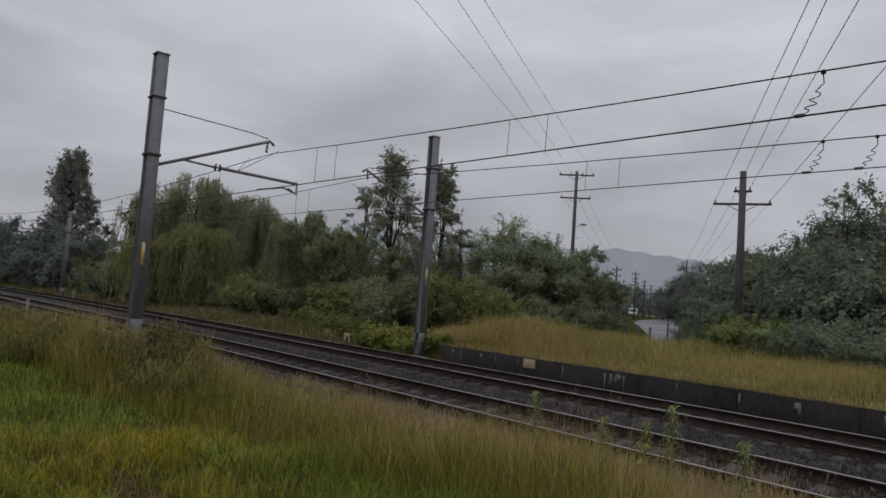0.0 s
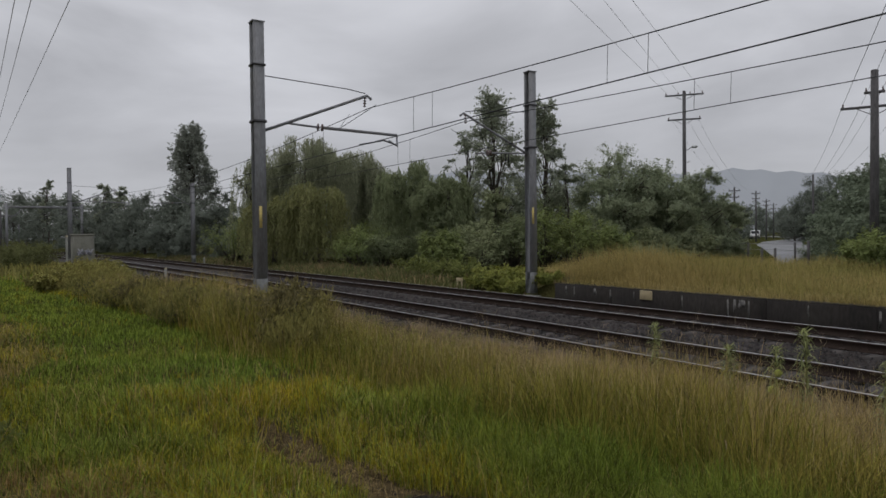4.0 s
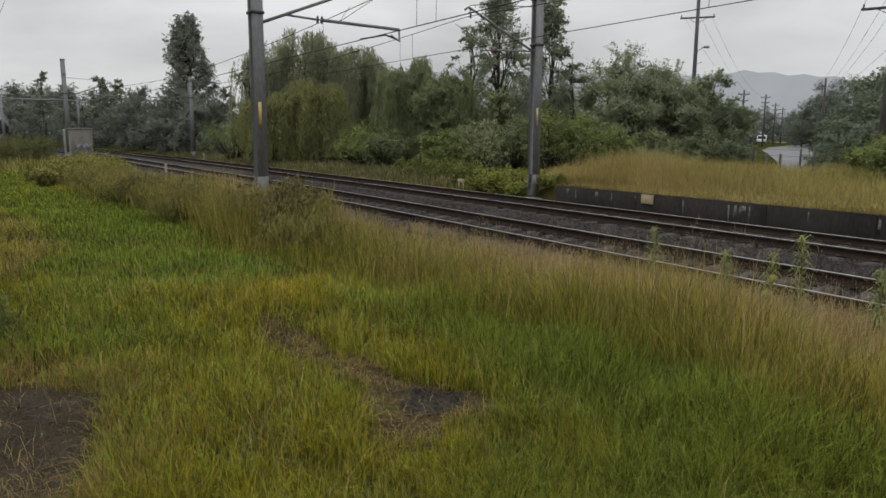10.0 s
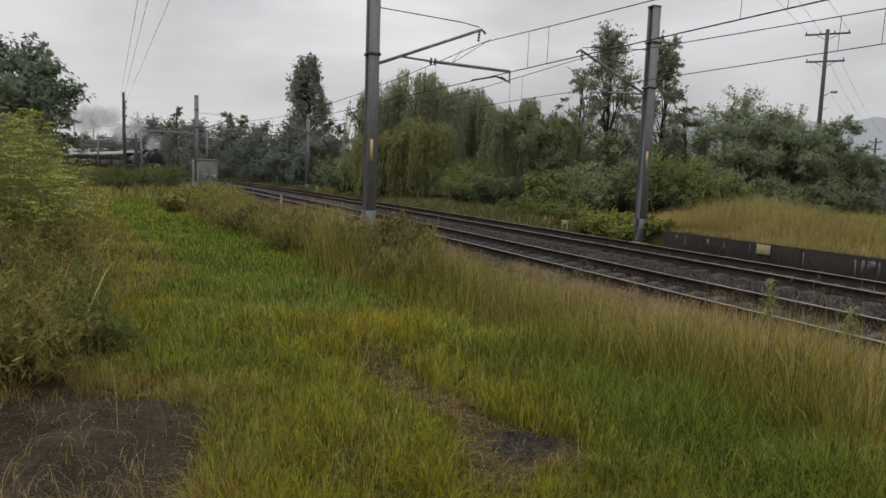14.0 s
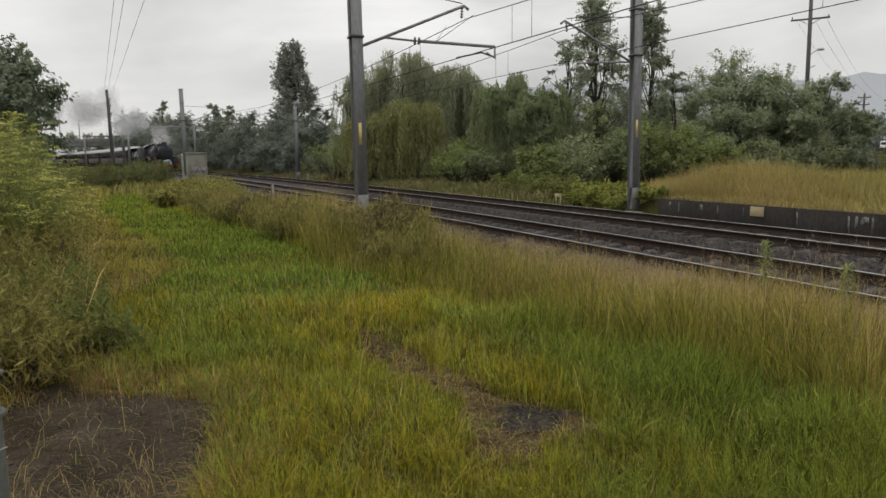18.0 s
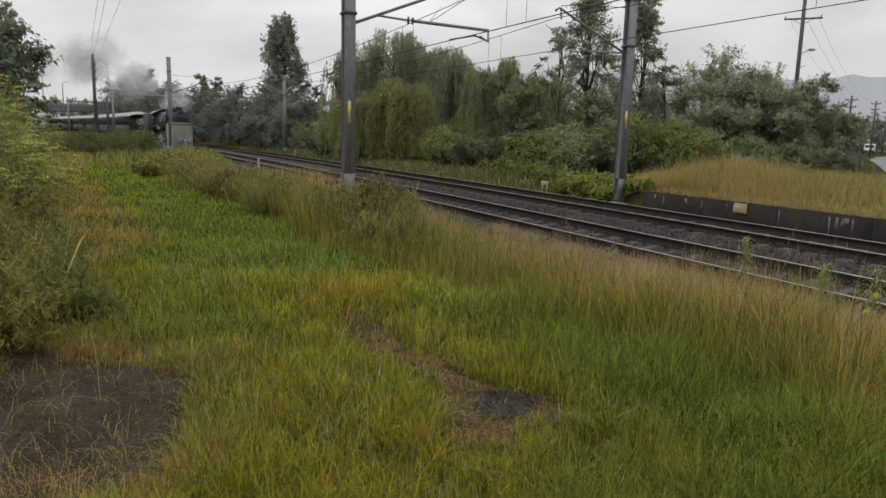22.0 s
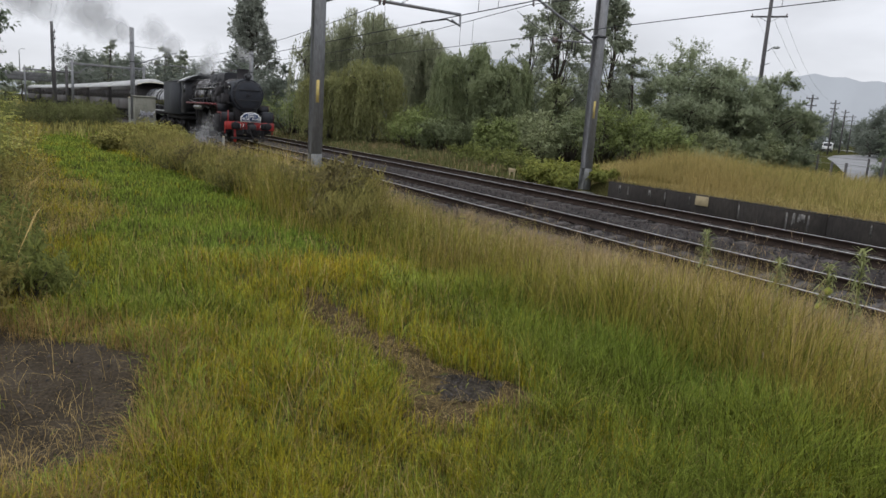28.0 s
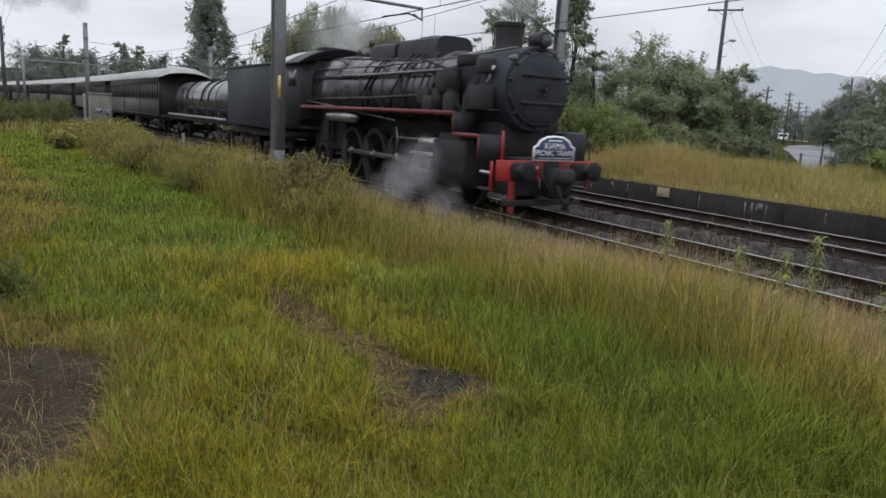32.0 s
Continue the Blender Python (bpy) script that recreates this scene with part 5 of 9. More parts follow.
def shrub(name, x, y, height, radius, material, label, leaf=0.09, count=3000, clumps=14, category="shrub", bloom=0, long=1.8, up=None):
    z0 = on_ground(x, y)
    t = thing(name, label, category, pose(x, y, z0))
    cl = []
    for k in range(clumps):
        a, q = rng.uniform(0, 2 * np.pi), radius * math.sqrt(rng.random()) * 0.85
        zz = height * rng.uniform(0.25, 0.85) * (1 - 0.35 * (q / radius) ** 2)
        cl.append((q * math.cos(a), q * math.sin(a), zz, radius * rng.uniform(0.25, 0.42)))
    s = Shape()
    for c in cl:
        s.tube(limb((c[0] * 0.25, c[1] * 0.25, -0.05), c[:3], 0, 4), np.linspace(0.012 * height + 0.006, 0.005, 4), 3)
    part("branchwork", s, M[material if bloom else "bark"], t)
    v, f = clump_leaves(cl, count / clumps, leaf, -0.2, 0.5, 0.4, long, centre=(0, 0, 0), up=up, hearts=None if leaf < 0.06 else np.array([(c[0] * 0.7, c[1] * 0.7, c[2] * 0.5) for c in cl]))
    v[:, 2] = np.maximum(v[:, 2], 0.0)
    part("foliage", mesh_np("foliage", v, f, M[material]), None, t)
    if bloom:
        c = np.array(cl)[rng.integers(0, clumps, bloom)]
        p = c[:, :3] + rng.normal(0, 1, (bloom, 3)) * c[:, 3:] * (0.7, 0.7, 0.3) + np.stack([0 * c[:, 3], 0 * c[:, 3], c[:, 3] * 0.8], 1)
        pts = (p[:, None] + rng.normal(0, 1, (bloom, 5, 3)) * (0.060, 0.060, 0.008)).reshape(-1, 3)
        # flat-lying florets, so that each head reads as a level plate
        m = len(pts)
        ang, s = rng.uniform(0, 2 * np.pi, m), rng.uniform(0.016, 0.032, m)
        u = np.stack([np.cos(ang), np.sin(ang), rng.normal(0, 0.12, m)], 1) * s[:, None]
        w = np.stack([-np.sin(ang), np.cos(ang), rng.normal(0, 0.12, m)], 1) * s[:, None]
        v, f = np.stack([pts - u, pts + w, pts + u, pts - w], 1).reshape(-1, 3), np.arange(4 * m).reshape(-1, 4)
        part("blossom", mesh_np("blossom", v, f, M["bloom"]), None, t, "pale yellow flat flower heads")
    return t


def build_trees():
    P = polar
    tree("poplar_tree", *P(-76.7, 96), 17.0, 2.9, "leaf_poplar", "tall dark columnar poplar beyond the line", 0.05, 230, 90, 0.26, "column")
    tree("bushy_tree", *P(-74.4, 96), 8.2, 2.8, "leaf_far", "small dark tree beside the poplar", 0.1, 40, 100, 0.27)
    willow(*P(-68.3, 61), 11.0, 3.1, 1700, 0.4, "leaf_willow_old")
    willow(*P(-64.7, 60), 9.9, 2.9, 1500, 0.4, "leaf_willow_old")
    willow(*P(-71.9, 60), 9.2, 1.7, 300, 0.5, "leaf_willow_old")
    willow(*P(-67.2, 54), 6.3, 2.3, 700, 0.6)
    willow(*P(-70.7, 55), 5.4, 2.4, 620, 0.6)
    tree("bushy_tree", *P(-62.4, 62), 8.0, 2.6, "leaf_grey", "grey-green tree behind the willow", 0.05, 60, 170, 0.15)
    willow(*P(-59.6, 49), 7.4, 2.2, 1000, 0.5, "leaf_mid", "drooping_tree", "dark green tree with drooping leafy branches")
    willow(*P(-56.8, 48), 6.6, 1.9, 850, 0.5, "leaf_mid", "drooping_tree", "dark green tree with drooping leafy branches")
    tree("bushy_tree", *P(-58.2, 47), 5.6, 1.9, "leaf_mid", "dense dark green tree beyond the line", 0.0, 90, 240, 0.10)
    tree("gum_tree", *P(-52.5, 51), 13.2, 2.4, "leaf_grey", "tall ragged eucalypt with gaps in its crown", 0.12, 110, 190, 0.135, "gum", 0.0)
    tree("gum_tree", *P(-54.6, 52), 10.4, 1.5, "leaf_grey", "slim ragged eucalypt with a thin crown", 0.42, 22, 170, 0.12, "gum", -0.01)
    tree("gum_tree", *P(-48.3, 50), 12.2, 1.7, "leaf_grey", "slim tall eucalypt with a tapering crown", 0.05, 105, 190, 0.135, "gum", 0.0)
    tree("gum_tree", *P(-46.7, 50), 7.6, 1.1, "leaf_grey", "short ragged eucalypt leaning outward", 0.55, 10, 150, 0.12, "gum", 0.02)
    tree("bushy_tree", *P(-52.6, 48), 4.8, 1.9, "leaf_dark", "dark thicket tree under the eucalypts", 0.0, 70, 230, 0.115)
    tree("feathery_tree", *P(-42.4, 51), 7.9, 3.1, "leaf_feather", "broad feathery tree with arching branches", 0.0, 200, 240, 0.12, "round", gap=1.7)
    tree("feathery_tree", *P(-38.9, 52), 6.7, 2.9, "leaf_feather", "broad dark tree with sparse arching top", 0.0, 120, 240, 0.12, "round", gap=1.5)
    tree("feathery_tree", *P(-36.2, 53), 6.3, 1.8, "leaf_feather", "dark tree with an open twiggy crown", 0.0, 80, 210, 0.12, "round", gap=1.8)
    tree("feathery_tree", *P(-34.6, 55), 4.5, 1.5, "leaf_feather", "low dark tree at the end of the thicket", 0.0, 60, 180, 0.12, "round", gap=1.4)
    for az, r, h, rad, mt in ((-73.4, 62, 4.0, 2.6, "leaf_light"), (-63.6, 47, 3.0, 1.9, "leaf_light"), (-61.6, 46, 2.2, 1.5, "leaf_mid"), (-56.9, 41, 2.5, 1.3, "leaf_light"), (-54.0, 43, 3.0, 1.6, "leaf_dark"), (-51.0, 44, 3.4, 1.7, "leaf_mid"), (-48.4, 44, 4.0, 1.9, "leaf_light"), (-45.8, 43, 3.5, 1.8, "leaf_light"), (-43.4, 42, 2.7, 1.5, "leaf_light"), (-40.2, 47, 2.4, 1.5, "leaf_dark"), (-36.9, 50, 2.2, 1.6, "leaf_dark")):
        shrub("tall_shrub", *P(az, r), h, rad, mt, "dense leafy shrub in the thicket beyond the line", 0.11, 5200, 40)
    for az, r, h, rad in ((-60.8, 60, 5.6, 2.8), (-57.6, 58, 6.0, 2.8), (-54.6, 58, 6.2, 2.6), (-51.4, 57, 6.0, 2.6), (-48.4, 57, 5.8, 2.6), (-45.4, 58, 5.2, 2.6), (-42.4, 60, 5.0, 2.6), (-40.2, 58, 6.2, 2.2), (-37.4, 60, 5.2, 2.4), (-35.4, 62, 3.8, 2.0)):
        tree("thicket_tree", *P(az, r), h, rad, "leaf_dark", "dark tree at the back of the thicket", 0.0, 60, 130, 0.2)
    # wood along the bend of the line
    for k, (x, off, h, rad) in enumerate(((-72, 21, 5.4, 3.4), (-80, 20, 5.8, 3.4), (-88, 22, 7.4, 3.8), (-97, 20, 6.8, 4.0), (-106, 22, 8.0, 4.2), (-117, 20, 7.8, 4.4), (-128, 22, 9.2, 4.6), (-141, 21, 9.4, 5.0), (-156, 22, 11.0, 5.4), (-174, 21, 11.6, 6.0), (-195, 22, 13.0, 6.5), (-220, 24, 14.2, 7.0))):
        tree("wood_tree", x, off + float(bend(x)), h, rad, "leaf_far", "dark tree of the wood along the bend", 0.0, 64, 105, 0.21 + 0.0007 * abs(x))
    for x, off, h, rad in ((-160, 19, 14.5, 1.8), (-122, 20.5, 11.3, 1.6), (-112, 21, 10.2, 1.5)):
        tree("gum_tree", x, off + float(bend(x)), h, rad, "leaf_grey", "slim tree standing above the wood", 0.35, 22, 90, 0.3, "gum")
    # slope of trees to the right of the road
    for az, r, h, rad, mt in ((-29.8, 142, 8.2, 3.6, "leaf_far"), (-28.5, 140, 11.0, 3.6, "leaf_far"), (-27.2, 135, 12.0, 4.0, "leaf_far"), (-25.8, 76, 7.4, 2.6, "leaf_slope"), (-24.2, 66, 7.6, 2.8, "leaf_slope"), (-22.4, 60, 7.8, 3.0, "leaf_slope"), (-20.4, 56, 8.2, 3.0, "leaf_slope"), (-18.4, 52, 8.8, 3.0, "leaf_slope"), (-15.6, 50, 10.4, 3.2, "leaf_slope"), (-12.4, 49, 10.4, 4.0, "leaf_slope"), (-7.5, 48, 10.0, 4.0, "leaf_slope"), (-26.4, 60, 4.2, 2.6, "leaf_slope"), (-23.6, 52, 5.6, 3.2, "leaf_slope"), (-21.0, 48, 6.2, 3.0, "leaf_slope"), (-18.0, 46, 7.0, 3.2, "leaf_slope"), (-14.2, 44, 7.4, 3.4, "leaf_slope"), (-24.4, 44, 3.0, 2.2, "leaf_slope"), (-21.2, 42, 3.8, 2.6, "leaf_slope"), (-17.2, 40, 4.4, 3.0, "leaf_slope"), (-12.5, 38, 4.4, 3.0, "leaf_slope")):
        tree("slope_tree", *P(az, r), h, rad, mt, "dense dark tree on the slope by the road", 0.0, 90, 95, 0.20)
    tree("gum_tree", *P(-18.0, 52), 11.2, 1.8, "leaf_grey", "thin-crowned eucalypt above the dark slope", 0.55, 18, 100, 0.16, "gum", 0.0)
    for az, r, h, rad in ((-25.2, 36, 1.35, 1.1), (-23.6, 34, 1.55, 1.5), (-21.6, 33, 1.35, 1.4)):
        shrub("roadside_shrub", *P(az, r), h, rad, "leaf_light", "light green leafy shrub beside the golden grass", 0.11, 3600, 24)
    for az, r, h, rad in ((-19.4, 32, 1.5, 1.8), (-16.8, 30, 1.4, 1.8), (-14.2, 29, 1.3, 1.8), (-27.6, 44, 1.0, 1.6)):
        shrub("roadside_bramble", *P(az, r), h, rad, "leaf_slope", "dark green bramble beside the golden grass", 0.10, 3400, 24)
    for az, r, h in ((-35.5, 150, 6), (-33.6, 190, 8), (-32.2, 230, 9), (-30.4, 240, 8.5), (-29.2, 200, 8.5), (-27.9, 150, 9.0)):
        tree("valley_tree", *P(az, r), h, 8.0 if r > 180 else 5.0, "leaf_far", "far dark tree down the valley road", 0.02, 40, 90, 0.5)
    # trees behind the fennel
    tree("bushy_tree", *P(-97.5, 52), 8.9, 3.7, "leaf_slope", "dense dark tree beside the verge path", 0.05, 130, 150, 0.25)
    tree("bushy_tree", *P(-94.9, 56), 7.6, 1.6, "leaf_slope", "narrow dark tree beside the verge path", 0.05, 40, 120, 0.19)
    tree("gum_tree", *P(-95.3, 57), 10.2, 0.9, "leaf_grey", "broken-topped eucalypt with a bare stem", 0.6, 10, 90, 0.18, "gum", 0.0)


build_trees()


def fennel(x, y, h, k):
    """A fennel plant: upright branching stems, threadlike leaves and level flower heads in tiers."""
    t = thing("fennel_bush", "tall yellow-green fennel with flat flower heads", "bush", pose(x, y, on_ground(x, y)), group="fennel stand")
    q = np.random.default_rng(300 + k)
    stems, heads, leaves, ups = Shape(), [], [], []
    for i in range(16):
        a, out = q.uniform(0, 2 * np.pi), q.uniform(0.05, 0.62)
        top = h * q.uniform(0.62, 1.02) * (1 - 0.18 * out)
        b = np.array([0.14 * math.cos(a), 0.14 * math.sin(a), -0.03])
        e = np.array([out * math.cos(a), out * math.sin(a), top])
        m = (b + e) / 2 + (0.10 * q.normal(), 0.10 * q.normal(), 0.05)
        stems.tube([b, m, e], [0.008, 0.006, 0.003], 4)
        heads.append(e)
        for j in range(q.integers(4, 8)):
            u = q.uniform(0.42, 0.95)
            p = m + (e - m) * (2 * u - 1) if u > 0.5 else b + (m - b) * 2 * u
            w = q.uniform(0, 2 * np.pi)
            e2 = p + np.array([0.20 * math.cos(w), 0.20 * math.sin(w), 0.12]) * q.uniform(0.7, 1.7)
            stems.tube([p, (p + e2) / 2 + (0, 0, -0.02), e2], [0.004, 0.003, 0.002], 3)
            heads.append(e2)
        n = 190
        u = q.uniform(0.15, 1.0, n)[:, None]
        p = np.where(u > 0.5, m + (e - m) * (2 * u - 1), b + (m - b) * 2 * u)
        d = q.normal(0, 1, (n, 3)) * (1, 1, 0.5) + (0, 0, 0.35)
        d /= np.linalg.norm(d, axis=1)[:, None]
        leaves.append(p + d * q.uniform(0.03, 0.22, (n, 1)) * (1.25 - 0.6 * u))
        ups.append(d)
    part("stalk", stems, M["fennel_stem"], t, "pale green branching stalks")
    c, d = np.concatenate(leaves), np.concatenate(ups)
    v, f = leaf_quads(c, 0.011, 0, 8.0, up=d)
    part("foliage", mesh_np("foliage", v, f, M["fennel"]), None, t, "threadlike leaves")
    heads = np.array(heads)
    n = len(heads)
    r = q.uniform(0.045, 0.10, (n, 1))
    a, w = q.uniform(0, 2 * np.pi, (n, 26)), np.sqrt(q.random((n, 26)))
    p = heads[:, None] + np.stack([r * w * np.cos(a), r * w * np.sin(a), 0.02 - 0.25 * r * w**2 + 0.006 * q.normal(size=a.shape)], -1)
    p = p.reshape(-1, 3)
    m = len(p)
    ang, sz = q.uniform(0, 2 * np.pi, m), q.uniform(0.008, 0.016, m)
    u = np.stack([np.cos(ang), np.sin(ang), q.normal(0, 0.25, m)], 1) * sz[:, None]
    o = np.stack([-np.sin(ang), np.cos(ang), q.normal(0, 0.25, m)], 1) * sz[:, None]
    part("blossom", mesh_np("blossom", np.stack([p - u, p + o, p + u, p - o], 1).reshape(-1, 3), np.arange(4 * m).reshape(-1, 4), M["bloom"]), None, t, "pale yellow flat flower heads")


def build_verge_plants():
    # fennel stand
    for k, (x, y, h) in enumerate(((-14.6, -1.15, 1.6), (-17.5, -1.3, 1.6), (-9.9, -1.05, 1.75), (-9.0, -1.45, 2.0), (-10.9, -1.25, 2.0), (-8.2, -1.55, 1.9), (-11.8, -1.5, 2.15), (-10.2, -1.95, 2.3), (-9.2, -2.1, 2.35), (-12.8, -1.6, 2.15), (-11.4, -2.2, 2.4), (-8.3, -2.3, 2.2), (-13.9, -1.9, 2.2), (-7.5, -1.85, 1.7), (-15.2, -1.7, 2.0), (-10.0, -2.8, 2.5), (-12.6, -2.6, 2.5), (-16.5, -1.9, 2.0), (-8.9, -1.0, 1.35), (-12.2, -0.95, 1.3))):
        fennel(x, y, 1.1 * h, k)
    n = 620
    x, y = rng.uniform(-10.5, -5.6, n), rng.uniform(-1.6, -0.35, n)
    tagged(new("dry_stems", blades(x, y, ground_z(x, y), rng.uniform(0.45, 1.05, n), rng.uniform(0.006, 0.011, n), rng.uniform(0.05, 0.9, n), "dry_stems", M["grass_dry"])), "dry straw stems standing below the fennel", "grass", kind="stuff")
    for x, y, h, rad, c in ((-5.35, -0.72, 0.5, 0.38, "shrub"), (-5.9, -0.30, 0.55, 0.36, "weed"), (-6.1, -0.85, 0.8, 0.55, "shrub"), (-5.6, -1.25, 0.85, 0.5, "shrub"), (-7.0, -0.7, 0.75, 0.55, "weed"), (-7.4, -1.1, 1.1, 0.6, "shrub"), (-6.0, -1.7, 1.15, 0.6, "shrub"), (-8.6, -0.75, 0.9, 0.6, "shrub")):
        shrub("verge_shrub", x, y, h, rad, c, "dark leafy weeds at the edge of the bare ground", 0.015, 4600, 60, long=5.0, up=np.array([0, 0, 0.35]))
    for x, y, h, rad in ((-9.3, 3.6, 0.85, 0.42), (-10.2, 4.0, 1.0, 0.5), (-8.7, 3.35, 0.7, 0.32), (-11.4, 3.5, 0.8, 0.5), (-13.2, 3.0, 0.75, 0.55), (-15.0, 2.9, 0.8, 0.55), (-17.2, 2.5, 0.8, 0.6), (-20.0, 2.4, 0.85, 0.7), (-12.0, 4.4, 1.0, 0.5)):
        shrub("rank_weed_clump", x, y, h * 0.88, rad * 1.2, "shrub" if -12.5 < x < -10 and y > 3.9 else "rank", "rank olive-brown weeds in the tall grass by the path", 0.015, 3000, 80, long=9.0, up=np.array([0, 0, 0.7]))
    for x, y, h, rad in ((-9.3, 3.5, 0.95, 0.40), (-9.9, 3.75, 1.05, 0.45), (-10.6, 4.05, 1.0, 0.45), (-11.6, 3.6, 0.8, 0.45), (-13.6, 3.15, 0.75, 0.5), (-16.2, 2.8, 0.75, 0.55)):
        shrub("leafy_weed_clump", x, y, h, rad, "brown_weed", "dark leafy weeds standing in the tall grass", 0.028, 2600, 60, long=3.0, up=np.array([0, 0, 0.3]))
    for x, y, h, rad in ((-25.0, 1.7, 0.5, 0.5), (-25.9, 2.3, 0.6, 0.5), (-26.4, 1.5, 0.45, 0.5), (-27.2, 2.2, 0.6, 0.6), (-27.6, 2.9, 0.7, 0.7), (-28.6, 2.2, 0.55, 0.6), (-29.6, 3.5, 0.8, 0.9), (-31.8, 3.2, 0.75, 0.9), (-33.6, 4.3, 0.7, 0.8), (-26.0, 3.4, 0.6, 0.7)):
        shrub("flowering_weed", x, y, h, rad, "rank", "flowering weeds in front of the concrete cabinet", 0.05, 3000, 36, bloom=150, long=3.0)
    for x, y, h, rad in ((-42.5, -0.6, 1.2, 1.1), (-45, 0.6, 1.1, 1.2), (-47.5, 1.8, 1.1, 1.3), (-41, -2.2, 1.2, 1.2), (-52, 2.4, 1.2, 1.5), (-55, -0.5, 1.2, 1.7), (-60, 1.6, 1.2, 1.8)):
        shrub("rough_weed_clump", x, y, h, rad, "rough", "rough dark weeds where the path ends", 0.05, 3600, 40, long=3.0, up=np.array([0, 0, 0.4]))
    # ivy round the far mast's foot
    for x, y, h, rad in ((-20.4, 16.95, 0.75, 0.8), (-21.8, 17.3, 0.95, 0.9), (-18.5, 16.75, 0.6, 0.5), (-23.4, 17.6, 0.9, 0.9), (-22.4, 18.5, 0.8, 0.9)):
        shrub("ivy_bush", x, y, 0.68 * h, rad, "ivy", "yellow-green ivy at the foot of the mast", 0.09, 3000, 24)
    for x, y, h in ((-26, 18.4, 0.9), (-29, 18.9, 0.8), (-32, 19, 0.9), (-21.0, 26.5, 1.0)):
        shrub("lineside_weed", x, y, h, 0.9, "weed", "rough weeds along the far side of the line", 0.08, 1800, 20)


def cotton_weed(x, y, h, k):
    """A milkweed: an upright stem with drooping narrow leaves and a few pale round pods."""
    t = thing("milkweed", "slender milkweed with drooping leaves and round green pods", "weed", pose(x, y, on_ground(x, y), 0, 4 * math.sin(k), 60 * k), group="milkweeds by the rail")
    part("stem", Shape().tube([(0, 0, -0.05), (0.02, 0, h * 0.5), (0.0, 0.02, h)], [0.009, 0.007, 0.004], 6), M["weed"], t)
    v, f, n = [], [], 0
    for i in range(150):
        u = (i / 150) ** 0.8
        zz, a = h * (0.36 + 0.62 * u), 2.4 * i + k
        L, dz = (0.15 + 0.06 * math.sin(5.1 * i + k)) * (1.15 - 0.45 * u), 0.05 * u - 0.03 - 0.06 * math.sin(i)
        c, s = math.cos(a), math.sin(a)
        w = 0.010
        v += [(0, 0, zz), (0.5 * L * c - w * s, 0.5 * L * s + w * c, zz + 0.045), (L * c, L * s, zz + dz), (0.5 * L * c + w * s, 0.5 * L * s - w * c, zz + 0.045)]
        f.append((n, n + 1, n + 2, n + 3))
        n += 4
    part("foliage", mesh_np("foliage", np.array(v), np.array(f), M["milkweed"]), None, t)
    for i in range(2 if k == 1 else 0):
        part("pod", Shape().lathe([(-0.045, 0.0), (-0.03, 0.03), (0, 0.042), (0.03, 0.03), (0.045, 0.0)], (0.06 * (i - 1), -0.05, h * (0.60 + 0.16 * i)), "z", 12), M["pod"], t, "pale green round pod", smooth=True)


M["milkweed"] = leafy("milkweed_leaf", (0.255, 0.275, 0.115), (0.180, 0.202, 0.080), 3.0, 0.35)
M["pod"] = mat("green_pod", (0.36, 0.42, 0.06), 0.5, second=(0.28, 0.33, 0.05), scale=30)
build_verge_plants()


def verge_herbs():
    """Small leafy herbs scattered through the tall grass: a stem of leaves each, from knee height to the tips."""
    for nm, mt, count, x0, span, label in (("verge_herbs", "herb", 1000, -6.5, 11.0, "small yellow-green herbs among the tall grass"), ("brown_herbs", "shrub", 800, -4.5, 13.0, "browning leafy herbs among the tall grass")):
        x = x0 - span * rng.random(count)
        d = 3.6 + 2.0 * rng.random(count) - 0.9 * smoothstep(-8, -11, x)
        keep = (rng.random(count) < 0.25 + 0.9 * (patchy(x, d, 0.9) > 0.5)) & (d < verge_edge(x) + 0.2)
        x, d = x[keep], d[keep]
        h = verge_height(x, d) * rng.uniform(0.75, 1.2, len(x))
        per = 26
        u = rng.uniform(0.35, 0.92, (len(x), per))
        lean = rng.normal(0, 0.10, (2, len(x), 1))
        c = np.stack([x[:, None] + lean[0] * u + rng.normal(0, 0.035, u.shape), (d + bend(x))[:, None] + lean[1] * u + rng.normal(0, 0.035, u.shape), ground_z(x, d + bend(x))[:, None] + h[:, None] * u], -1).reshape(-1, 3)
        v, f = leaf_quads(c, 0.013, 0.3, 2.6)
        tagged(new(nm, mesh_np(nm, v, f, M[mt])), label, "herb", kind="stuff")


verge_herbs()


# ---------------------------------------------------------------- lineside equipment
def h_beam(s, h, w=0.30, d=0.30, t=0.022, z0=0.0):
    """An upright steel H section."""
    x, y, i, k = d / 2, w / 2, d / 2 - t, t / 2
    half = [(-x, -y), (-i, -y), (-i, -k), (i, -k), (i, -y), (x, -y)]
    return s.prism(half + [(-p, -q) for p, q in half], z0, z0 + h, "xy")


def insulator(s, a, b, r=0.055, sheds=4):
    """A string of porcelain discs from a to b."""
    a, b = np.array(a, float), np.array(b, float)
    s.tube([a, b], 0.018, 6)
    for k in range(sheds):
        c = a + (b - a) * (k + 0.5) / sheds
        e = (b - a) / np.linalg.norm(b - a) * 0.014
        s.tube([c - e, c, c + e], [r * 0.55, r, r * 0.75], 10)


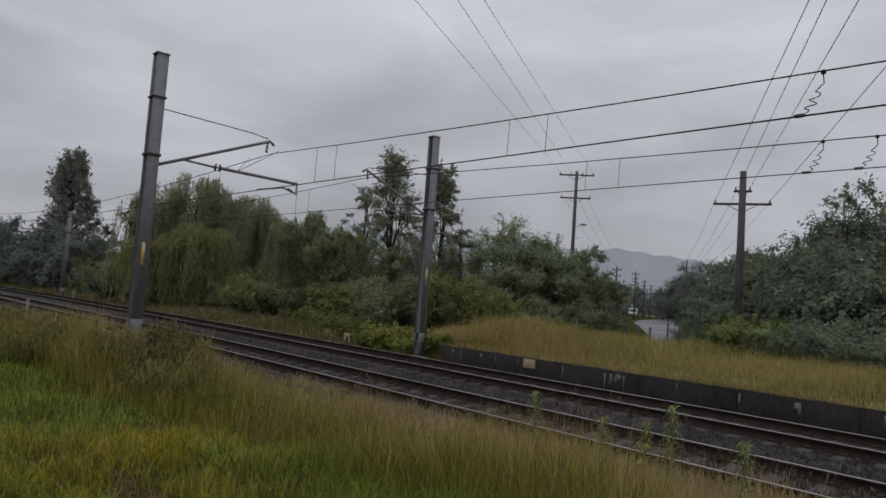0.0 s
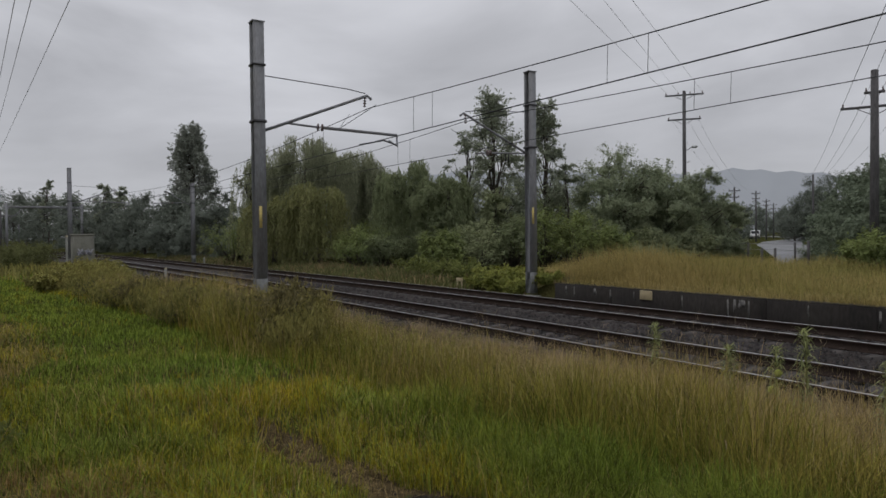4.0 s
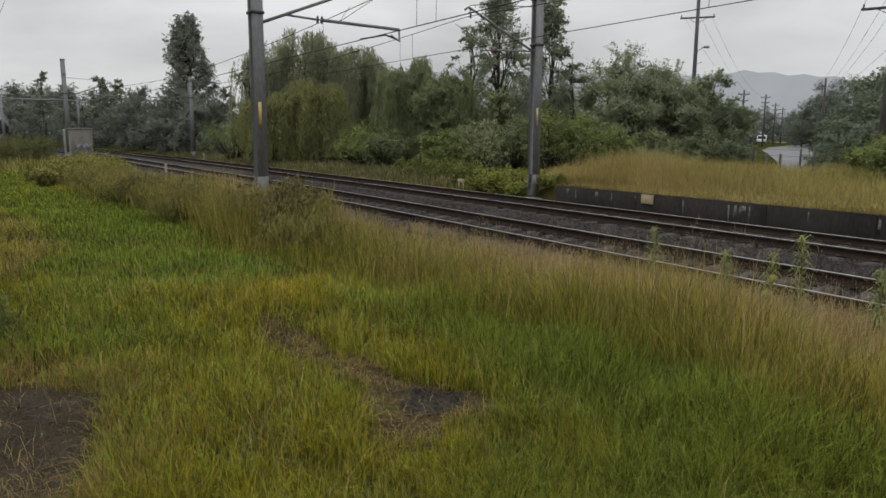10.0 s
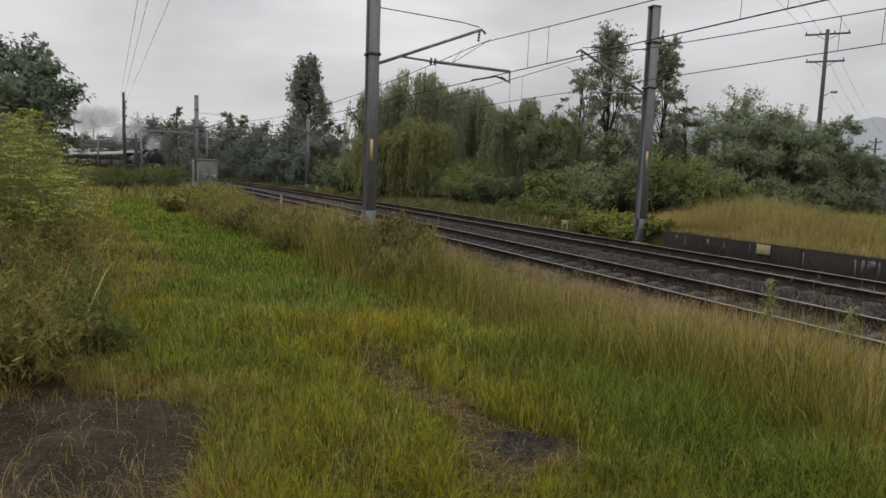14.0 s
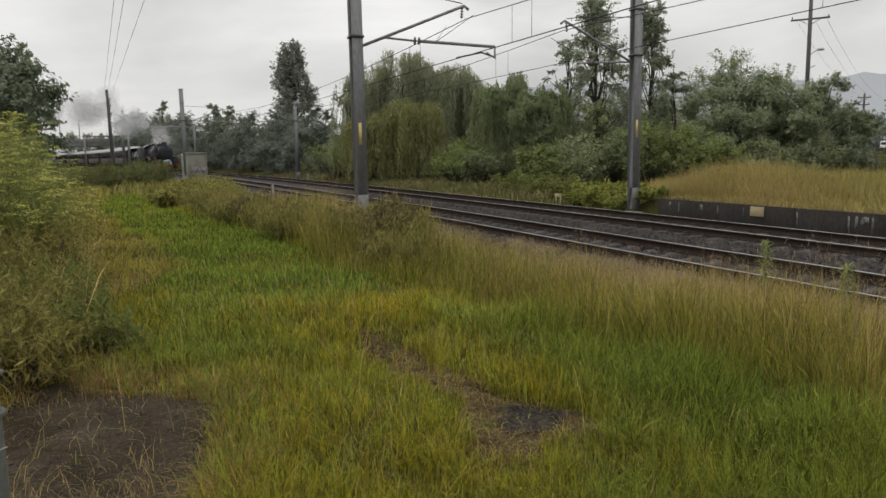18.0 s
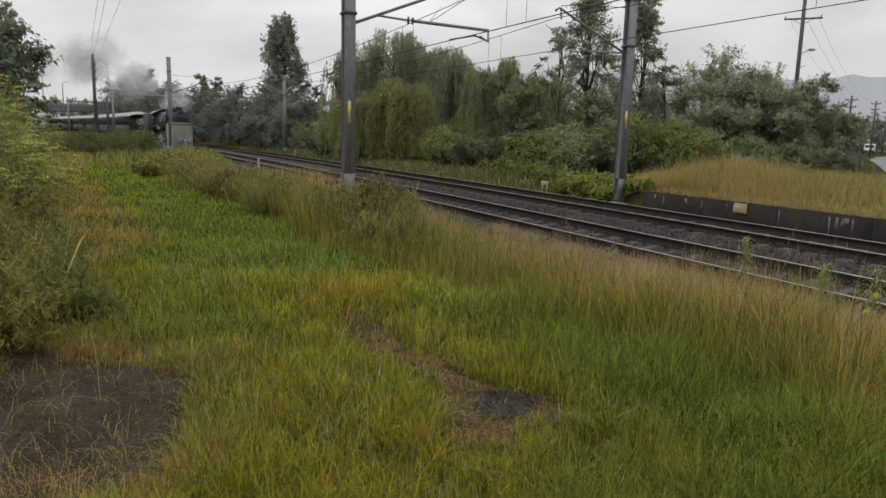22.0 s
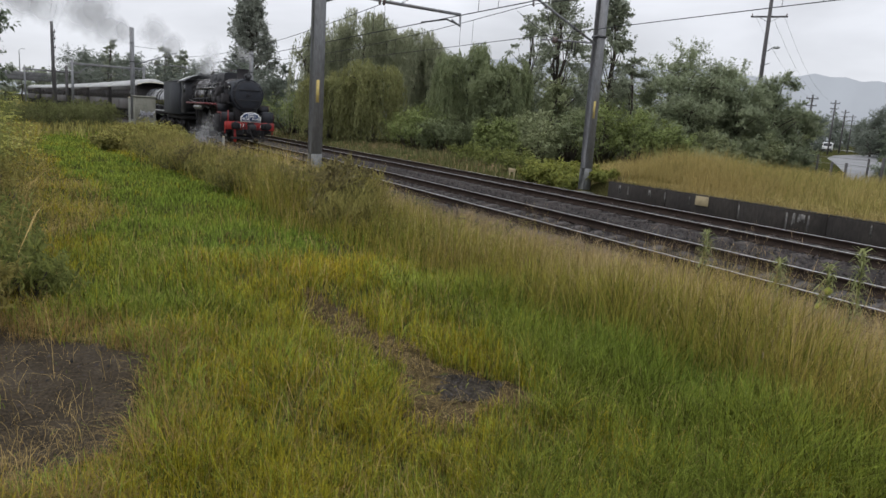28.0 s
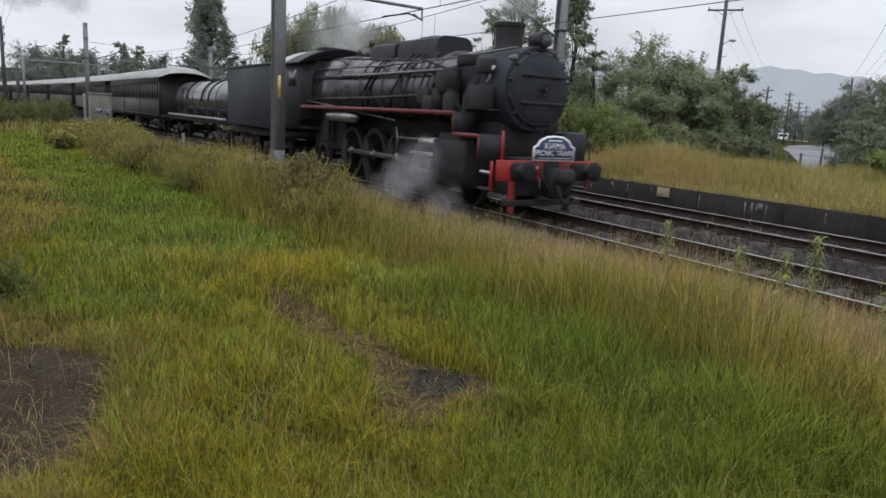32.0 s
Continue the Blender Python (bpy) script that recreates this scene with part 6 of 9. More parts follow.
def catenary_mast(x, y, side, height, label, arm=True, plate=True, base_z=None, turn=0.0, reach=4.6, tube_z=5.03):
    """An overhead-line mast; side is +1 when the arm reaches towards +y."""
    z0 = on_ground(x, y) if base_z is None else base_z
    t = thing("catenary_mast", label, "overhead line mast", pose(x, y, z0, 0, 0, turn), group="overhead line masts")
    plate_z = 2.62 if side < 0 else 2.50
    H = height - z0
    part("footing", Shape().box(0, 0, -0.12, 0.58, 0.58, 0.28, 0.03), M["conc"], t)
    part("column", h_beam(Shape(), H - 0.85, z0=0.85), M["steel"], t, "blue-grey weathered steel column")
    part("column_foot", h_beam(Shape(), 0.75, 0.304, 0.304, 0.024, 0.1), M["steel_base"], t, "paler galvanised foot of the column")
    part("cap", Shape().box(0, 0, H + 0.015, 0.34, 0.34, 0.03), M["steel"], t)
    if plate:
        part("warning_plate", Shape().box(0.155, -0.02, plate_z - z0, 0.012, 0.085, 0.58), M["yellow"], t, "narrow yellow plate")
    part("clamp", Shape().box(0, 0, 5.05 - z0, 0.36, 0.36, 0.07), M["steel_dark"], t)
    part("clamp", Shape().box(0, 0, 6.55 - z0, 0.36, 0.36, 0.05), M["steel_dark"], t)
    if arm:
        e = side
        a0, a1 = (0, e * 0.15, 4.82 - z0), (0, e * (reach - 0.98), 6.07 - z0)
        part("top_tie", Shape().tube([(0, e * 0.15, 6.30 - z0), (0, e * (reach - 1.6), 6.20 - z0), (0, e * (reach - 1.05), 6.13 - z0)], 0.014, 5), M["steel_dark"], t)
        part("raking_tube", Shape().tube([a0, a1, (0, e * (reach - 0.85), 5.97 - z0)], 0.042, 8), M["steel"], t)
        s = Shape()
        insulator(s, (0, e * (reach - 1.05), 6.03 - z0), (0, e * (reach - 1.07), 5.72 - z0))
        part("suspension_insulator", s, M["insulator"], t)
        b0, b1, b2 = (0, e * 0.15 if tube_z < 5 else e * 0.75, tube_z + 0.05 - z0), (0, e * 1.70, tube_z - z0), (0, e * (reach if tube_z > 5 else 2.3), tube_z - 0.05 - z0)
        part("strut", Shape().tube([b0, b1], 0.030, 8), M["steel"], t)
        s = Shape()
        insulator(s, (0, e * 1.65, tube_z + 0.005 - z0), (0, e * 1.90, tube_z - z0), 0.11, 2)
        part("strut_insulator", s, M["insulator"], t)
        part("registration_tube", Shape().tube([(0, e * 1.85, tube_z - z0), b2], 0.045 if tube_z > 5 else 0.024, 8), M["steel"], t)
        if tube_z > 5:
            part("drop_bracket", Shape().tube([b2, (0, e * reach, 4.66 - z0), (0, e * (reach - 0.28), 4.80 - z0)], 0.035, 6), M["steel"], t)
            part("steady_arm", Shape().tube([(0, e * (reach - 0.05), 4.70 - z0), (0, e * (reach - 0.45), 4.80 - z0), (0, e * (reach - 1.25), 4.62 - z0)], 0.025, 6), M["steel_dark"], t)
        else:
            for o in (-0.06, 0.06):
                part("hanger", Shape().tube([(0, e * 1.0 + o, tube_z + 0.02 - z0), (0, e * 1.0 + o, tube_z - 0.30 - z0)], 0.020, 6), M["steel_dark"], t)
        for o in (-1.0, 0.75):
            part("bridle_wire", Shape().tube([(o, e * (reach - 1.07), 5.68 - z0), (0, e * (reach - 1.9), tube_z - z0)], 0.009, 4), M["wire"], t)
    return t


catenary_mast(-18.2, 6.05, 1, 7.68, "tall steel overhead-line mast with an arm over the near track", reach=4.25, base_z=0.0)
catenary_mast(-18.97, 16.2, -1, 7.72, "steel overhead-line mast with yellow plate beside the low wall", reach=3.75, base_z=-0.25, turn=-4.3, tube_z=4.78)
catenary_mast(-63.6, 5.45, 1, 7.7, "steel overhead-line mast behind the concrete cabinet", plate=False, reach=4.4, turn=heading(-63))
catenary_mast(-63.8, 15.15, -1, 6.8, "slim steel overhead-line mast in front of the wood", plate=False, reach=3.3, turn=heading(-63))


def gantry(x, y0, y1, h):
    """A portal over both tracks."""
    t = thing("track_gantry", "steel portal gantry spanning both tracks", "gantry", pose(x, 0, 0))
    for y in (y0, y1):
        part("post", h_beam(Shape(), h + 0.4, 0.34, 0.34, 0.03, -0.4), M["steel"], t, at=pose(0, y, 0))
    part("beam", Shape().box(0, (y0 + y1) / 2, h - 0.5, 0.3, y1 - y0 + 0.6, 0.30), M["steel"], t)
    for y, e in ((y0, 1), (y1, -1)):
        part("brace", Shape().tube([(0, y, h - 2.6), (0, y + e * 2.2, h - 0.6)], 0.06, 6), M["steel"], t)
    for y in (NEAR_Y, FAR_Y):
        s = Shape()
        insulator(s, (0, y + float(bend(x)), h - 0.65), (0, y + float(bend(x)), h - 1.3), 0.08)
        part("insulator", s, M["insulator"], t)
    return t


gantry(-118, 2.0, 11.7, 7.2)
gantry(-176, -6.0, 5.2, 7.6)
frame_post = thing("pole_frame", "pair of dark timber poles joined by a crossbar", "pole frame", pose(-124, 0, 0))
for y, h in ((-0.3, 6.1), (1.3, 6.5)):
    part("post", Shape().tube([(0, y, -0.5), (0, y, h)], [0.24, 0.20], 10), M["timber"], frame_post)
part("crossbar", Shape().box(0, 0.5, 5.5, 0.16, 2.6, 0.2, 0.02), M["timber"], frame_post)


def wire(name, ps, r, material, label, category="wire"):
    tagged(new(name, Shape().tube(ps, 0.85 * r, 5).mesh(name, M[material])), label, category)


def overhead_lines():
    """Messenger and contact wires of both tracks, with droppers, and the coiled jumpers between them."""
    for c, spans, lift in ((NEAR_Y, (-176, -118, -63.6, -18.2, 32, 82), 0.0), (FAR_Y, (-176, -118, -63.8, -19.2, 32, 82), 0.05)):
        t = thing("overhead_line", "messenger and contact wires over the track with droppers", "overhead line")
        mess, cont = [], []
        for a, b in zip(spans[:-1], spans[1:]):
            for u in np.linspace(0, 1, 13)[:-1]:
                x = a + (b - a) * u
                y = c + float(bend(x)) + 0.15 * math.sin(0.1 * x)
                mess.append((x, y, 5.72 + lift - 0.55 * 4 * u * (1 - u)))
                cont.append((x, y, 4.70 + lift))
        part("messenger_wire", Shape().tube(mess, 0.012, 5), M["wire"], t)
        part("contact_wire", Shape().tube(cont, 0.011, 5), M["wire"], t)
        if c == NEAR_Y:
            part("contact_wire", Shape().tube([(x, y + 0.07, z + 0.015) for x, y, z in cont], 0.011, 5), M["wire"], t)
        mx = np.array(mess)
        first = -15.7 if c == NEAR_Y else -10.05
        for pair in range(-13, 5):
            for x in (first + 6.8 * pair, first + 6.8 * pair + 0.92):
                if min(abs(x - s) for s in spans) < 2.0:
                    continue
                y, z1 = float(np.interp(x, mx[:, 0], mx[:, 1])), float(np.interp(x, mx[:, 0], mx[:, 2]))
                part("dropper", Shape().tube([(x, y, 4.70 + lift), (x + 0.02, y, z1)], 0.007, 4), M["wire"], t)
        for x in ((-4.80, -3.91) if c == FAR_Y else (-3.40,)):
            y, z1 = c, float(np.interp(x, mx[:, 0], mx[:, 2]))
            z0 = 4.72 + lift
            zz = np.linspace(z1 - 0.15, z0 + 0.03, 28)
            ps = [(x, y, z1)] + [(x - 0.20 * k / 28 + (0.055 * math.sin(k * 0.75) if 4 < k < 24 else 0), y + 0.03 * math.cos(k), z) for k, z in enumerate(zz)]
            part("jumper_coil", Shape().tube(ps, 0.008, 5), M["wire"], t, "coiled jumper cable")
            part("clamp", Shape().box(x - 0.28, y, z0, 0.16, 0.04, 0.045, 0.01), M["steel_dark"], t)
            part("clamp", Shape().box(x, y, z1, 0.06, 0.045, 0.06, 0.01), M["steel_dark"], t)


overhead_lines()


def power_pole(x, y, height, label, arms, turn=0.0, r=0.17, lamp=False, base=None, lean=0.0):
    """A timber power pole; arms are (height, length, insulators)."""
    z0 = on_ground(x, y) if base is None else base
    t = thing("power_pole", label, "power pole", pose(x, y, z0, 0, lean, turn), group="timber power poles")
    H = height - z0
    part("pole", Shape().tube([(0, 0, -0.4), (0.01, 0.0, H * 0.5), (0, 0, H)], [r, r * 0.9, r * 0.75], 12), M["timber"], t, smooth=True)
    for z, L, n in arms:
        z -= z0
        a = part("crossarm", Shape().box(0, r * 0.9, z, L, 0.10, 0.12, 0.01), M["timber"], t)
        for k in range(n):
            px = (k / (n - 1) - 0.5) * (L - 0.2)
            part("pin_insulator", Shape().lathe([(0, 0.03), (0.05, 0.055), (0.08, 0.03), (0.12, 0.05), (0.17, 0.025), (0.2, 0.0)], (px, r * 0.9, z + 0.06), "z", 10), M["insulator"], a)
        for e in (-1, 1):
            part("arm_brace", Shape().tube([(0, r * 0.9, z - 0.45), (e * L * 0.26, r * 0.95, z - 0.05)], 0.018, 4), M["steel_dark"], a)
    if lamp:
        part("lamp_arm", Shape().tube([(0, 0, H * 0.63), (0.6, 0, H * 0.66)], 0.025, 5), M["steel_dark"], t)
        part("lamp_head", Shape().lathe([(0, 0.02), (0.05, 0.1), (0.35, 0.12), (0.5, 0.04)], (0.55, 0, H * 0.66), "x", 10), M["galv"], t)
        part("bracket", Shape().tube([(0, 0, H * 0.56), (0.5, 0, H * 0.575)], 0.022, 5), M["steel_dark"], t)
    return t


PA, PB, PL = polar(-37.5, 60), polar(-24.8, 40), polar(-90.2, 88)
power_pole(*PA, 13.5, "tall timber power pole with two crossarms and a lamp", [(13.2, 3.0, 4), (11.2, 2.6, 3)], turn=37.5, lamp=True)
power_pole(*PB, 9.8, "stout timber power pole with one wide crossarm by the road", [(8.05, 2.9, 2), (8.75, 0.9, 2)], turn=24.8, r=0.22)
power_pole(*PL, 9.7, "timber power pole with short side arms by the bend", [(8.6, 1.3, 2), (7.9, 1.3, 2), (7.0, 1.3, 2)], turn=10, r=0.2, base=0.1)
for az, r, h in ((-33.9, 105, 8.2), (-32.4, 135, 9.2), (-31.7, 165, 9.0), (-31.2, 190, 9.0)):
    power_pole(*polar(az, r), h, "distant timber power pole along the road", [(h - 0.5, 1.5, 3), (h - 1.4, 1.3, 2)], turn=-az + 8, r=0.15)

power_pole(*polar(-28.6, 70), 7.0, "thin bare timber pole among the trees by the road", [], r=0.11)


def sagging(a, b, sag, n=22):
    t = np.linspace(0, 1, n)[:, None]
    p = np.array(a, float) * (1 - t) + np.array(b, float) * t
    p[:, 2] -= sag * 4 * t[:, 0] * (1 - t[:, 0])
    return p


def power_lines():
    def arm(p, az, off, z):
        a = radians(az)
        return p[0] + off * math.cos(a), p[1] - off * math.sin(a), z
    def toward(a, way, far):
        """From a pole's arm over the camera's head: the conductor rises along a bearing and runs on past it."""
        e = np.array((0, 0, EYE)) + np.array(way) * far
        return sagging(a, np.array(a) + (e - np.array(a)) * 1.35, 0.0)

    for k, (off, way) in enumerate(((-1.35, (-0.7225, 0.565, 0.3985)), (-0.45, (-0.6842, 0.6079, 0.4028)), (1.35, (-0.6591, 0.6338, 0.4049)))):
        wire("power_line", toward(arm(PA, -37.5, off, 13.4), way, 24), 0.011, "thin_wire", "thin overhead power conductor over the railway", "power line")
    for k, way in enumerate(((-0.973, 0.02, 0.2299), (-0.9724, 0.0331, 0.2311), (-0.9703, 0.0632, 0.2336))):
        wire("power_line", toward((PL[0], PL[1] + 0.3 * (k - 1), 9.3 - 0.25 * k), way, 26), 0.011, "thin_wire", "thin overhead power conductor along the verge", "power line")
    for off, z, way in ((-1.35, 8.2, (-0.3257, 0.8608, 0.3911)), (-0.2, 9.0, (-0.3084, 0.8682, 0.3888)), (0.35, 8.9, (-0.2772, 0.8805, 0.3844)), (1.35, 8.2, (-0.2569, 0.9156, 0.3093))):
        wire("power_line", toward(arm(PB, -24.8, off, z), way, 17), 0.012, "wire", "overhead power conductor by the road", "power line")
        wire("power_line", sagging(arm(PB, -24.8, off, z), (*polar(-28.4 + 0.5 * off, 70), 6.3), 0.5), 0.010, "thin_wire", "overhead power conductor by the road", "power line")
    for k, off in enumerate((-1.0, 0.2, 1.0)):
        wire("power_line", sagging(arm(PA, -37.5, off, 11.3), (*polar(-33.9 + 0.5 * k, 105), 7.6), 0.9), 0.011, "thin_wire", "thin service conductor down the road", "power line")


power_lines()


def build_bridge():
    t = thing("road_bridge", "long low concrete road bridge over the railway", "bridge", pose(-232, 0, 0))
    part("deck", Shape().box(0, -22, 6.2, 9, 72, 1.1, 0.05), M["deck"], t)
    for e in (-1, 1):
        part("parapet", Shape().box(e * 4.6, -22, 7.3, 0.3, 72, 1.0, 0.04), M["deck"], t)
    for y in (-54, -36, -19, 3.5, 12):
        part("pier", Shape().box(0, y, 2.5, 2.0, 1.2, 6.4, 0.1), M["deck"], t)
    for y, h in ((-14, 15.5), (-9, 14.0), (-30, 14.5)):
        l = thing("street_lamp", "slender street lamp on the road bridge", "street lamp", pose(-232, y, 6.75))
        part("pole", Shape().tube([(0, 0, 0), (0, 0, h - 7), (0, 0.6, h - 6.6)], [0.16, 0.1, 0.07], 8), M["galv"], l)
        part("lamp_head", Shape().box(0, 1.0, h - 6.6, 0.3, 0.9, 0.14, 0.03), M["galv"], l)
    for k, (y, h) in enumerate(((-2, 9.0), (-6, 8.6), (-10, 9.4), (-15, 9.0), (-22, 8.8), (-30, 9.6))):
        tree("far_tree", -262 - 3 * k, y, h + 1.0, 5.0, "leaf_grey", "far tree behind the road bridge, haze put into its grey leaves", 0.02, 20, 80, 0.7)


build_bridge()


def build_cabinet():
    t = thing("relay_cabinet", "pale concrete relay cabinet with faint scrawls beside the line", "cabinet", pose(-37.8, 3.75, on_ground(-37.8, 3.75), 0, 0, 4))
    part("plinth", Shape().box(0, 0, 0.05, 0.82, 1.08, 0.3, 0.02), M["cabinet"], t)
    part("body", Shape().box(0, 0, 1.05, 0.72, 0.92, 1.75, 0.02), M["cabinet"], t)
    part("roof_slab", Shape().box(0, 0, 1.95, 0.80, 1.02, 0.08, 0.02), M["cabinet"], t)
    d = part("door", Shape().box(0.366, 0.02, 1.02, 0.02, 0.76, 1.5, 0.005), M["cabinet"], t)
    part("handle", Shape().box(0.382, -0.31, 1.05, 0.02, 0.03, 0.16, 0.005), M["steel_dark"], d)
    r = random.Random(3)
    for k in range(5):
        y0, z0 = -0.24 + 0.12 * k, 1.0 + 0.12 * r.random()
        ps = [(0.381, y0 + 0.11 * math.cos(1.9 * i + k) * (0.6 + r.random()), z0 + 0.16 * math.sin(2.3 * i + 2 * k)) for i in range(9)]
        part("scrawl", Shape().tube(ps, 0.014, 4), M["scrawl"], t, "pale violet scrawl")


M["cabinet"] = mat("stained_concrete", (0.195, 0.192, 0.160), 0.9, second=(0.135, 0.135, 0.110), scale=2.2, grain=0.2, grain_scale=30, bump=0.3, stretch=(1, 1, 0.4))
M["scrawl"] = mat("pale_paint", (0.52, 0.52, 0.58), 0.6, second=(0.42, 0.42, 0.5), scale=12)
build_cabinet()


def small_furniture():
    m = thing("trackside_marker", "low cream trackside marker on two legs", "marker", pose(-24.6, 16.95, on_ground(-24.6, 16.95), 0, 0, 8))
    part("board", Shape().box(0, 0, 0.42, 0.42, 0.03, 0.16, 0.006), M["plate"], m)
    for e in (-1, 1):
        part("leg", Shape().box(e * 0.14, 0, 0.17, 0.06, 0.03, 0.40, 0.004), M["plate"], m)
    for x, y, h in ((-33.0, 6.6, 1.0), (-36.3, 2.95, 1.86), (-82.0, 2.2, 1.2), (-58, 12.0 + 2.6, 0.8)):
        p = thing("marker_post", "short pale lineside marker post", "post", pose(x, y, on_ground(x, y)))
        part("post", Shape().box(0, 0, h / 2 - 0.1, 0.10, 0.10, h + 0.2, 0.01), M["conc"], p)
        part("cap", Shape().lathe([(h, 0.065), (h + 0.02, 0.06), (h + 0.05, 0.0)], (0, 0, 0), "z", 4), M["plate"], p)
    x, y = -2.56, -0.456
    p = thing("steel_post", "round galvanised gate post with hinge rings and wire ties", "post", pose(x, y, on_ground(x, y), 0, 0, 10))
    part("tube", Shape().tube([(0, 0, -0.2), (0, 0, 1.27)], 0.055, 24), M["post_grey"], p, smooth=True)
    part("cap", Shape().lathe([(1.27, 0.057), (1.285, 0.054), (1.29, 0.0)], (0, 0, 0), "z", 24), M["post_grey"], p)
    part("bolt", Shape().lathe([(-0.03, 0.0), (-0.03, 0.022), (0.05, 0.022), (0.055, 0.012), (0.055, 0.0)], (0.06, 0.03, 1.19), "y", 12), M["steel_dark"], p, "dark bolt head")
    for z, r, tilt in ((0.87, 0.064, 0.010), (0.83, 0.066, 0.012), (0.70, 0.062, 0.006)):
        part("hinge_ring", Shape().tube([(r * math.cos(a), r * math.sin(a), z + tilt * math.sin(a + 1)) for a in np.linspace(0, 2 * math.pi, 26)], 0.010, 7), M["post_grey"], p, "pale hinge ring")
    for z in (0.58, 0.80, 1.07, 1.08):
        part("wire_tie", Shape().tube([(0.060 * math.cos(a), 0.060 * math.sin(a), z + 0.012 * math.sin(2 * a)) for a in np.linspace(0, 2 * math.pi, 24)] + [(0.09, 0.01, z + 0.01)], 0.0025, 5), M["board_wire"], p)
    s = thing("white_signboard", "blank white board on two legs behind the fennel", "sign", pose(-19.5, -2.85, on_ground(-19.5, -2.85), 0, 0, 90))
    part("board", Shape().box(0, 0, 1.75, 0.7, 0.03, 0.45, 0.006), M["white"], s)
    for e in (-1, 1):
        part("leg", Shape().box(e * 0.28, 0.02, 0.85, 0.05, 0.04, 1.9, 0.004), M["white"], s)
    # fence beyond the golden grass
    f = thing("post_fence", "low post-and-rail fence beyond the golden grass", "fence")
    xs = np.arange(-52, -22.5, 3.9)
    for x in xs:
        y = 47 - 0.25 * (x + 40)
        part("fence_post", Shape().box(0, 0, 0.5, 0.1, 0.1, 1.5, 0.01), M["timber"], f, at=pose(x, y, on_ground(x, y)))
    for z in (0.75, 1.15):
        part("rail", Shape().tube([(x, 47 - 0.25 * (x + 40), on_ground(x, 47 - 0.25 * (x + 40)) + z) for x in xs], 0.012, 5), M["steel"], f)
    g = thing("white_gate", "white metal road gate with uprights", "gate", pose(*polar(-26.9, 62), 0.0, 0, 0, 26))
    for x in (-0.5, 0.5):
        part("gate_post", Shape().box(x, 0, 0.9, 0.06, 0.06, 1.5, 0.01), M["galv"], g)
    for z in (0.6, 0.95, 1.3):
        part("gate_rail", Shape().tube([(-0.5, 0, z), (1.1, 0, z)], 0.02, 6), M["galv"], g)
    for az, r in ((-28.9, 36), (-31.1, 40), (-32.0, 40.6)):
        x, y = polar(az, r)
        b = thing("road_post", "dark square timber post beside the wet road", "post", pose(x, y, on_ground(x, y)))
        part("post", Shape().box(0, 0, 0.50, 0.11, 0.11, 1.4, 0.02), M["timber"], b)
    for k, (x, d, h) in enumerate(((-3.9, 7.0, 0.97), (-4.3, 7.05, 0.72), (-4.85, 7.1, 0.66), (-6.05, 7.3, 0.78), (-3.1, 6.9, 0.74))):
        cotton_weed(x, d, h - on_ground(x, d), k)


M["post_grey"] = mat("dull_galvanised_post", (0.125, 0.134, 0.126), 0.65, metal=0.1, second=(0.095, 0.102, 0.094), scale=9, grain=0.15)
M["board_wire"] = mat("bright_tie_wire", (0.5, 0.5, 0.48), 0.45, metal=0.6, second=(0.38, 0.38, 0.36), scale=30)
M["white"] = mat("white_paint", (0.56, 0.56, 0.55), 0.5, second=(0.46, 0.46, 0.45), scale=5)


def build_van():
    x, y = polar(-32.45, 165)
    v = thing("parked_van", "white van parked by the wet road with its front lamps seen", "van", pose(x, y, 0.30, 0, 0, -60))
    prof = [(-2.3, 0.35), (2.2, 0.35), (2.3, 0.6), (2.25, 1.0), (1.5, 1.15), (0.85, 1.85), (-2.1, 1.95), (-2.3, 1.7)]
    part("body", Shape().prism(prof, -0.88, 0.88), M["white"], v)
    part("windscreen", Shape().prism([(1.46, 1.22), (1.50, 1.19), (0.92, 1.80), (0.88, 1.80)], -0.76, 0.76), M["glass"], v)
    for e in (-1, 1):
        part("side_window", Shape().prism([(0.2, 1.2), (1.3, 1.2), (0.8, 1.72), (0.2, 1.76)], e * 0.885, e * 0.892), M["glass"], v)
        part("headlamp", Shape().box(2.27, e * 0.62, 0.82, 0.06, 0.3, 0.18, 0.02), M["galv"], v)
        for wx in (-1.5, 1.5):
            w = part("wheel", Shape().lathe([(-0.1, 0.2), (-0.1, 0.31), (-0.07, 0.33), (0.07, 0.33), (0.1, 0.31), (0.1, 0.2)], (wx, e * 0.8, 0.33), "y", 18), M["rubber"], v)
            part("rim", Shape().lathe([(-0.105, 0.19), (0.105, 0.19)], (wx, e * 0.8, 0.33), "y", 14), M["galv"], w)
    part("bumper", Shape().box(2.33, 0, 0.5, 0.12, 1.7, 0.22, 0.04), M["rubber"], v)
    part("number_plate", Shape().box(2.4, 0, 0.52, 0.02, 0.42, 0.11), M["plate"], v)


M["glass"] = mat("dark_glass", (0.02, 0.025, 0.03), 0.08, second=(0.03, 0.03, 0.035), scale=2, spec=0.7)
M["rubber"] = mat("rubber", (0.02, 0.02, 0.021), 0.8, second=(0.03, 0.03, 0.03), scale=8)
build_van()
small_furniture()


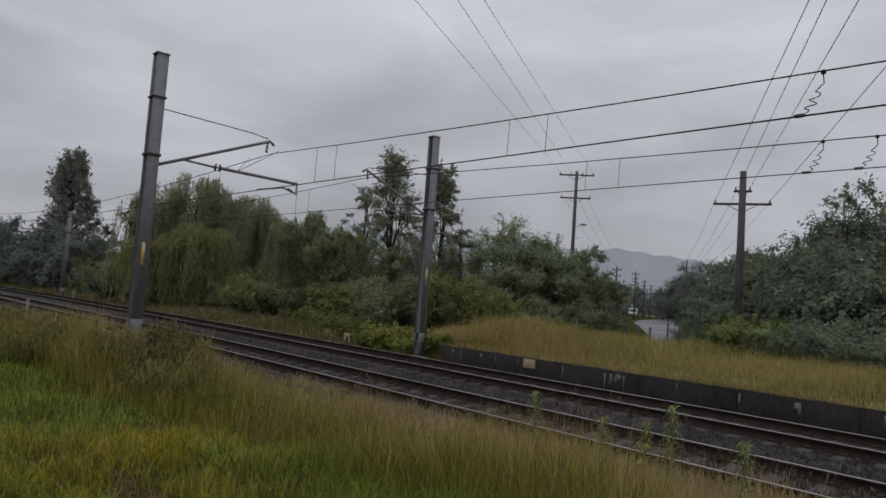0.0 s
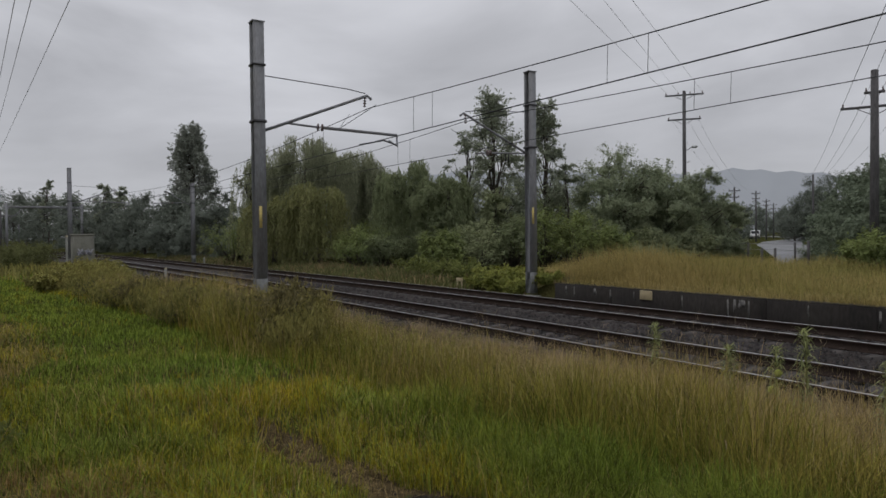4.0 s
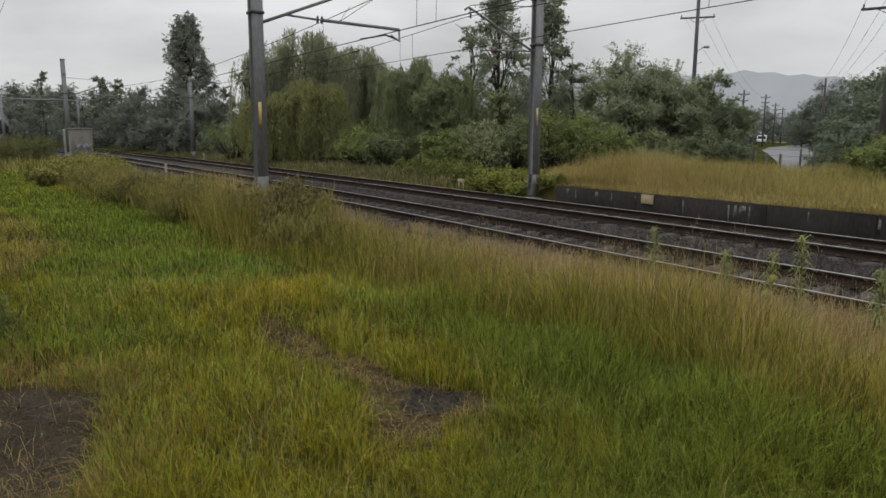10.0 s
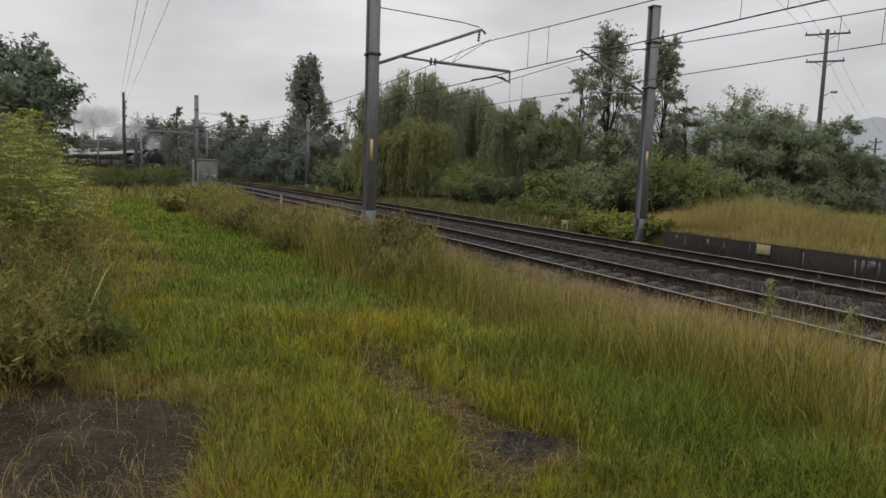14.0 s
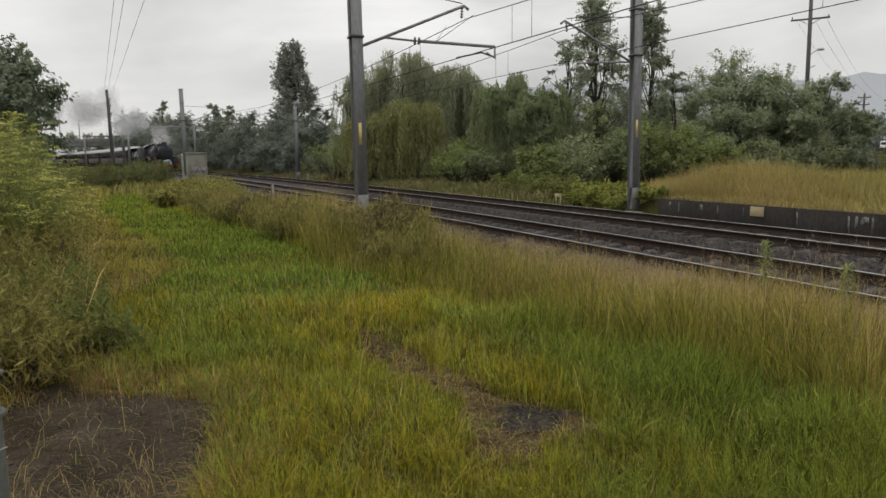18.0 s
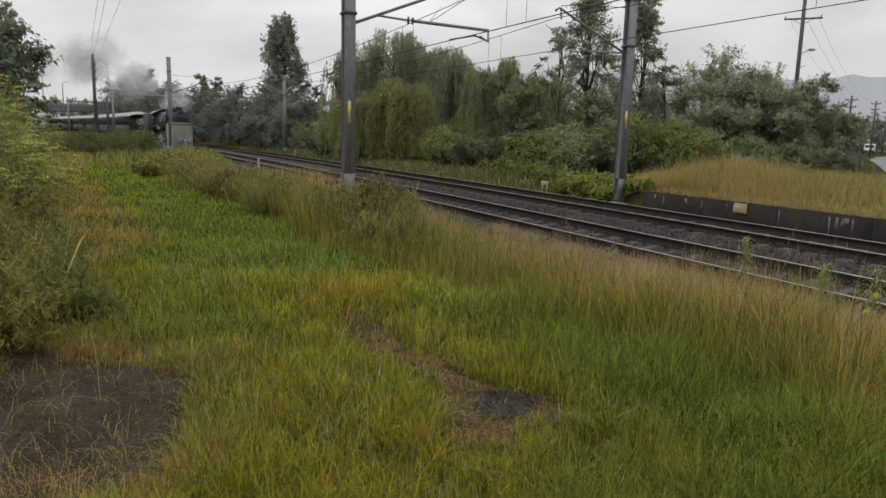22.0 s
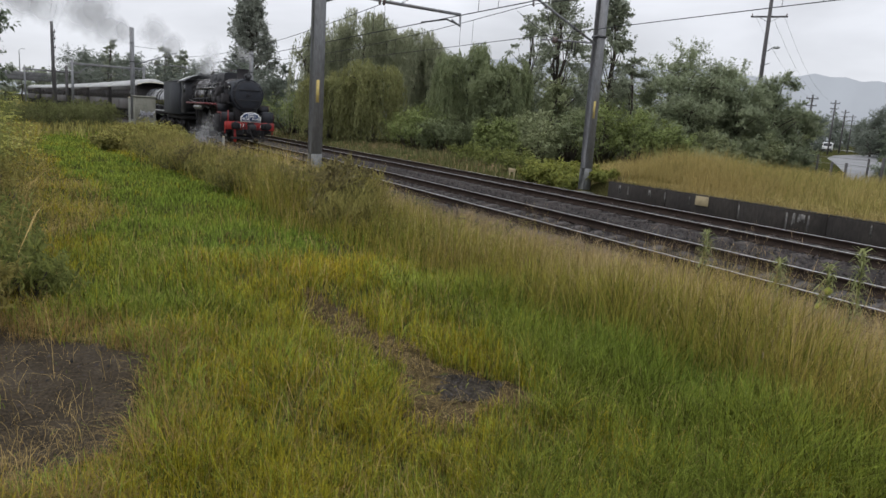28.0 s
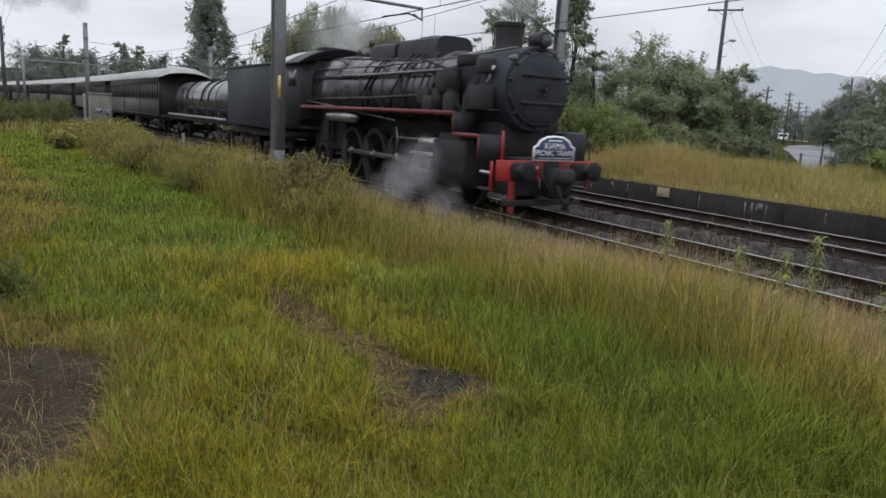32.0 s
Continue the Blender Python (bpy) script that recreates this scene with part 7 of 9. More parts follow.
# ---------------------------------------------------------------- the train
M.update({
    # The engine's and tender's blacks are lifted towards blue-grey to carry haze.
    "black": mat("black_enamel", (0.026, 0.027, 0.032), 0.5, second=(0.036, 0.035, 0.037), scale=2.5, rough2=0.75, grain=0.3, grain_scale=20, spec=0.2),
    "boiler": mat("black_boiler_cladding", (0.026, 0.023, 0.026), 0.22, second=(0.036, 0.031, 0.032), scale=1.6, rough2=0.34, grain=0.3, spec=0.8),
    "smokebox": mat("matt_smokebox", (0.034, 0.038, 0.047), 0.7, second=(0.026, 0.028, 0.034), scale=2.5, grain=0.25, spec=0.2),
    "soot": mat("sooty_iron", (0.032, 0.031, 0.034), 0.9, second=(0.044, 0.041, 0.042), scale=3.0, grain=0.35, spec=0.15),
    "red": mat("red_buffer_paint", (0.36, 0.024, 0.020), 0.45, second=(0.22, 0.020, 0.018), scale=2.5, grain=0.2),
    "cylinder": mat("oily_black_cladding", (0.020, 0.019, 0.021), 0.7, second=(0.028, 0.026, 0.028), scale=4.0, grain=0.3, spec=0.15),
    "lining": mat("red_lining", (0.15, 0.022, 0.024), 0.55, second=(0.09, 0.018, 0.020), scale=3.0),
    "bright": mat("bright_steel", (0.52, 0.52, 0.53), 0.34, metal=0.9, second=(0.36, 0.35, 0.34), scale=6.0),
    "grey_steel": mat("oily_steel", (0.16, 0.155, 0.15), 0.4, metal=0.8, second=(0.08, 0.075, 0.07), scale=5.0),
    "tank": mat("wet_black_sheeting", (0.040, 0.042, 0.046), 0.14, second=(0.065, 0.067, 0.072), scale=1.5, rough2=0.26, bump=1.0, bump_scale=2.4, stretch=(2.2, 0.5, 0.5), spec=1.0),
    "tender": mat("dark_grey_tender", (0.026, 0.029, 0.035), 0.6, second=(0.034, 0.036, 0.041), scale=1.4, rough2=0.7, grain=0.2, spec=0.25),
    "coach": mat("brown_coach_paint", (0.050, 0.042, 0.039), 0.5, second=(0.040, 0.034, 0.032), scale=1.0, grain=0.15),
    # Dark trim colour; on the end walls it stands in for vestibule shade.
    "coach_dark": mat("coach_trim_and_end_shade", (0.022, 0.020, 0.021), 0.6, second=(0.035, 0.031, 0.030), scale=2.0),
    "roof": mat("silver_coach_roof", (0.28, 0.28, 0.27), 0.5, second=(0.18, 0.18, 0.17), scale=1.1, grain=0.22, stretch=(0.35, 1.5, 1)),
    "roof_end": mat("cream_roof_end", (0.50, 0.47, 0.36), 0.55, second=(0.40, 0.37, 0.28), scale=2.0),
    "board_blue": mat("blue_headboard", (0.020, 0.040, 0.105), 0.55, second=(0.016, 0.032, 0.085), scale=6.0),
    "board_white": mat("white_lettering", (0.80, 0.80, 0.78), 0.5, second=(0.72, 0.72, 0.70), scale=9.0),
    "coal": mat("coal", (0.016, 0.016, 0.017), 0.55, second=(0.028, 0.028, 0.028), scale=14, bump=1.0, bump_scale=9, spec=0.6),
})


def wheel_mesh(r, width, spokes, name, material):
    """A spoked railway wheel about the y axis: tyre, flange, spokes and hub."""
    s = Shape()
    s.lathe([(-width / 2, r * 0.86), (-width / 2, r), (width / 2 - 0.02, r * 0.995), (width / 2, r * 0.86), (-width / 2, r * 0.86)], (0, 0, 0), "y", 32)
    s.lathe([(width / 2 - 0.02, r * 0.9), (width / 2 - 0.02, r + 0.028), (width / 2 + 0.015, r + 0.02), (width / 2 + 0.015, r * 0.9)], (0, 0, 0), "y", 32)
    s.lathe([(-width * 0.6, r * 0.2), (width * 0.6, r * 0.2)], (0, 0, 0), "y", 16)
    for k in range(spokes):
        a = 2 * math.pi * k / spokes
        s.tube([(0.15 * r * math.sin(a), 0, 0.15 * r * math.cos(a)), (0.9 * r * math.sin(a), 0, 0.9 * r * math.cos(a))], [0.045 * r + 0.012, 0.03 * r + 0.01], 6)
    return s.mesh(name, material)


def wheelset(parent, x, r, spokes=12, crank=False):
    """Two wheels on an axle, one part that turns."""
    ax = part("axle", Shape().tube([(0, -0.68, 0), (0, 0.68, 0)], 0.09, 10), M["soot"], parent, at=pose(x, 0, r))
    key = f"wheel_{r}_{spokes}"
    if key not in SHARED:
        SHARED[key] = wheel_mesh(r, 0.13, spokes, "wheel", M["soot"])
    for e in (-1, 1):
        part("wheel", SHARED[key], None, ax, at=pose(0, e * 0.7525, 0, 0, 0, 180 if e > 0 else 0))
    if crank:
        for e in (-1, 1):
            part("crank_pin", Shape().tube([(0, e * 0.80, 0.30), (0, e * 1.05, 0.30)], 0.06, 10), M["grey_steel"], ax)
            ang = np.linspace(math.radians(120), math.radians(240), 9)
            out = [(0.62 * math.sin(a), 0.62 * math.cos(a)) for a in ang] + [(0.36 * math.sin(a), 0.36 * math.cos(a)) for a in ang[::-1]]
            part("balance_weight", Shape().prism(out, e * 0.76, e * 0.83), M["soot"], ax)
    WHEELS.append((ax, x, r))
    return ax


SHARED, WHEELS, RODS = {}, [], []


def lettering(name, body, size, material, parent, m):
    c = bpy.data.curves.new(name, "FONT")
    c.body, c.size, c.align_x, c.align_y, c.extrude = body, size, "CENTER", "CENTER", 0.004
    tmp = bpy.data.objects.new(name, c)
    scene.collection.objects.link(tmp)
    me = bpy.data.meshes.new_from_object(tmp.evaluated_get(bpy.context.evaluated_depsgraph_get()))
    bpy.data.objects.remove(tmp)
    me.materials.clear()
    me.materials.append(material)
    return part(name, me, None, parent, at=m)


FACE = Matrix(((0, 0, 1, 0), (1, 0, 0, 0), (0, 1, 0, 0), (0, 0, 0, 1)))


def build_loco():
    t = thing("steam_locomotive", "black steam locomotive with red buffer beam hauling the picnic train", "steam locomotive")
    # frames and front end
    part("main_frame", Shape().box(-6.2, 0, 0.95, 11.6, 1.1, 0.5, 0.03), M["soot"], t)
    part("inner_frame", Shape().box(-6.6, 0, 1.62, 9.0, 0.9, 0.9, 0.03), M["soot"], t)
    part("pilot_stay", Shape().box(-0.75, 0, 0.62, 0.9, 1.5, 0.42, 0.03), M["soot"], t)
    part("smokebox_saddle", Shape().box(-1.8, 0, 1.55, 1.5, 1.2, 0.75, 0.05), M["soot"], t)
    b = part("buffer_beam", Shape().box(-0.14, 0, 0.96, 0.10, 2.66, 0.42, 0.012), M["red"], t, "bright red buffer beam")
    part("number_mark", Shape().box(-0.084, -0.53, 0.96, 0.012, 0.04, 0.18), M["board_white"], b)
    lettering("letter", "C", 0.26, M["board_white"], b, Matrix.Translation((-0.085, 0.62, 0.95)) @ FACE)
    lettering("letter", "7", 0.26, M["board_white"], b, Matrix.Translation((-0.085, -0.38, 0.96)) @ FACE)
    for e in (-1, 1):
        bf = part("buffer", Shape().lathe([(-0.09, 0.16), (0.02, 0.15), (0.08, 0.11), (0.22, 0.10), (0.23, 0.07), (0.30, 0.07)], (0, e * 0.88, 0.98), "x", 18), M["black"], t, smooth=False)
        part("buffer_head", Shape().lathe([(0.28, 0.18), (0.30, 0.205), (0.33, 0.195), (0.345, 0.10), (0.35, 0.0)], (0, e * 0.88, 0.98), "x", 22), M["cylinder"], bf)
        part("guard_iron", Shape().box(-0.35, e * 0.76, 0.42, 0.09, 0.14, 0.72, 0.01), M["red"] if e < 0 else M["soot"], t)
        part("step_plate", Shape().box(-0.55, e * 1.28, 0.55, 0.42, 0.18, 0.05, 0.01), M["black"], t)
        part("step_hanger", Shape().box(-0.36, e * 1.30, 0.82, 0.05, 0.06, 0.62, 0.008), M["red"], t)
        part("lamp_iron", Shape().tube([(-0.2, e * 1.18, 1.15), (-0.2, e * 1.18, 1.75)], 0.028 if e < 0 else 0.018, 6), M["red" if e < 0 else "black"], t)
        part("marker_lamp", Shape().lathe([(-0.12, 0.08), (0.05, 0.09), (0.07, 0.07), (0.075, 0.0)], (-0.75, e * 0.62, 3.22), "x", 12), M["lamp"], t)
    part("valve_cover", Shape().box(-0.85, 1.12, 1.45, 0.5, 0.62, 0.62, 0.05), M["tender"], t, "dark valve cover beside the headboard")
    part("drawgear_plate", Shape().box(-0.06, 0.02, 0.93, 0.08, 0.40, 0.44, 0.02), M["cylinder"], t)
    part("coupler_yoke", Shape().box(0.05, 0.02, 0.72, 0.30, 0.40, 0.62, 0.06), M["cylinder"], t)
    part("coupler_pin", Shape().tube([(0.40, 0.03, 0.60), (0.40, 0.03, 1.12)], 0.045, 8), M["soot"], t)
    part("coupler_chain", Shape().tube([(-0.02, -0.34, 1.10), (0.10, -0.30, 0.80), (0.12, -0.20, 0.62), (0.2, -0.08, 0.55)], 0.028, 6), M["soot"], t)
    for e in (-1, 1):
        part("buffer_housing", Shape().box(-0.03, e * 0.80, 0.95, 0.20, 0.46, 0.37, 0.06), M["cylinder"], t)
    part("coupler", Shape().box(0.12, 0, 0.88, 0.62, 0.24, 0.28, 0.05), M["soot"], t)
    part("coupler_knuckle", Shape().box(0.45, 0.03, 0.88, 0.26, 0.34, 0.34, 0.09), M["soot"], t)
    part("coupling_hook", Shape().tube([(0.30, -0.1, 0.70), (0.42, -0.05, 0.42), (0.36, 0.05, 0.30), (0.25, 0.08, 0.40)], 0.035, 7), M["soot"], t)
    for y in (-0.45, 0.45):
        part("brake_hose", Shape().tube([(-0.05, y, 0.85), (0.14, y, 0.80), (0.2, y, 0.52), (0.14, y, 0.34)], 0.032, 8), M["rubber"], t)
    part("cowcatcher_bar", Shape().box(-0.25, 0, 0.28, 0.10, 2.1, 0.12, 0.02), M["soot"], t)
    # headboard
    hb = part("headboard", Shape().prism([(-0.55, 1.17), (0.55, 1.17), (0.55, 1.47), (0.46, 1.50), (0.40, 1.60), (0.22, 1.68), (0.0, 1.70), (-0.22, 1.68), (-0.40, 1.60), (-0.46, 1.50), (-0.55, 1.47)], -0.012, 0.012, "yz"), M["board_white"], t, "white-edged blue headboard lettered Kiama Picnic Train")
    part("board_face", Shape().prism([(-0.515, 1.205), (0.515, 1.205), (0.515, 1.445), (0.43, 1.475), (0.375, 1.572), (0.21, 1.645), (0.0, 1.665), (-0.21, 1.645), (-0.375, 1.572), (-0.43, 1.475), (-0.515, 1.445)], 0.013, 0.018, "yz"), M["board_blue"], hb)
    lettering("letters", "KIAMA", 0.185, M["board_white"], hb, Matrix.Translation((0.02, 0, 1.475)) @ FACE)
    lettering("letters", "PICNIC TRAIN", 0.155, M["board_white"], hb, Matrix.Translation((0.02, 0, 1.335)) @ FACE)
    part("scroll_bar", Shape().box(0.02, 0, 1.59, 0.008, 0.36, 0.03), M["board_white"], hb)
    part("rule", Shape().box(0.02, 0, 1.235, 0.008, 0.9, 0.012), M["board_white"], hb)
    # boiler and smokebox
    ZB = 2.62
    auto_smooth(part("smokebox", Shape().lathe([(-2.75, 0.86), (-2.72, 0.90), (-0.78, 0.90), (-0.70, 0.87), (-0.68, 0.80)], (0, 0, ZB), "x", 48), M["smokebox"], t))
    d = auto_smooth(part("smokebox_door", Shape().lathe([(-0.69, 0.80), (-0.64, 0.77), (-0.55, 0.62), (-0.50, 0.35), (-0.485, 0.0)], (0, 0, ZB), "x", 40), M["smokebox"], t, "dished grey-black smokebox door"))
    part("door_ring", Shape().lathe([(-0.66, 0.74), (-0.63, 0.785), (-0.60, 0.74)], (0, 0, ZB), "x", 40), M["black"], d)
    part("hinge_strap", Shape().box(-0.50, 0.05, ZB + 0.28, 0.06, 1.20, 0.06, 0.01), M["black"], d)
    part("hinge_strap", Shape().box(-0.50, 0.05, ZB - 0.28, 0.06, 1.20, 0.06, 0.01), M["black"], d)
    part("door_handle", Shape().lathe([(-0.50, 0.05), (-0.40, 0.04), (-0.39, 0.0)], (0, 0, ZB), "x", 10), M["soot"], d)
    part("door_wheel", Shape().tube([(-0.43, 0.13 * math.cos(a), ZB + 0.13 * math.sin(a)) for a in np.linspace(0, 2 * math.pi, 18)], 0.013, 5), M["soot"], d)
    for k in range(14):
        a = 2 * math.pi * (k + 0.5) / 14
        part("door_clamp", Shape().box(-0.63, 0.80 * math.cos(a), ZB + 0.80 * math.sin(a), 0.07, 0.06, 0.06, 0.01), M["black"], d)
    lamp = part("headlamp", Shape().lathe([(-0.95, 0.10), (-0.93, 0.15), (-0.55, 0.17), (-0.53, 0.15)], (0, 0, ZB + 1.02), "x", 20), M["black"], t)
    part("lamp_lens", Shape().lathe([(-0.545, 0.14), (-0.53, 0.10), (-0.525, 0.0)], (0, 0, ZB + 1.02), "x", 20), M["lamp"], lamp)
    part("lamp_bracket", Shape().box(-0.75, 0, ZB + 0.84, 0.3, 0.22, 0.10, 0.01), M["black"], lamp)
    auto_smooth(part("boiler", Shape().lathe([(-2.7, 0.90), (-5.0, 0.92), (-7.2, 0.96), (-8.9, 1.02), (-9.2, 1.02)], (0, 0, ZB), "x", 48), M["boiler"], t, "glossy black boiler cladding"))
    for x in (-3.6, -4.9, -6.2, -7.5, -8.8):
        part("boiler_band", Shape().lathe([(x - 0.03, 0.5), (x - 0.03, 0.935 + 0.014 * (-x - 2.7)), (x + 0.03, 0.935 + 0.014 * (-x - 2.7)), (x + 0.03, 0.5)], (0, 0, ZB), "x", 40), M["boiler"], t)
    fb = [(-1.02, 1.75), (1.02, 1.75), (1.05, 2.6), (0.98, 3.1), (0.72, 3.48), (0.3, 3.66), (-0.3, 3.66), (-0.72, 3.48), (-0.98, 3.1), (-1.05, 2.6)]
    part("firebox", Shape().prism(fb, -9.15, -11.3, "yz"), M["boiler"], t)
    part("ashpan", Shape().box(-10.0, 0, 1.25, 2.2, 1.5, 1.0, 0.05), M["soot"], t)
    # chimney, domes, valves
    auto_smooth(part("chimney", Shape().lathe([(3.38, 0.50), (3.46, 0.37), (3.56, 0.305), (3.98, 0.32), (3.99, 0.345), (4.06, 0.345), (4.07, 0.28), (3.7, 0.25)], (-1.82, 0, 0), "z", 28), M["soot"], t))
    for x0, x1, z1, nm in ((-6.1, -4.05, 3.93, "sand_dome"), (-7.85, -6.3, 3.90, "steam_dome")):
        c, L = (x0 + x1) / 2, (x1 - x0)
        s = Shape()
        prof = [(-0.52, 3.35), (-0.52, 3.72), (-0.46, z1 - 0.06), (-0.30, z1), (0.30, z1), (0.46, z1 - 0.06), (0.52, 3.72), (0.52, 3.35)]
        s.prism(prof, x0, x1, "yz")
        auto_smooth(part(nm, s, M["black"], t), 30)
        part("dome_lid", Shape().box(c, 0, z1 + 0.02, L * 0.45, 0.4, 0.06, 0.02), M["black"], t)
    for y in (-0.15, 0.15):
        part("safety_valve", Shape().lathe([(3.55, 0.09), (3.75, 0.07), (3.80, 0.09), (3.88, 0.06)], (-9.4, y, 0), "z", 12), M["grey_steel"], t)
    part("whistle", Shape().lathe([(3.55, 0.04), (3.86, 0.04), (3.88, 0.09), (4.06, 0.10), (4.12, 0.07), (4.16, 0.0)], (-8.3, -0.25, 0), "z", 12), M["grey_steel"], t)
    part("turret_pipe", Shape().tube([(-10.9, -0.35, 3.6), (-9.5, -0.75, 3.55), (-4.0, -0.86, 3.28), (-2.4, -0.9, 2.95)], 0.03, 6), M["black"], t)
    for e in (-1, 1):
        part("handrail", Shape().tube([(-0.75, e * 0.55, 3.45), (-2.6, e * 0.82, 3.30), (-6, e * 0.9, 3.22), (-10.9, e * 0.98, 3.22)], 0.022, 6), M["grey_steel"], t)
        for x, run in ((-5.0, 0.5), (-5.35, -0.45), (-6.5, 0.45), (-6.75, 0.5)):
            part("sand_pipe", Shape().tube([(x + 0.1, e * 0.5, 3.55), (x, e * 0.88, 3.12), (x - run, e * 1.02, 2.5), (x - run, e * 0.98, 2.1)], 0.032, 6), M["black"], t)
        part("feed_pipe", Shape().tube([(-10.9, e * 1.08, 2.3), (-6.5, e * 1.06, 2.36), (-3.6, e * 1.0, 2.45), (-3.3, e * 0.9, 2.9)], 0.04, 7), M["black"], t)
        # running boards
        rb = part("running_board", Shape().box(-6.3, e * 1.12, 2.06, 9.3, 0.66, 0.05, 0.01), M["black"], t)
        part("board_edge", Shape().box(-6.3, e * 1.457, 2.05, 9.3, 0.015, 0.10), M["lining"], rb, "red-lined edge")
        part("drop_plate", Shape().box(-1.66, e * 1.12, 1.84, 0.04, 0.66, 0.44), M["black"], rb)
        part("drop_edge", Shape().box(-1.66, e * 1.457, 1.84, 0.06, 0.015, 0.46), M["lining"], rb)
        part("front_board", Shape().box(-1.15, e * 1.12, 1.62, 1.0, 0.66, 0.05, 0.01), M["black"], rb)
        part("front_edge", Shape().box(-1.15, e * 1.457, 1.61, 1.0, 0.015, 0.09), M["lining"], rb)
        part("front_plate", Shape().box(-0.66, e * 1.12, 1.38, 0.04, 0.66, 0.5), M["black"], rb)
        part("front_plate_edge", Shape().box(-0.66, e * 1.457, 1.38, 0.06, 0.015, 0.5), M["lining"], rb)
        # cylinders and valve chest
        cy = auto_smooth(part("cylinder", Shape().lathe([(-2.55, 0.30), (-2.5, 0.40), (-1.15, 0.40), (-1.10, 0.30), (-1.05, 0.0)], (0, e * 1.08, 0.86), "x", 24), M["cylinder"], t))
        part("valve_chest", Shape().box(-1.8, e * 1.05, 1.36, 1.4, 0.48, 0.5, 0.03), M["cylinder"], cy)
        part("cylinder_cladding", Shape().box(-1.82, e * 1.10, 0.98, 1.34, 0.74, 0.98, 0.05), M["cylinder"], cy)
        part("valve_spindle_guide", Shape().lathe([(-3.45, 0.07), (-3.40, 0.11), (-2.6, 0.13), (-2.5, 0.10)], (0, e * 1.2, 1.36), "x", 14), M["bright"], cy, "bright steel valve guide")
        part("slide_bar", Shape().box(-3.3, e * 1.08, 1.06, 1.6, 0.12, 0.07, 0.01), M["bright"], cy)
        part("slide_bar", Shape().box(-3.3, e * 1.08, 0.66, 1.6, 0.12, 0.07, 0.01), M["grey_steel"], cy)
        part("expansion_link", Shape().tube([(-4.75, e * 1.18, 1.0), (-4.65, e * 1.18, 1.3), (-4.72, e * 1.18, 1.65)], 0.05, 7), M["grey_steel"], t)
        part("radius_rod", Shape().tube([(-4.7, e * 1.18, 1.38), (-3.4, e * 1.2, 1.40)], 0.035, 6), M["grey_steel"], t)
        part("reach_rod", Shape().tube([(-4.7, e * 1.25, 1.8), (-11.0, e * 1.25, 2.25)], 0.03, 6), M["grey_steel"], t)
        part("air_reservoir", Shape().lathe([(-9.3, 0.0), (-9.25, 0.12), (-9.1, 0.17), (-7.4, 0.17), (-7.25, 0.12), (-7.2, 0.0)], (0, e * 1.16, 1.82), "x", 16), M["bright"] if e < 0 else M["black"], t, "grey air cylinder", smooth=True)
        part("frame_stay", Shape().box(-9.8, e * 1.0, 1.45, 0.4, 0.1, 0.9, 0.02), M["soot"], t)
    for k, (x, y, z, w, d, h) in enumerate(((-1.25, -0.98, 3.05, 0.34, 0.30, 0.30), (-1.9, -1.02, 3.2, 0.5, 0.24, 0.22), (-2.55, -1.15, 2.75, 0.36, 0.30, 0.5), (-3.35, -1.16, 2.42, 0.5, 0.26, 0.36), (-1.2, -1.10, 2.40, 0.5, 0.34, 0.5))):
        part("fitting_box", Shape().box(x, y, z, w, d, h, 0.012), M["soot"], t)
    for x in (-4.1, -5.6, -7.1, -8.6, -10.1):
        part("handrail_knob", Shape().lathe([(-0.98, 0.0), (-0.98, 0.03), (-0.86, 0.02)], (x, 0, 3.24), "y", 8), M["grey_steel"], t)
    for x, r in ((-3.9, 0.03), (-4.6, 0.022)):
        part("clack_pipe", Shape().tube([(x, -0.55, 3.50), (x + 0.05, -0.92, 3.05), (x - 0.1, -1.05, 2.45), (x - 0.1, -1.12, 2.1)], r, 6), M["soot"], t)
    for x in (-4.6, -6.03, -7.55, -9.1):
        part("brake_hanger", Shape().box(x, -0.72, 0.72, 0.08, 0.10, 0.62, 0.015), M["soot"], t)
    for z in (0.62, 0.98, 1.30):
        part("cab_step", Shape().box(-12.6, -1.40, z, 0.5, 0.22, 0.04, 0.01), M["soot"], t)
    part("ejector_pipe", Shape().tube([(-11.0, -1.03, 2.95), (-6.5, -1.00, 2.98), (-2.8, -0.93, 3.02), (-2.2, -0.80, 3.2)], 0.055, 8), M["boiler"], t, smooth=True)
    part("air_pump", Shape().lathe([(1.95, 0.16), (2.0, 0.20), (2.45, 0.20), (2.5, 0.13), (2.6, 0.13), (2.65, 0.19), (3.0, 0.19), (3.05, 0.10)], (-2.3, -1.12, 0), "z", 16), M["soot"], t)
    part("steam_pipe", Shape().tube([(-1.7, -0.80, 2.95), (-1.75, -1.05, 2.4), (-1.8, -1.1, 1.6)], 0.11, 12), M["soot"], t, smooth=True)
    for k, (x, z, r) in enumerate(((-2.9, 3.05, 0.05), (-3.1, 2.80, 0.04), (-2.75, 2.55, 0.045), (-3.3, 2.35, 0.035))):
        part("pump_pipe", Shape().tube([(x, -0.98, z), (x + 0.5, -1.12, z - 0.05), (x + 0.75, -1.08, z - 0.4), (x + 0.7, -1.05, 2.0)], r, 7), M["soot"], t)
    part("lubricator", Shape().box(-3.0, -1.22, 2.25, 0.42, 0.28, 0.34, 0.012), M["soot"], t)
    part("feed_pump", Shape().lathe([(2.1, 0.0), (2.1, 0.15), (2.55, 0.16), (2.6, 0.10), (2.9, 0.12), (2.95, 0.0)], (-2.75, -1.18, 0), "z", 14), M["soot"], t)
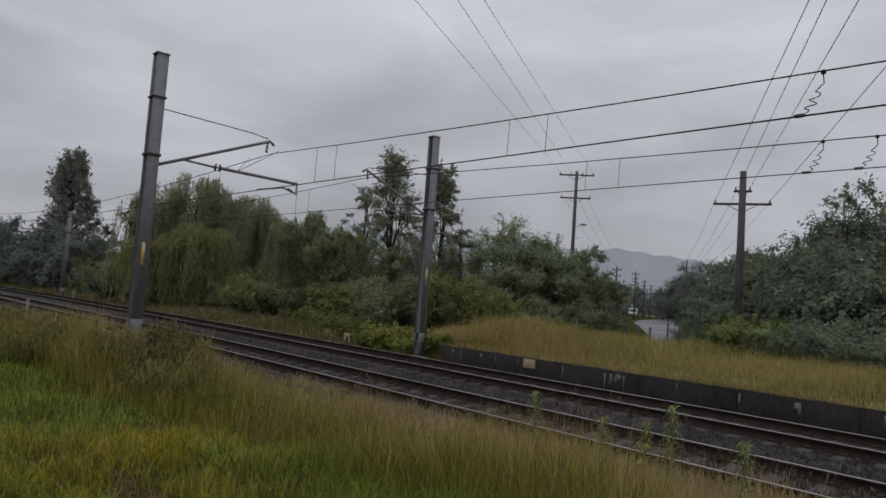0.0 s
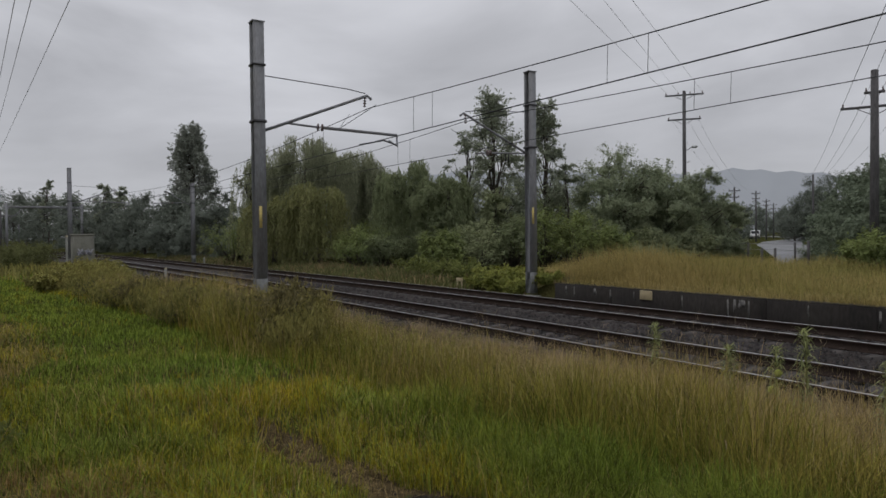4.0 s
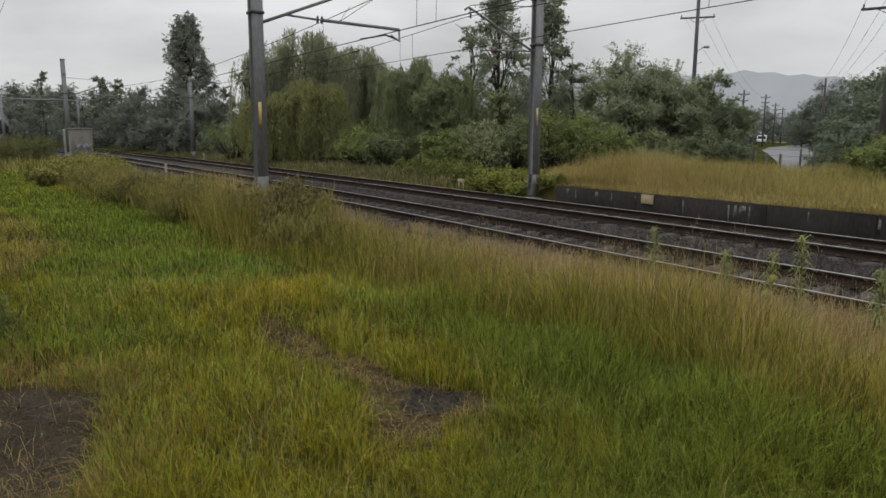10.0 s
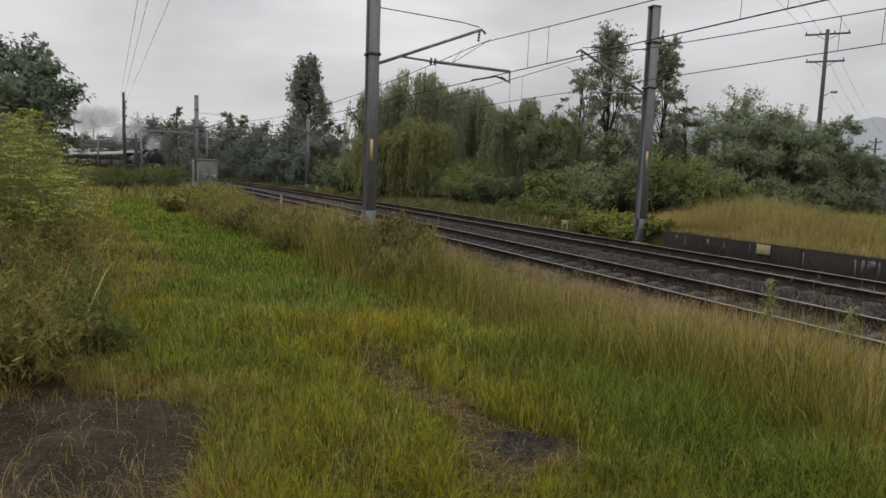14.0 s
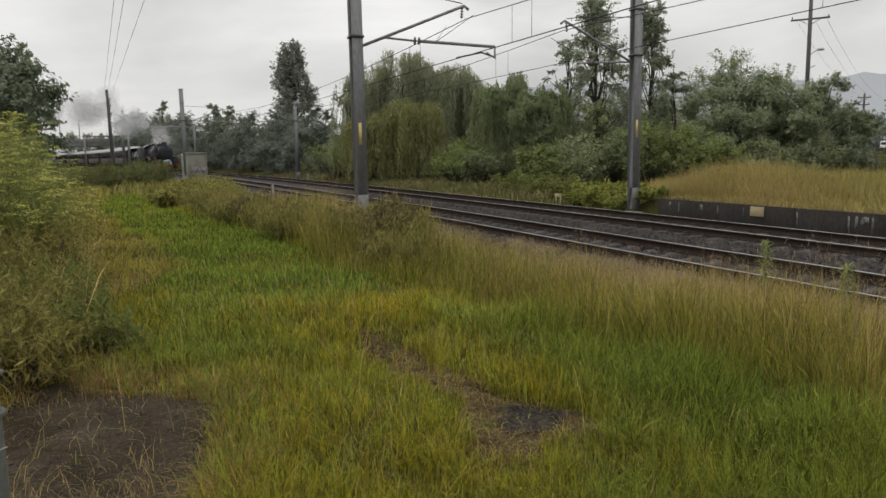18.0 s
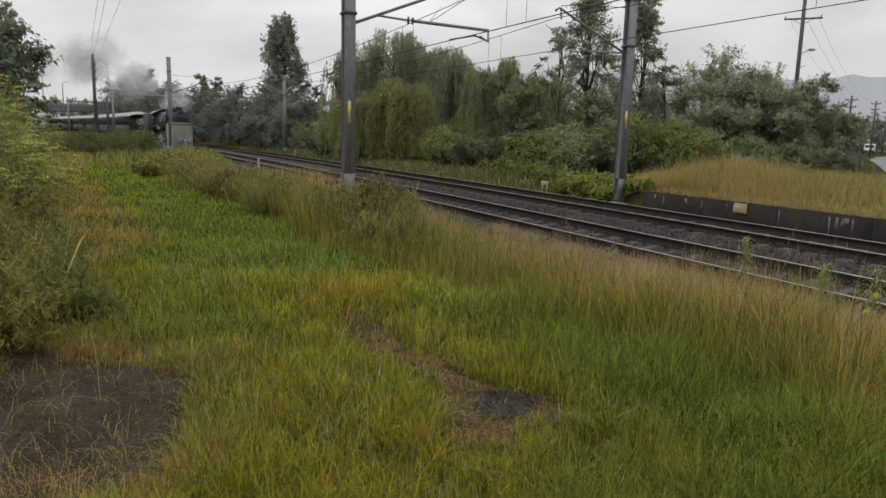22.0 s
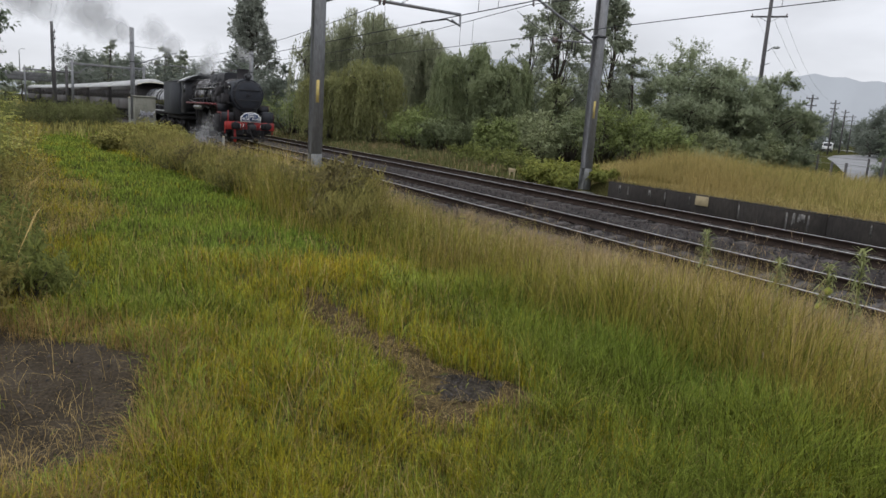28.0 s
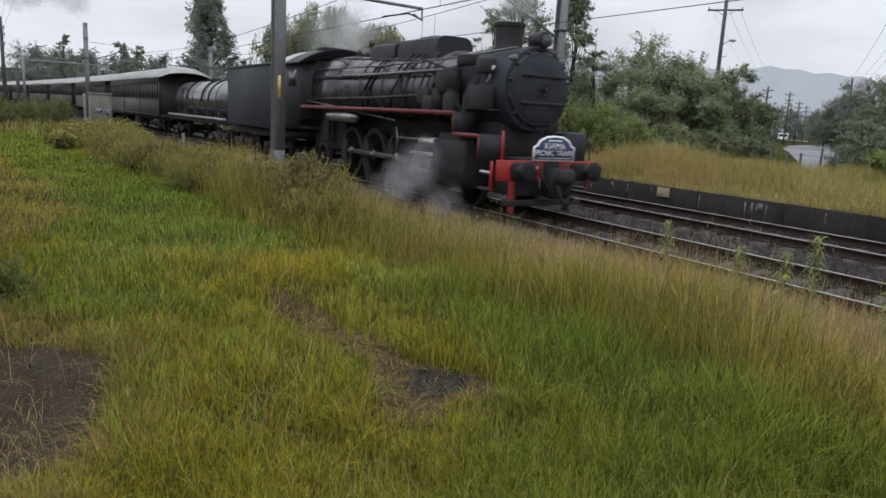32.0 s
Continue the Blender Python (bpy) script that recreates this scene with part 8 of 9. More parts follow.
    for x in (-1.0, -1.3):
        part("smokebox_step", Shape().box(x, -0.95, 2.15, 0.2, 0.3, 0.04, 0.01), M["soot"], t)
    part("white_hand_lever", Shape().tube([(-1.35, -0.86, 2.70), (-1.05, -0.92, 3.05)], 0.03, 6), M["board_white"], t)
    # cab
    part("cab_side", Shape().prism([(-11.1, 1.35), (-13.0, 1.35), (-13.0, 2.35), (-12.75, 2.5), (-12.75, 3.2), (-13.05, 3.35), (-13.05, 3.48), (-11.1, 3.48)], -1.44, -1.40), M["black"], t)
    part("cab_side", Shape().prism([(-11.1, 1.35), (-13.0, 1.35), (-13.0, 2.35), (-12.75, 2.5), (-12.75, 3.2), (-13.05, 3.35), (-13.05, 3.48), (-11.1, 3.48)], 1.40, 1.44), M["black"], t)
    part("cab_front", Shape().box(-11.1, 0, 2.6, 0.04, 2.84, 1.9), M["black"], t)
    part("cab_floor", Shape().box(-12.1, 0, 1.36, 2.0, 2.8, 0.08), M["soot"], t)
    for y in (-1.443, 1.443):
        part("cab_window", Shape().box(-11.85, y, 2.95, 0.75, 0.006, 0.5), M["glass"], t)
    arch = [(y, 3.46 + 0.52 * (1 - (y / 1.55) ** 2)) for y in np.linspace(-1.55, 1.55, 15)]
    auto_smooth(part("cab_roof", Shape().prism(arch + [(y, z - 0.05) for y, z in arch[::-1]], -10.9, -13.45, "yz"), M["black"], t))
    part("roof_sheet", Shape().prism([(y, z + 0.018) for y, z in arch[:7]] + [(y, z + 0.006) for y, z in arch[6::-1]], -12.35, -13.42, "yz"), M["galv"], t, "pale patch at the back of the cab roof")
    part("roof_vent", Shape().box(-12.2, 0, 4.02, 0.8, 0.7, 0.12, 0.03), M["black"], t)
    part("roof_edge", Shape().prism([(y, z + 0.01) for y, z in arch] + [(y, z - 0.07) for y, z in arch[::-1]], -13.45, -13.52, "yz"), M["bright"], t, "pale rear edge of the cab roof")
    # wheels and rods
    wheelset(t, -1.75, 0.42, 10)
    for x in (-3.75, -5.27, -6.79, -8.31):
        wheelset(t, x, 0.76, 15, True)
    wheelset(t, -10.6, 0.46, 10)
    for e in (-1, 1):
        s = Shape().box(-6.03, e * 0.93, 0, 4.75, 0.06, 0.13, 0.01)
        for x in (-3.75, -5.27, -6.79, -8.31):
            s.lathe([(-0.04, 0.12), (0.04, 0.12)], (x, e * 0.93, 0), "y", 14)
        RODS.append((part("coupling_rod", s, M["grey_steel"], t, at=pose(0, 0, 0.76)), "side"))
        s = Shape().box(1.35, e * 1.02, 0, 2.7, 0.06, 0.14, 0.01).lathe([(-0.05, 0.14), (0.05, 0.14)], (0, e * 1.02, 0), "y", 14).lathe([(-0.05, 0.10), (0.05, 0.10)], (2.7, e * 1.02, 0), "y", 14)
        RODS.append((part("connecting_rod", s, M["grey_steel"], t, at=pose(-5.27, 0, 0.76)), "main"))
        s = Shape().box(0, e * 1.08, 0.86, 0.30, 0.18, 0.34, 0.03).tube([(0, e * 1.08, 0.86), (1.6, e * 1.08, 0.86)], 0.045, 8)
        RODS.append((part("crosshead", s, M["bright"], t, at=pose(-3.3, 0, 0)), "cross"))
    return t


M["lamp"] = mat("lamp_glass", (0.07, 0.075, 0.08), 0.25, second=(0.05, 0.05, 0.055), scale=20, spec=0.7)


def bogie(parent, x, r=0.42, half=0.9):
    b = part("bogie_frame", Shape().box(x, -1.0, 0.55, 2 * half + 0.7, 0.10, 0.22, 0.03).box(x, 1.0, 0.55, 2 * half + 0.7, 0.10, 0.22, 0.03).box(x, 0, 0.62, 0.4, 2.1, 0.3, 0.03), M["soot"], parent)
    for e in (-1, 1):
        for dx in (-half, half):
            part("axle_box", Shape().box(x + dx, e * 1.04, 0.46, 0.24, 0.16, 0.26, 0.03), M["soot"], b)
        part("bogie_spring", Shape().tube([(x - 0.5, e * 1.06, 0.62), (x, e * 1.06, 0.5), (x + 0.5, e * 1.06, 0.62)], 0.06, 6), M["soot"], b)
    for dx in (-half, half):
        wheelset(parent, x + dx, r, 8)


def build_tender():
    """Origin at the tender's middle."""
    t = thing("tender", "dark grey slab-sided tender heaped with coal", "tender")
    part("underframe", Shape().box(0, 0, 1.0, 6.7, 2.2, 0.26, 0.02), M["soot"], t)
    part("bunker", Shape().box(0.1, 0, 2.33, 6.3, 2.78, 2.30, 0.05), M["tender"], t, "plain dark grey bunker side")
    for e in (-1, 1):
        part("top_rail", Shape().box(0.1, e * 1.38, 3.50, 6.3, 0.06, 0.07, 0.02), M["black"], t)
        part("side_step", Shape().box(2.9, e * 1.36, 0.7, 0.4, 0.16, 0.05, 0.01), M["soot"], t)
        part("grab_rail", Shape().tube([(3.15, e * 1.42, 1.4), (3.15, e * 1.46, 1.8), (3.15, e * 1.42, 2.7)], 0.018, 5), M["black"], t)
    xs, ys = np.meshgrid(np.linspace(-2.8, 3.0, 26), np.linspace(-1.25, 1.25, 12), indexing="ij")
    z = 3.46 + 0.22 * (1 - (ys / 1.3) ** 2) + rng.normal(0, 0.04, xs.shape)
    a = (np.arange(25)[:, None] * 12 + np.arange(11)).ravel()
    part("coal_heap", mesh_np("coal_heap", np.stack([xs, ys, z], -1).reshape(-1, 3), np.stack([a, a + 12, a + 13, a + 1], 1), M["coal"]), None, t)
    bogie(t, 2.0, 0.46, 0.8)
    bogie(t, -2.0, 0.46, 0.8)
    return t


def build_tank_wagon():
    t = thing("water_tank_wagon", "water tank wagon wrapped in wet shining black sheeting", "tank wagon")
    part("underframe", Shape().box(0, 0, 1.16, 11.8, 2.3, 0.24, 0.02), M["soot"], t)
    for e in (-1, 1):
        part("sole_bar", Shape().box(0, e * 1.2, 1.30, 11.8, 0.06, 0.10, 0.01), M["galv"], t, "pale sole bar edge")
    auto_smooth(part("tank_barrel", Shape().lathe([(-5.5, 0.0), (-5.45, 0.55), (-5.25, 0.90), (-5.05, 0.96), (5.05, 0.96), (5.25, 0.90), (5.45, 0.55), (5.5, 0.0)], (0, 0, 2.18), "x", 44), M["tank"], t))
    for x in (-3.4, -1.2, 1.2, 3.4):
        part("tank_strap", Shape().lathe([(x - 0.03, 0.6), (x - 0.03, 0.972), (x + 0.03, 0.972), (x + 0.03, 0.6)], (0, 0, 2.18), "x", 40), M["soot"], t)
        part("saddle", Shape().box(x, 0, 1.4, 0.3, 1.7, 0.4, 0.03), M["soot"], t)
    part("hatch", Shape().lathe([(3.1, 0.3), (3.25, 0.3), (3.3, 0.22), (3.32, 0.0)], (0, 0, 0), "z", 18), M["black"], t)
    for k, x in enumerate((-2.6, 0.6, 2.2)):
        part("tie_rope", Shape().tube([(x + 0.25 * math.sin(a + k), -0.985 * math.sin(a), 2.18 + 0.985 * math.cos(a)) for a in np.linspace(-0.5, 1.7, 12)], 0.035, 5), M["soot"], t)
    part("end_ladder", Shape().tube([(5.7, -0.6, 1.2), (5.7, -0.6, 2.9)], 0.02, 5).tube([(5.7, -0.2, 1.2), (5.7, -0.2, 2.9)], 0.02, 5), M["soot"], t)
    bogie(t, 4.2)
    bogie(t, -4.2)
    return t


def build_coach():
    """A wooden end-platform coach; origin at its middle."""
    L, W = 19.6, 2.84
    t = thing("passenger_coach", "dark brown wooden passenger coach with a pale arched roof", "railway coach", group="coaches of the picnic train")
    part("underframe", Shape().box(0, 0, 0.98, L - 0.6, 2.4, 0.24, 0.02), M["soot"], t)
    part("truss_rod", Shape().tube([(-6, -1.1, 0.9), (-2.5, -1.1, 0.45), (2.5, -1.1, 0.45), (6, -1.1, 0.9)], 0.03, 6), M["soot"], t)
    part("truss_rod", Shape().tube([(-6, 1.1, 0.9), (-2.5, 1.1, 0.45), (2.5, 1.1, 0.45), (6, 1.1, 0.9)], 0.03, 6), M["soot"], t)
    part("battery_box", Shape().box(0.8, -0.9, 0.62, 1.8, 0.6, 0.45, 0.03), M["soot"], t)
    B = L / 2 - 0.9
    body = part("body", Shape().box(0, 0, 1.58, 2 * B, W, 1.10, 0.01).box(0, 0, 3.25, 2 * B, W, 0.46, 0.01), M["coach"], t, "dark brown panelled body")
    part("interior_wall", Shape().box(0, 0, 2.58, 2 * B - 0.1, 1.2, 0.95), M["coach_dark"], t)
    n = 24
    for e in (-1, 1):
        for k in range(n + 1):
            x = -B + 0.05 + (2 * B - 0.1) * k / n
            part("window_pillar", SHARED.setdefault("pillar", Shape().box(0, 0, 2.57, 0.16, 0.05, 0.96, 0.008).mesh("window_pillar", M["coach"])), None, body, at=pose(x, e * (W / 2 - 0.03), 0))
        for k in range(n):
            x = -B + 0.05 + (2 * B - 0.1) * (k + 0.5) / n
            part("window_pane", SHARED.setdefault("pane", Shape().box(0, 0, 2.57, 0.58, 0.012, 0.90).mesh("window_pane", M["glass"])), None, body, at=pose(x, e * (W / 2 - 0.05), 0))
        part("waist_moulding", Shape().box(0, e * (W / 2 + 0.008), 2.10, 2 * B, 0.02, 0.06), M["coach_dark"], body)
        part("sill_moulding", Shape().box(0, e * (W / 2 + 0.008), 1.10, 2 * B, 0.02, 0.08), M["coach_dark"], body)
        for x in (-B, -B / 3, B / 3, B):
            part("body_post", Shape().box(x, e * (W / 2 + 0.01), 2.17, 0.10, 0.03, 2.2), M["coach_dark"], body)
    for e in (-1, 1):
        # The shade under the roof end is in this wall's colour.
        part("end_wall", Shape().box(e * (B - 0.02), 0, 2.25, 0.06, W, 2.4), M["coach_dark"], t, "end wall with vestibule shade put into its dark colour")
        part("end_door", Shape().box(e * (B + 0.02), 0, 2.0, 0.03, 0.75, 1.9, 0.005), M["coach"], t)
        part("platform_floor", Shape().box(e * (B + 0.45), 0, 1.10, 0.9, W - 0.1, 0.10, 0.02), M["soot"], t)
        for y in (-1.25, -0.5, 0.5, 1.25):
            part("platform_rail", Shape().tube([(e * (B + 0.84), y, 1.1), (e * (B + 0.84), y, 2.0)], 0.022, 5), M["soot"], t)
        part("platform_top_rail", Shape().tube([(e * (B + 0.84), -1.3, 2.0), (e * (B + 0.84), 1.3, 2.0)], 0.025, 5), M["soot"], t)
        part("buffer", Shape().lathe([(0, 0.1), (0.35, 0.09), (0.37, 0.2), (0.42, 0.2)] if e > 0 else [(0, 0.1), (-0.35, 0.09), (-0.37, 0.2), (-0.42, 0.2)], (e * (L / 2 - 0.3), 0.85, 1.0), "x", 12), M["soot"], t)
        part("buffer", Shape().lathe([(0, 0.1), (0.35, 0.09), (0.37, 0.2), (0.42, 0.2)] if e > 0 else [(0, 0.1), (-0.35, 0.09), (-0.37, 0.2), (-0.42, 0.2)], (e * (L / 2 - 0.3), -0.85, 1.0), "x", 12), M["soot"], t)
    # roof: an arch drooping at both ends
    ys = np.linspace(-1.52, 1.52, 17)
    xs = np.array([-L / 2 - 0.15, -L / 2 + 0.1, -L / 2 + 0.6, -L / 2 + 1.3, 0, L / 2 - 1.3, L / 2 - 0.6, L / 2 - 0.1, L / 2 + 0.15])
    fall = np.array([0.44, 0.24, 0.08, 0, 0, 0, 0.08, 0.24, 0.44])
    top = np.array([[(x, y, 3.42 + (0.66 - 0.8 * f) * (1 - abs(y / 1.52) ** 2.6)) for y in ys] for x, f in zip(xs, fall)])
    bot = top - (0, 0, 0.06)
    nx, ny = len(xs), len(ys)
    v = np.concatenate([top.reshape(-1, 3), bot.reshape(-1, 3)])
    f = []
    for i in range(nx - 1):
        for j in range(ny - 1):
            a = i * ny + j
            f += [(a, a + ny, a + ny + 1, a + 1), (a + nx * ny, a + 1 + nx * ny, a + ny + 1 + nx * ny, a + ny + nx * ny)]
    for i in range(nx - 1):
        for j in (0, ny - 1):
            a = i * ny + j
            f.append((a, a + ny, a + ny + nx * ny, a + nx * ny) if j else (a, a + nx * ny, a + ny + nx * ny, a + ny))
    for i in (0, nx - 1):
        for j in range(ny - 1):
            a = i * ny + j
            f.append((a, a + 1, a + 1 + nx * ny, a + nx * ny) if i == 0 else (a, a + nx * ny, a + 1 + nx * ny, a + 1))
    auto_smooth(part("roof", Shape().add(v, f), M["roof"], t, "pale silver arched roof"), 50)
    for x in np.arange(-8, 8.1, 2.0):
        part("roof_vent", Shape().lathe([(3.80, 0.09), (3.92, 0.09), (3.94, 0.14), (4.0, 0.1), (4.01, 0.0)], (float(x), 0.45, 0), "z", 10), M["roof"], t)
    for e in (-1, 1):
        part("roof_end_rim", Shape().tube([(e * (L / 2 + 0.16), y, 3.39 + 0.308 * (1 - abs(y / 1.52) ** 2.6)) for y in ys], 0.045, 6), M["roof_end"], t, "cream rim of the roof end")
    bogie(t, 6.9)
    bogie(t, -6.9)
    return t


loco = build_loco()
tender = build_tender()
tank_wagon = build_tank_wagon()
n_before = len(WHEELS)
coach = build_coach()
coach_wheels = WHEELS[n_before:]
VEHICLES = [(loco, 0.0), (tender, -16.75), (tank_wagon, -26.75)]
for k in range(6):
    c = coach if k == 0 else copy_thing(coach, pose(0, 0, 0))
    VEHICLES.append((c, -43.1 - 20.5 * k))
    if k == 1:
        for ax, x, r in coach_wheels:
            for o in c.children:
                if o.name.startswith("axle") and not o.name.startswith("axle_box") and abs(o.matrix_basis.translation.x - x) < 0.01:
                    WHEELS.append((o, x, r))


# ---------------------------------------------------------------- smoke and steam
def vapour(name, colour, peak):
    """Soft drifting vapour: each flake thins to nothing at its rim."""
    m = bpy.data.materials.new(name)
    m.use_nodes = True
    nt = m.node_tree
    nt.nodes.clear()
    N, L = nt.nodes.new, nt.links.new
    out, mixs, tr, df, tl, half = N("ShaderNodeOutputMaterial"), N("ShaderNodeMixShader"), N("ShaderNodeBsdfTransparent"), N("ShaderNodeBsdfDiffuse"), N("ShaderNodeBsdfTranslucent"), N("ShaderNodeMixShader")
    df.inputs["Color"].default_value = tl.inputs["Color"].default_value = (*colour, 1)
    L(df.outputs[0], half.inputs[1])
    L(tl.outputs[0], half.inputs[2])
    half.inputs[0].default_value = 0.5
    uv, vm, ln = N("ShaderNodeUVMap"), N("ShaderNodeVectorMath"), N("ShaderNodeVectorMath")
    uv.uv_map = "flake"
    vm.operation, ln.operation = "SUBTRACT", "LENGTH"
    vm.inputs[1].default_value = (0.5, 0.5, 0)
    L(uv.outputs[0], vm.inputs[0])
    L(vm.outputs[0], ln.inputs[0])
    co, nz = N("ShaderNodeTexCoord"), N("ShaderNodeTexNoise")
    nz.inputs["Scale"].default_value, nz.inputs["Detail"].default_value, nz.inputs["Roughness"].default_value = 1.1, 5.0, 0.62
    L(co.outputs["Object"], nz.inputs["Vector"])
    rim, tex, ml, wob, add = N("ShaderNodeMapRange"), N("ShaderNodeMapRange"), N("ShaderNodeMath"), N("ShaderNodeMapRange"), N("ShaderNodeMath")
    wob.inputs["From Min"].default_value, wob.inputs["From Max"].default_value = 0.3, 0.7
    wob.inputs["To Min"].default_value, wob.inputs["To Max"].default_value = -0.07, 0.13
    L(nz.outputs["Fac"], wob.inputs["Value"])
    add.operation = "ADD"
    L(ln.outputs["Value"], add.inputs[0])
    L(wob.outputs[0], add.inputs[1])
    rim.interpolation_type = "SMOOTHSTEP"
    rim.inputs["From Min"].default_value, rim.inputs["From Max"].default_value = 0.14, 0.43
    rim.inputs["To Min"].default_value, rim.inputs["To Max"].default_value = peak, 0.0
    L(add.outputs[0], rim.inputs["Value"])
    tex.inputs["From Min"].default_value, tex.inputs["From Max"].default_value = 0.36, 0.62
    tex.inputs["To Min"].default_value, tex.inputs["To Max"].default_value = 0.60, 1.0
    L(nz.outputs["Fac"], tex.inputs["Value"])
    ml.operation = "MULTIPLY"
    L(rim.outputs[0], ml.inputs[0])
    L(tex.outputs[0], ml.inputs[1])
    L(ml.outputs[0], mixs.inputs[0])
    L(tr.outputs[0], mixs.inputs[1])
    L(half.outputs[0], mixs.inputs[2])
    L(mixs.outputs[0], out.inputs["Surface"])
    return m


M["smoke"] = vapour("coal_smoke", (0.60, 0.60, 0.61), 0.66)
M["steam"] = vapour("steam", (0.90, 0.90, 0.91), 0.34)


def puff_mesh(r, flakes, material, name, seed):
    """A cloud of a few soft-rimmed flakes, lying mostly across the line of the railway."""
    q = np.random.default_rng(seed)
    v, uvs = [], []
    for k in range(flakes):
        nrm = np.array([1.0, 0.35 * q.normal(), 0.25 * q.normal()])
        nrm /= np.linalg.norm(nrm)
        a = np.cross(nrm, q.normal(0, 1, 3))
        a /= np.linalg.norm(a)
        b = np.cross(nrm, a)
        c = q.normal(0, 0.28, 3) * r
        s = r * q.uniform(0.85, 1.2)
        for i in range(10):
            g = 2 * math.pi * i / 10
            v.append(c + s * (a * math.cos(g) + b * math.sin(g)))
            uvs.append((0.5 + 0.48 * math.cos(g), 0.5 + 0.48 * math.sin(g)))
    me = bpy.data.meshes.new(name)
    me.from_pydata([tuple(p) for p in v], [], [tuple(range(10 * k, 10 * k + 10)) for k in range(flakes)])
    me.materials.append(material)
    layer = me.uv_layers.new(name="flake")
    layer.data.foreach_set("uv", np.array(uvs, dtype=np.float32).ravel())
    return me


SMOKE = []
smoke_meshes = [puff_mesh(1.0, 1, M["smoke"], "smoke_puff", 20 + k) for k in range(5)]
steam_meshes = [puff_mesh(1.0, 1, M["steam"], "steam_puff", 60 + k) for k in range(3)]


def puff(name, meshes, k, size, label):
    ob = tagged(new(name, meshes[k % len(meshes)]), label, "smoke" if name[1] == "m" else "steam", group="vapour of the locomotive")
    ob.scale = (size, size, size)
    return ob


for k in range(13):
    u = k / 12
    size = 1.2 + 2.3 * u
    SMOKE.append((puff("smoke_puff", smoke_meshes, k, size, "drifting grey puff of locomotive smoke"), u, rng.normal(0, 1, 3)))
STEAM = []
for k, (dx, dy, dz, size) in enumerate(((-9.5, -0.2, 4.25, 0.45), (-10.2, -0.1, 4.7, 0.65), (-11.2, 0.1, 4.95, 0.8), (-12.4, 0.3, 5.05, 0.9), (-13.8, 0.5, 5.2, 0.95),
                                         (-1.5, -1.7, 0.40, 0.45), (-2.3, -1.9, 0.40, 0.55), (-3.2, -1.8, 0.50, 0.6), (-4.2, -1.7, 0.65, 0.6), (-1.9, 0.15, 4.5, 0.32), (-2.5, 0.2, 4.95, 0.45))):
    STEAM.append((puff("steam_puff", steam_meshes, k, size * 1.45, "white puff of steam beside the locomotive"), dx, dy, dz, k))


# ---------------------------------------------------------------- movement
FRONT = [(0.0, -184.0), (5.0, -164.0), (10.0, -141.0), (13.0, -126.3), (16.0, -110.8), (18.0, -100.0), (20.0, -89.0), (22.0, -77.4), (24.0, -65.3), (25.0, -58.9), (26.2, -51.2), (27.5, -42.5), (28.0, -38.95),
         (29.0, -32.2), (30.0, -25.25), (30.5, -21.8), (31.0, -18.24), (31.5, -14.68), (32.0, -11.07)]


def front_x(t):
    """Where the locomotive's front stands at t, by a smooth curve through FRONT."""
    ts, xs = np.array(FRONT).T
    i = int(np.clip(np.searchsorted(ts, t) - 1, 0, len(ts) - 2))
    slope = np.gradient(xs, ts)
    h = ts[i + 1] - ts[i]
    u = (t - ts[i]) / h
    return float((2 * u**3 - 3 * u**2 + 1) * xs[i] + (u**3 - 2 * u**2 + u) * h * slope[i] + (3 * u**2 - 2 * u**3) * xs[i + 1] + (u**3 - u**2) * h * slope[i + 1])


def on_line(x):
    """The pose of a vehicle whose origin stands at x on the near track."""
    return pose(x, NEAR_Y + float(bend(x)), 0.0, 0, 0, heading(x))


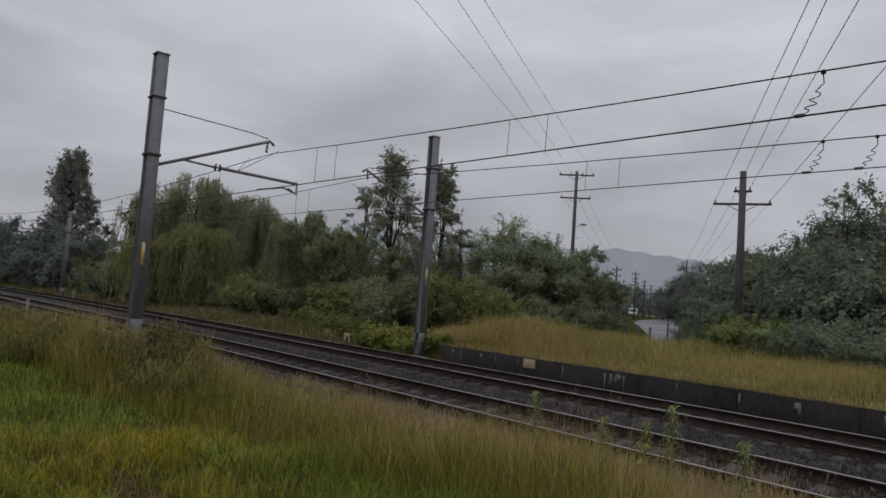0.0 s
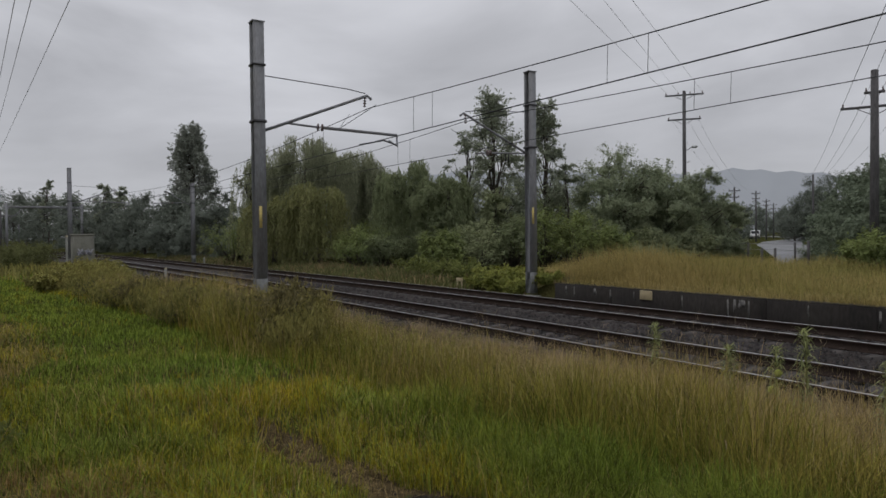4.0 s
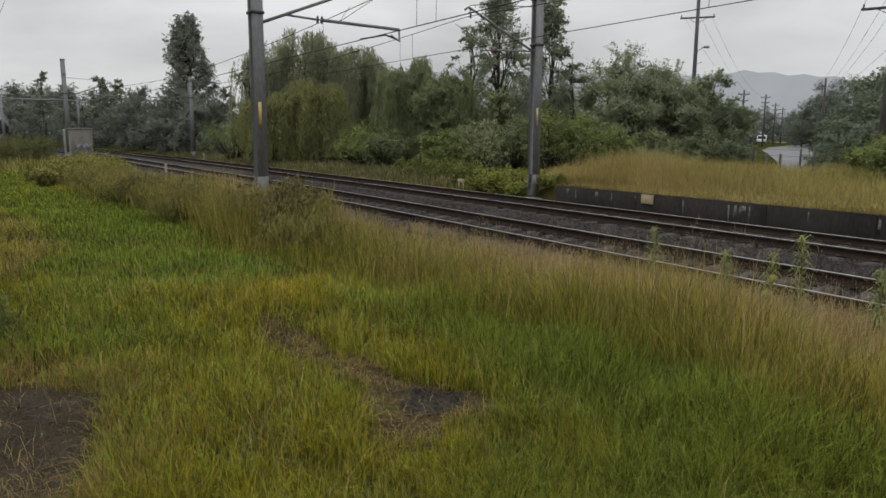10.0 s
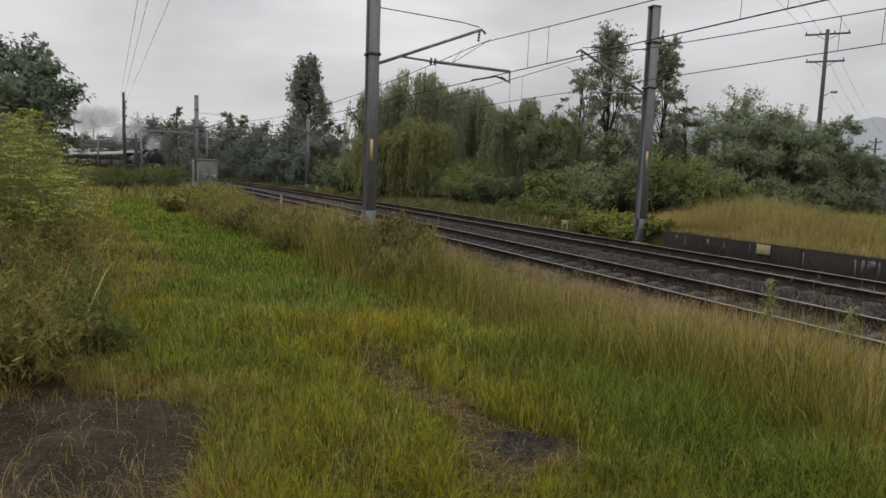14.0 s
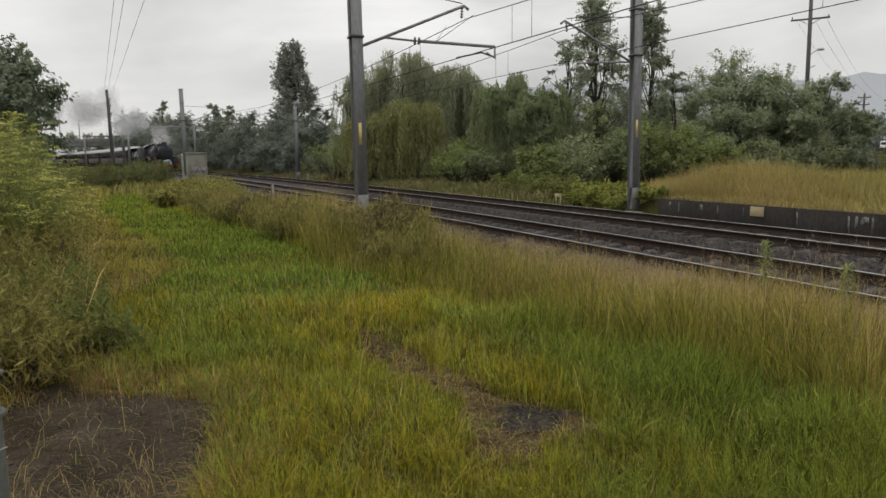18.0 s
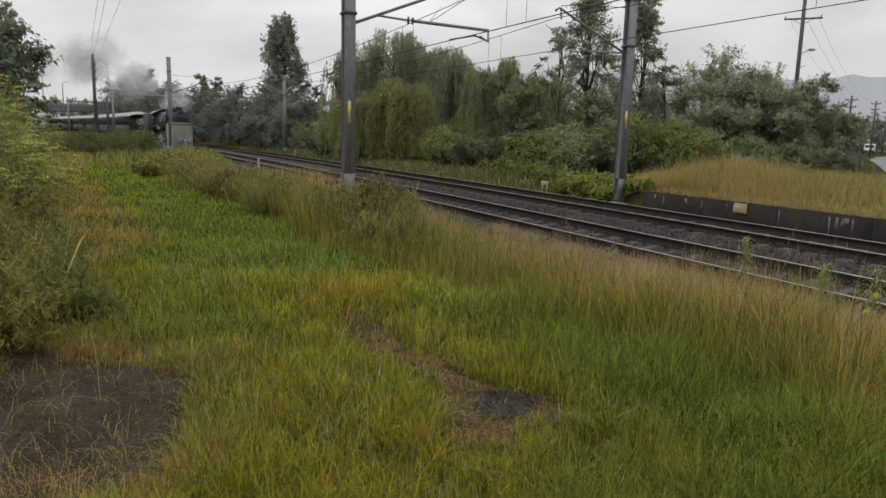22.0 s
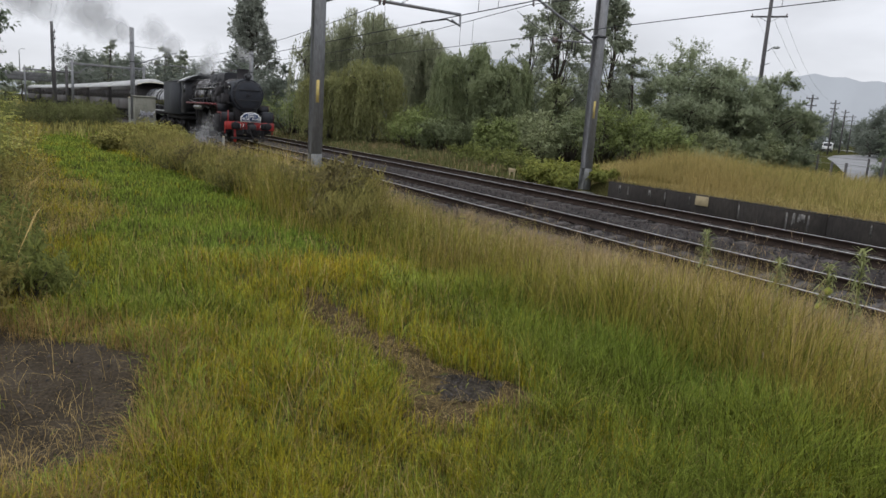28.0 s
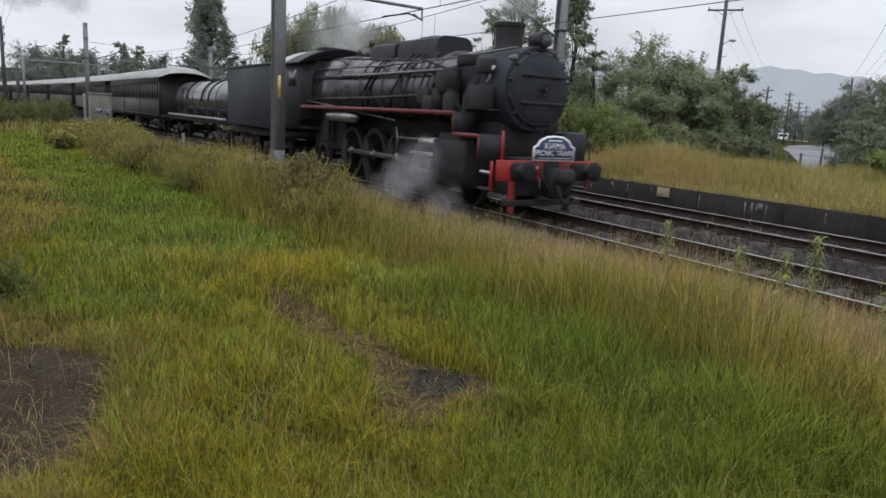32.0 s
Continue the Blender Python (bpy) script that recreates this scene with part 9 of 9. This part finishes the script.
def motions():
    coarse = np.round(np.arange(0, 32.01, 0.5), 3)
    fine = np.round(np.arange(0, 32.001, 2 / 30), 4)
    for ob, back in VEHICLES:
        walk(ob, [(float(t), on_line(front_x(t) + back)) for t in coarse])
    path = {float(t): front_x(t) + 184.0 for t in fine}
    for ax, x, r in WHEELS:
        walk(ax, [(t, pose(x, 0, r, 0, math.degrees(s / r), 0)) for t, s in path.items()])
    for ob, kind in RODS:
        rows = []
        for t, s in path.items():
            a = s / 0.76
            px, pz = 0.30 * math.sin(a), 0.30 * math.cos(a)
            dz = 0.10 - pz
            run = math.sqrt(2.7**2 - dz**2)
            if kind == "side":
                rows.append((t, pose(px, 0, 0.76 + pz)))
            elif kind == "main":
                rows.append((t, pose(-5.27 + px, 0, 0.76 + pz, 0, -math.degrees(math.asin(dz / 2.7)), 0)))
            else:
                rows.append((t, pose(-5.27 + px + run, 0, 0)))
        walk(ob, rows)
    # the plume trails behind the chimney until the driver shuts off, then drifts away over the verge
    for ob, u, w in SMOKE:
        te = 25.8 - 1.5 * u
        rows = []
        for t in coarse:
            t = float(t)
            age = max(0.0, t - te)
            x = front_x(min(t, te)) - 1.9 - 15.0 * u + 0.5 * u * w[0]
            y = NEAR_Y + float(bend(x)) - 11.0 * u**1.15 + 0.6 * u * w[1] - 0.75 * age
            z = 4.8 + 5.0 * u**0.8 + 0.7 * u * w[2] + 0.55 * age + 0.25 * u * math.sin(1.3 * t + 4 * u)
            rows.append((t, pose(x - 0.3 * age, y, z, 40 * w[0] + 6 * t, 9 * w[1] * math.sin(0.4 * t), 7 * w[2] * math.sin(0.3 * t))))
        walk(ob, rows)
    for ob, dx, dy, dz, k in STEAM:
        rows = []
        for t in np.round(np.arange(0, 32.01, 0.25), 3):
            t = float(t)
            m = on_line(front_x(t)) @ pose(dx + 0.25 * math.sin(2.1 * t + k), dy + 0.15 * math.sin(1.7 * t + 2 * k), dz + 0.15 * math.sin(2.6 * t + k), 25 * math.sin(t + k), 8 * math.sin(0.8 * t + k), 10 * math.sin(0.6 * t + 2 * k) - 28)
            rows.append((t, m))
        walk(ob, rows)


motions()
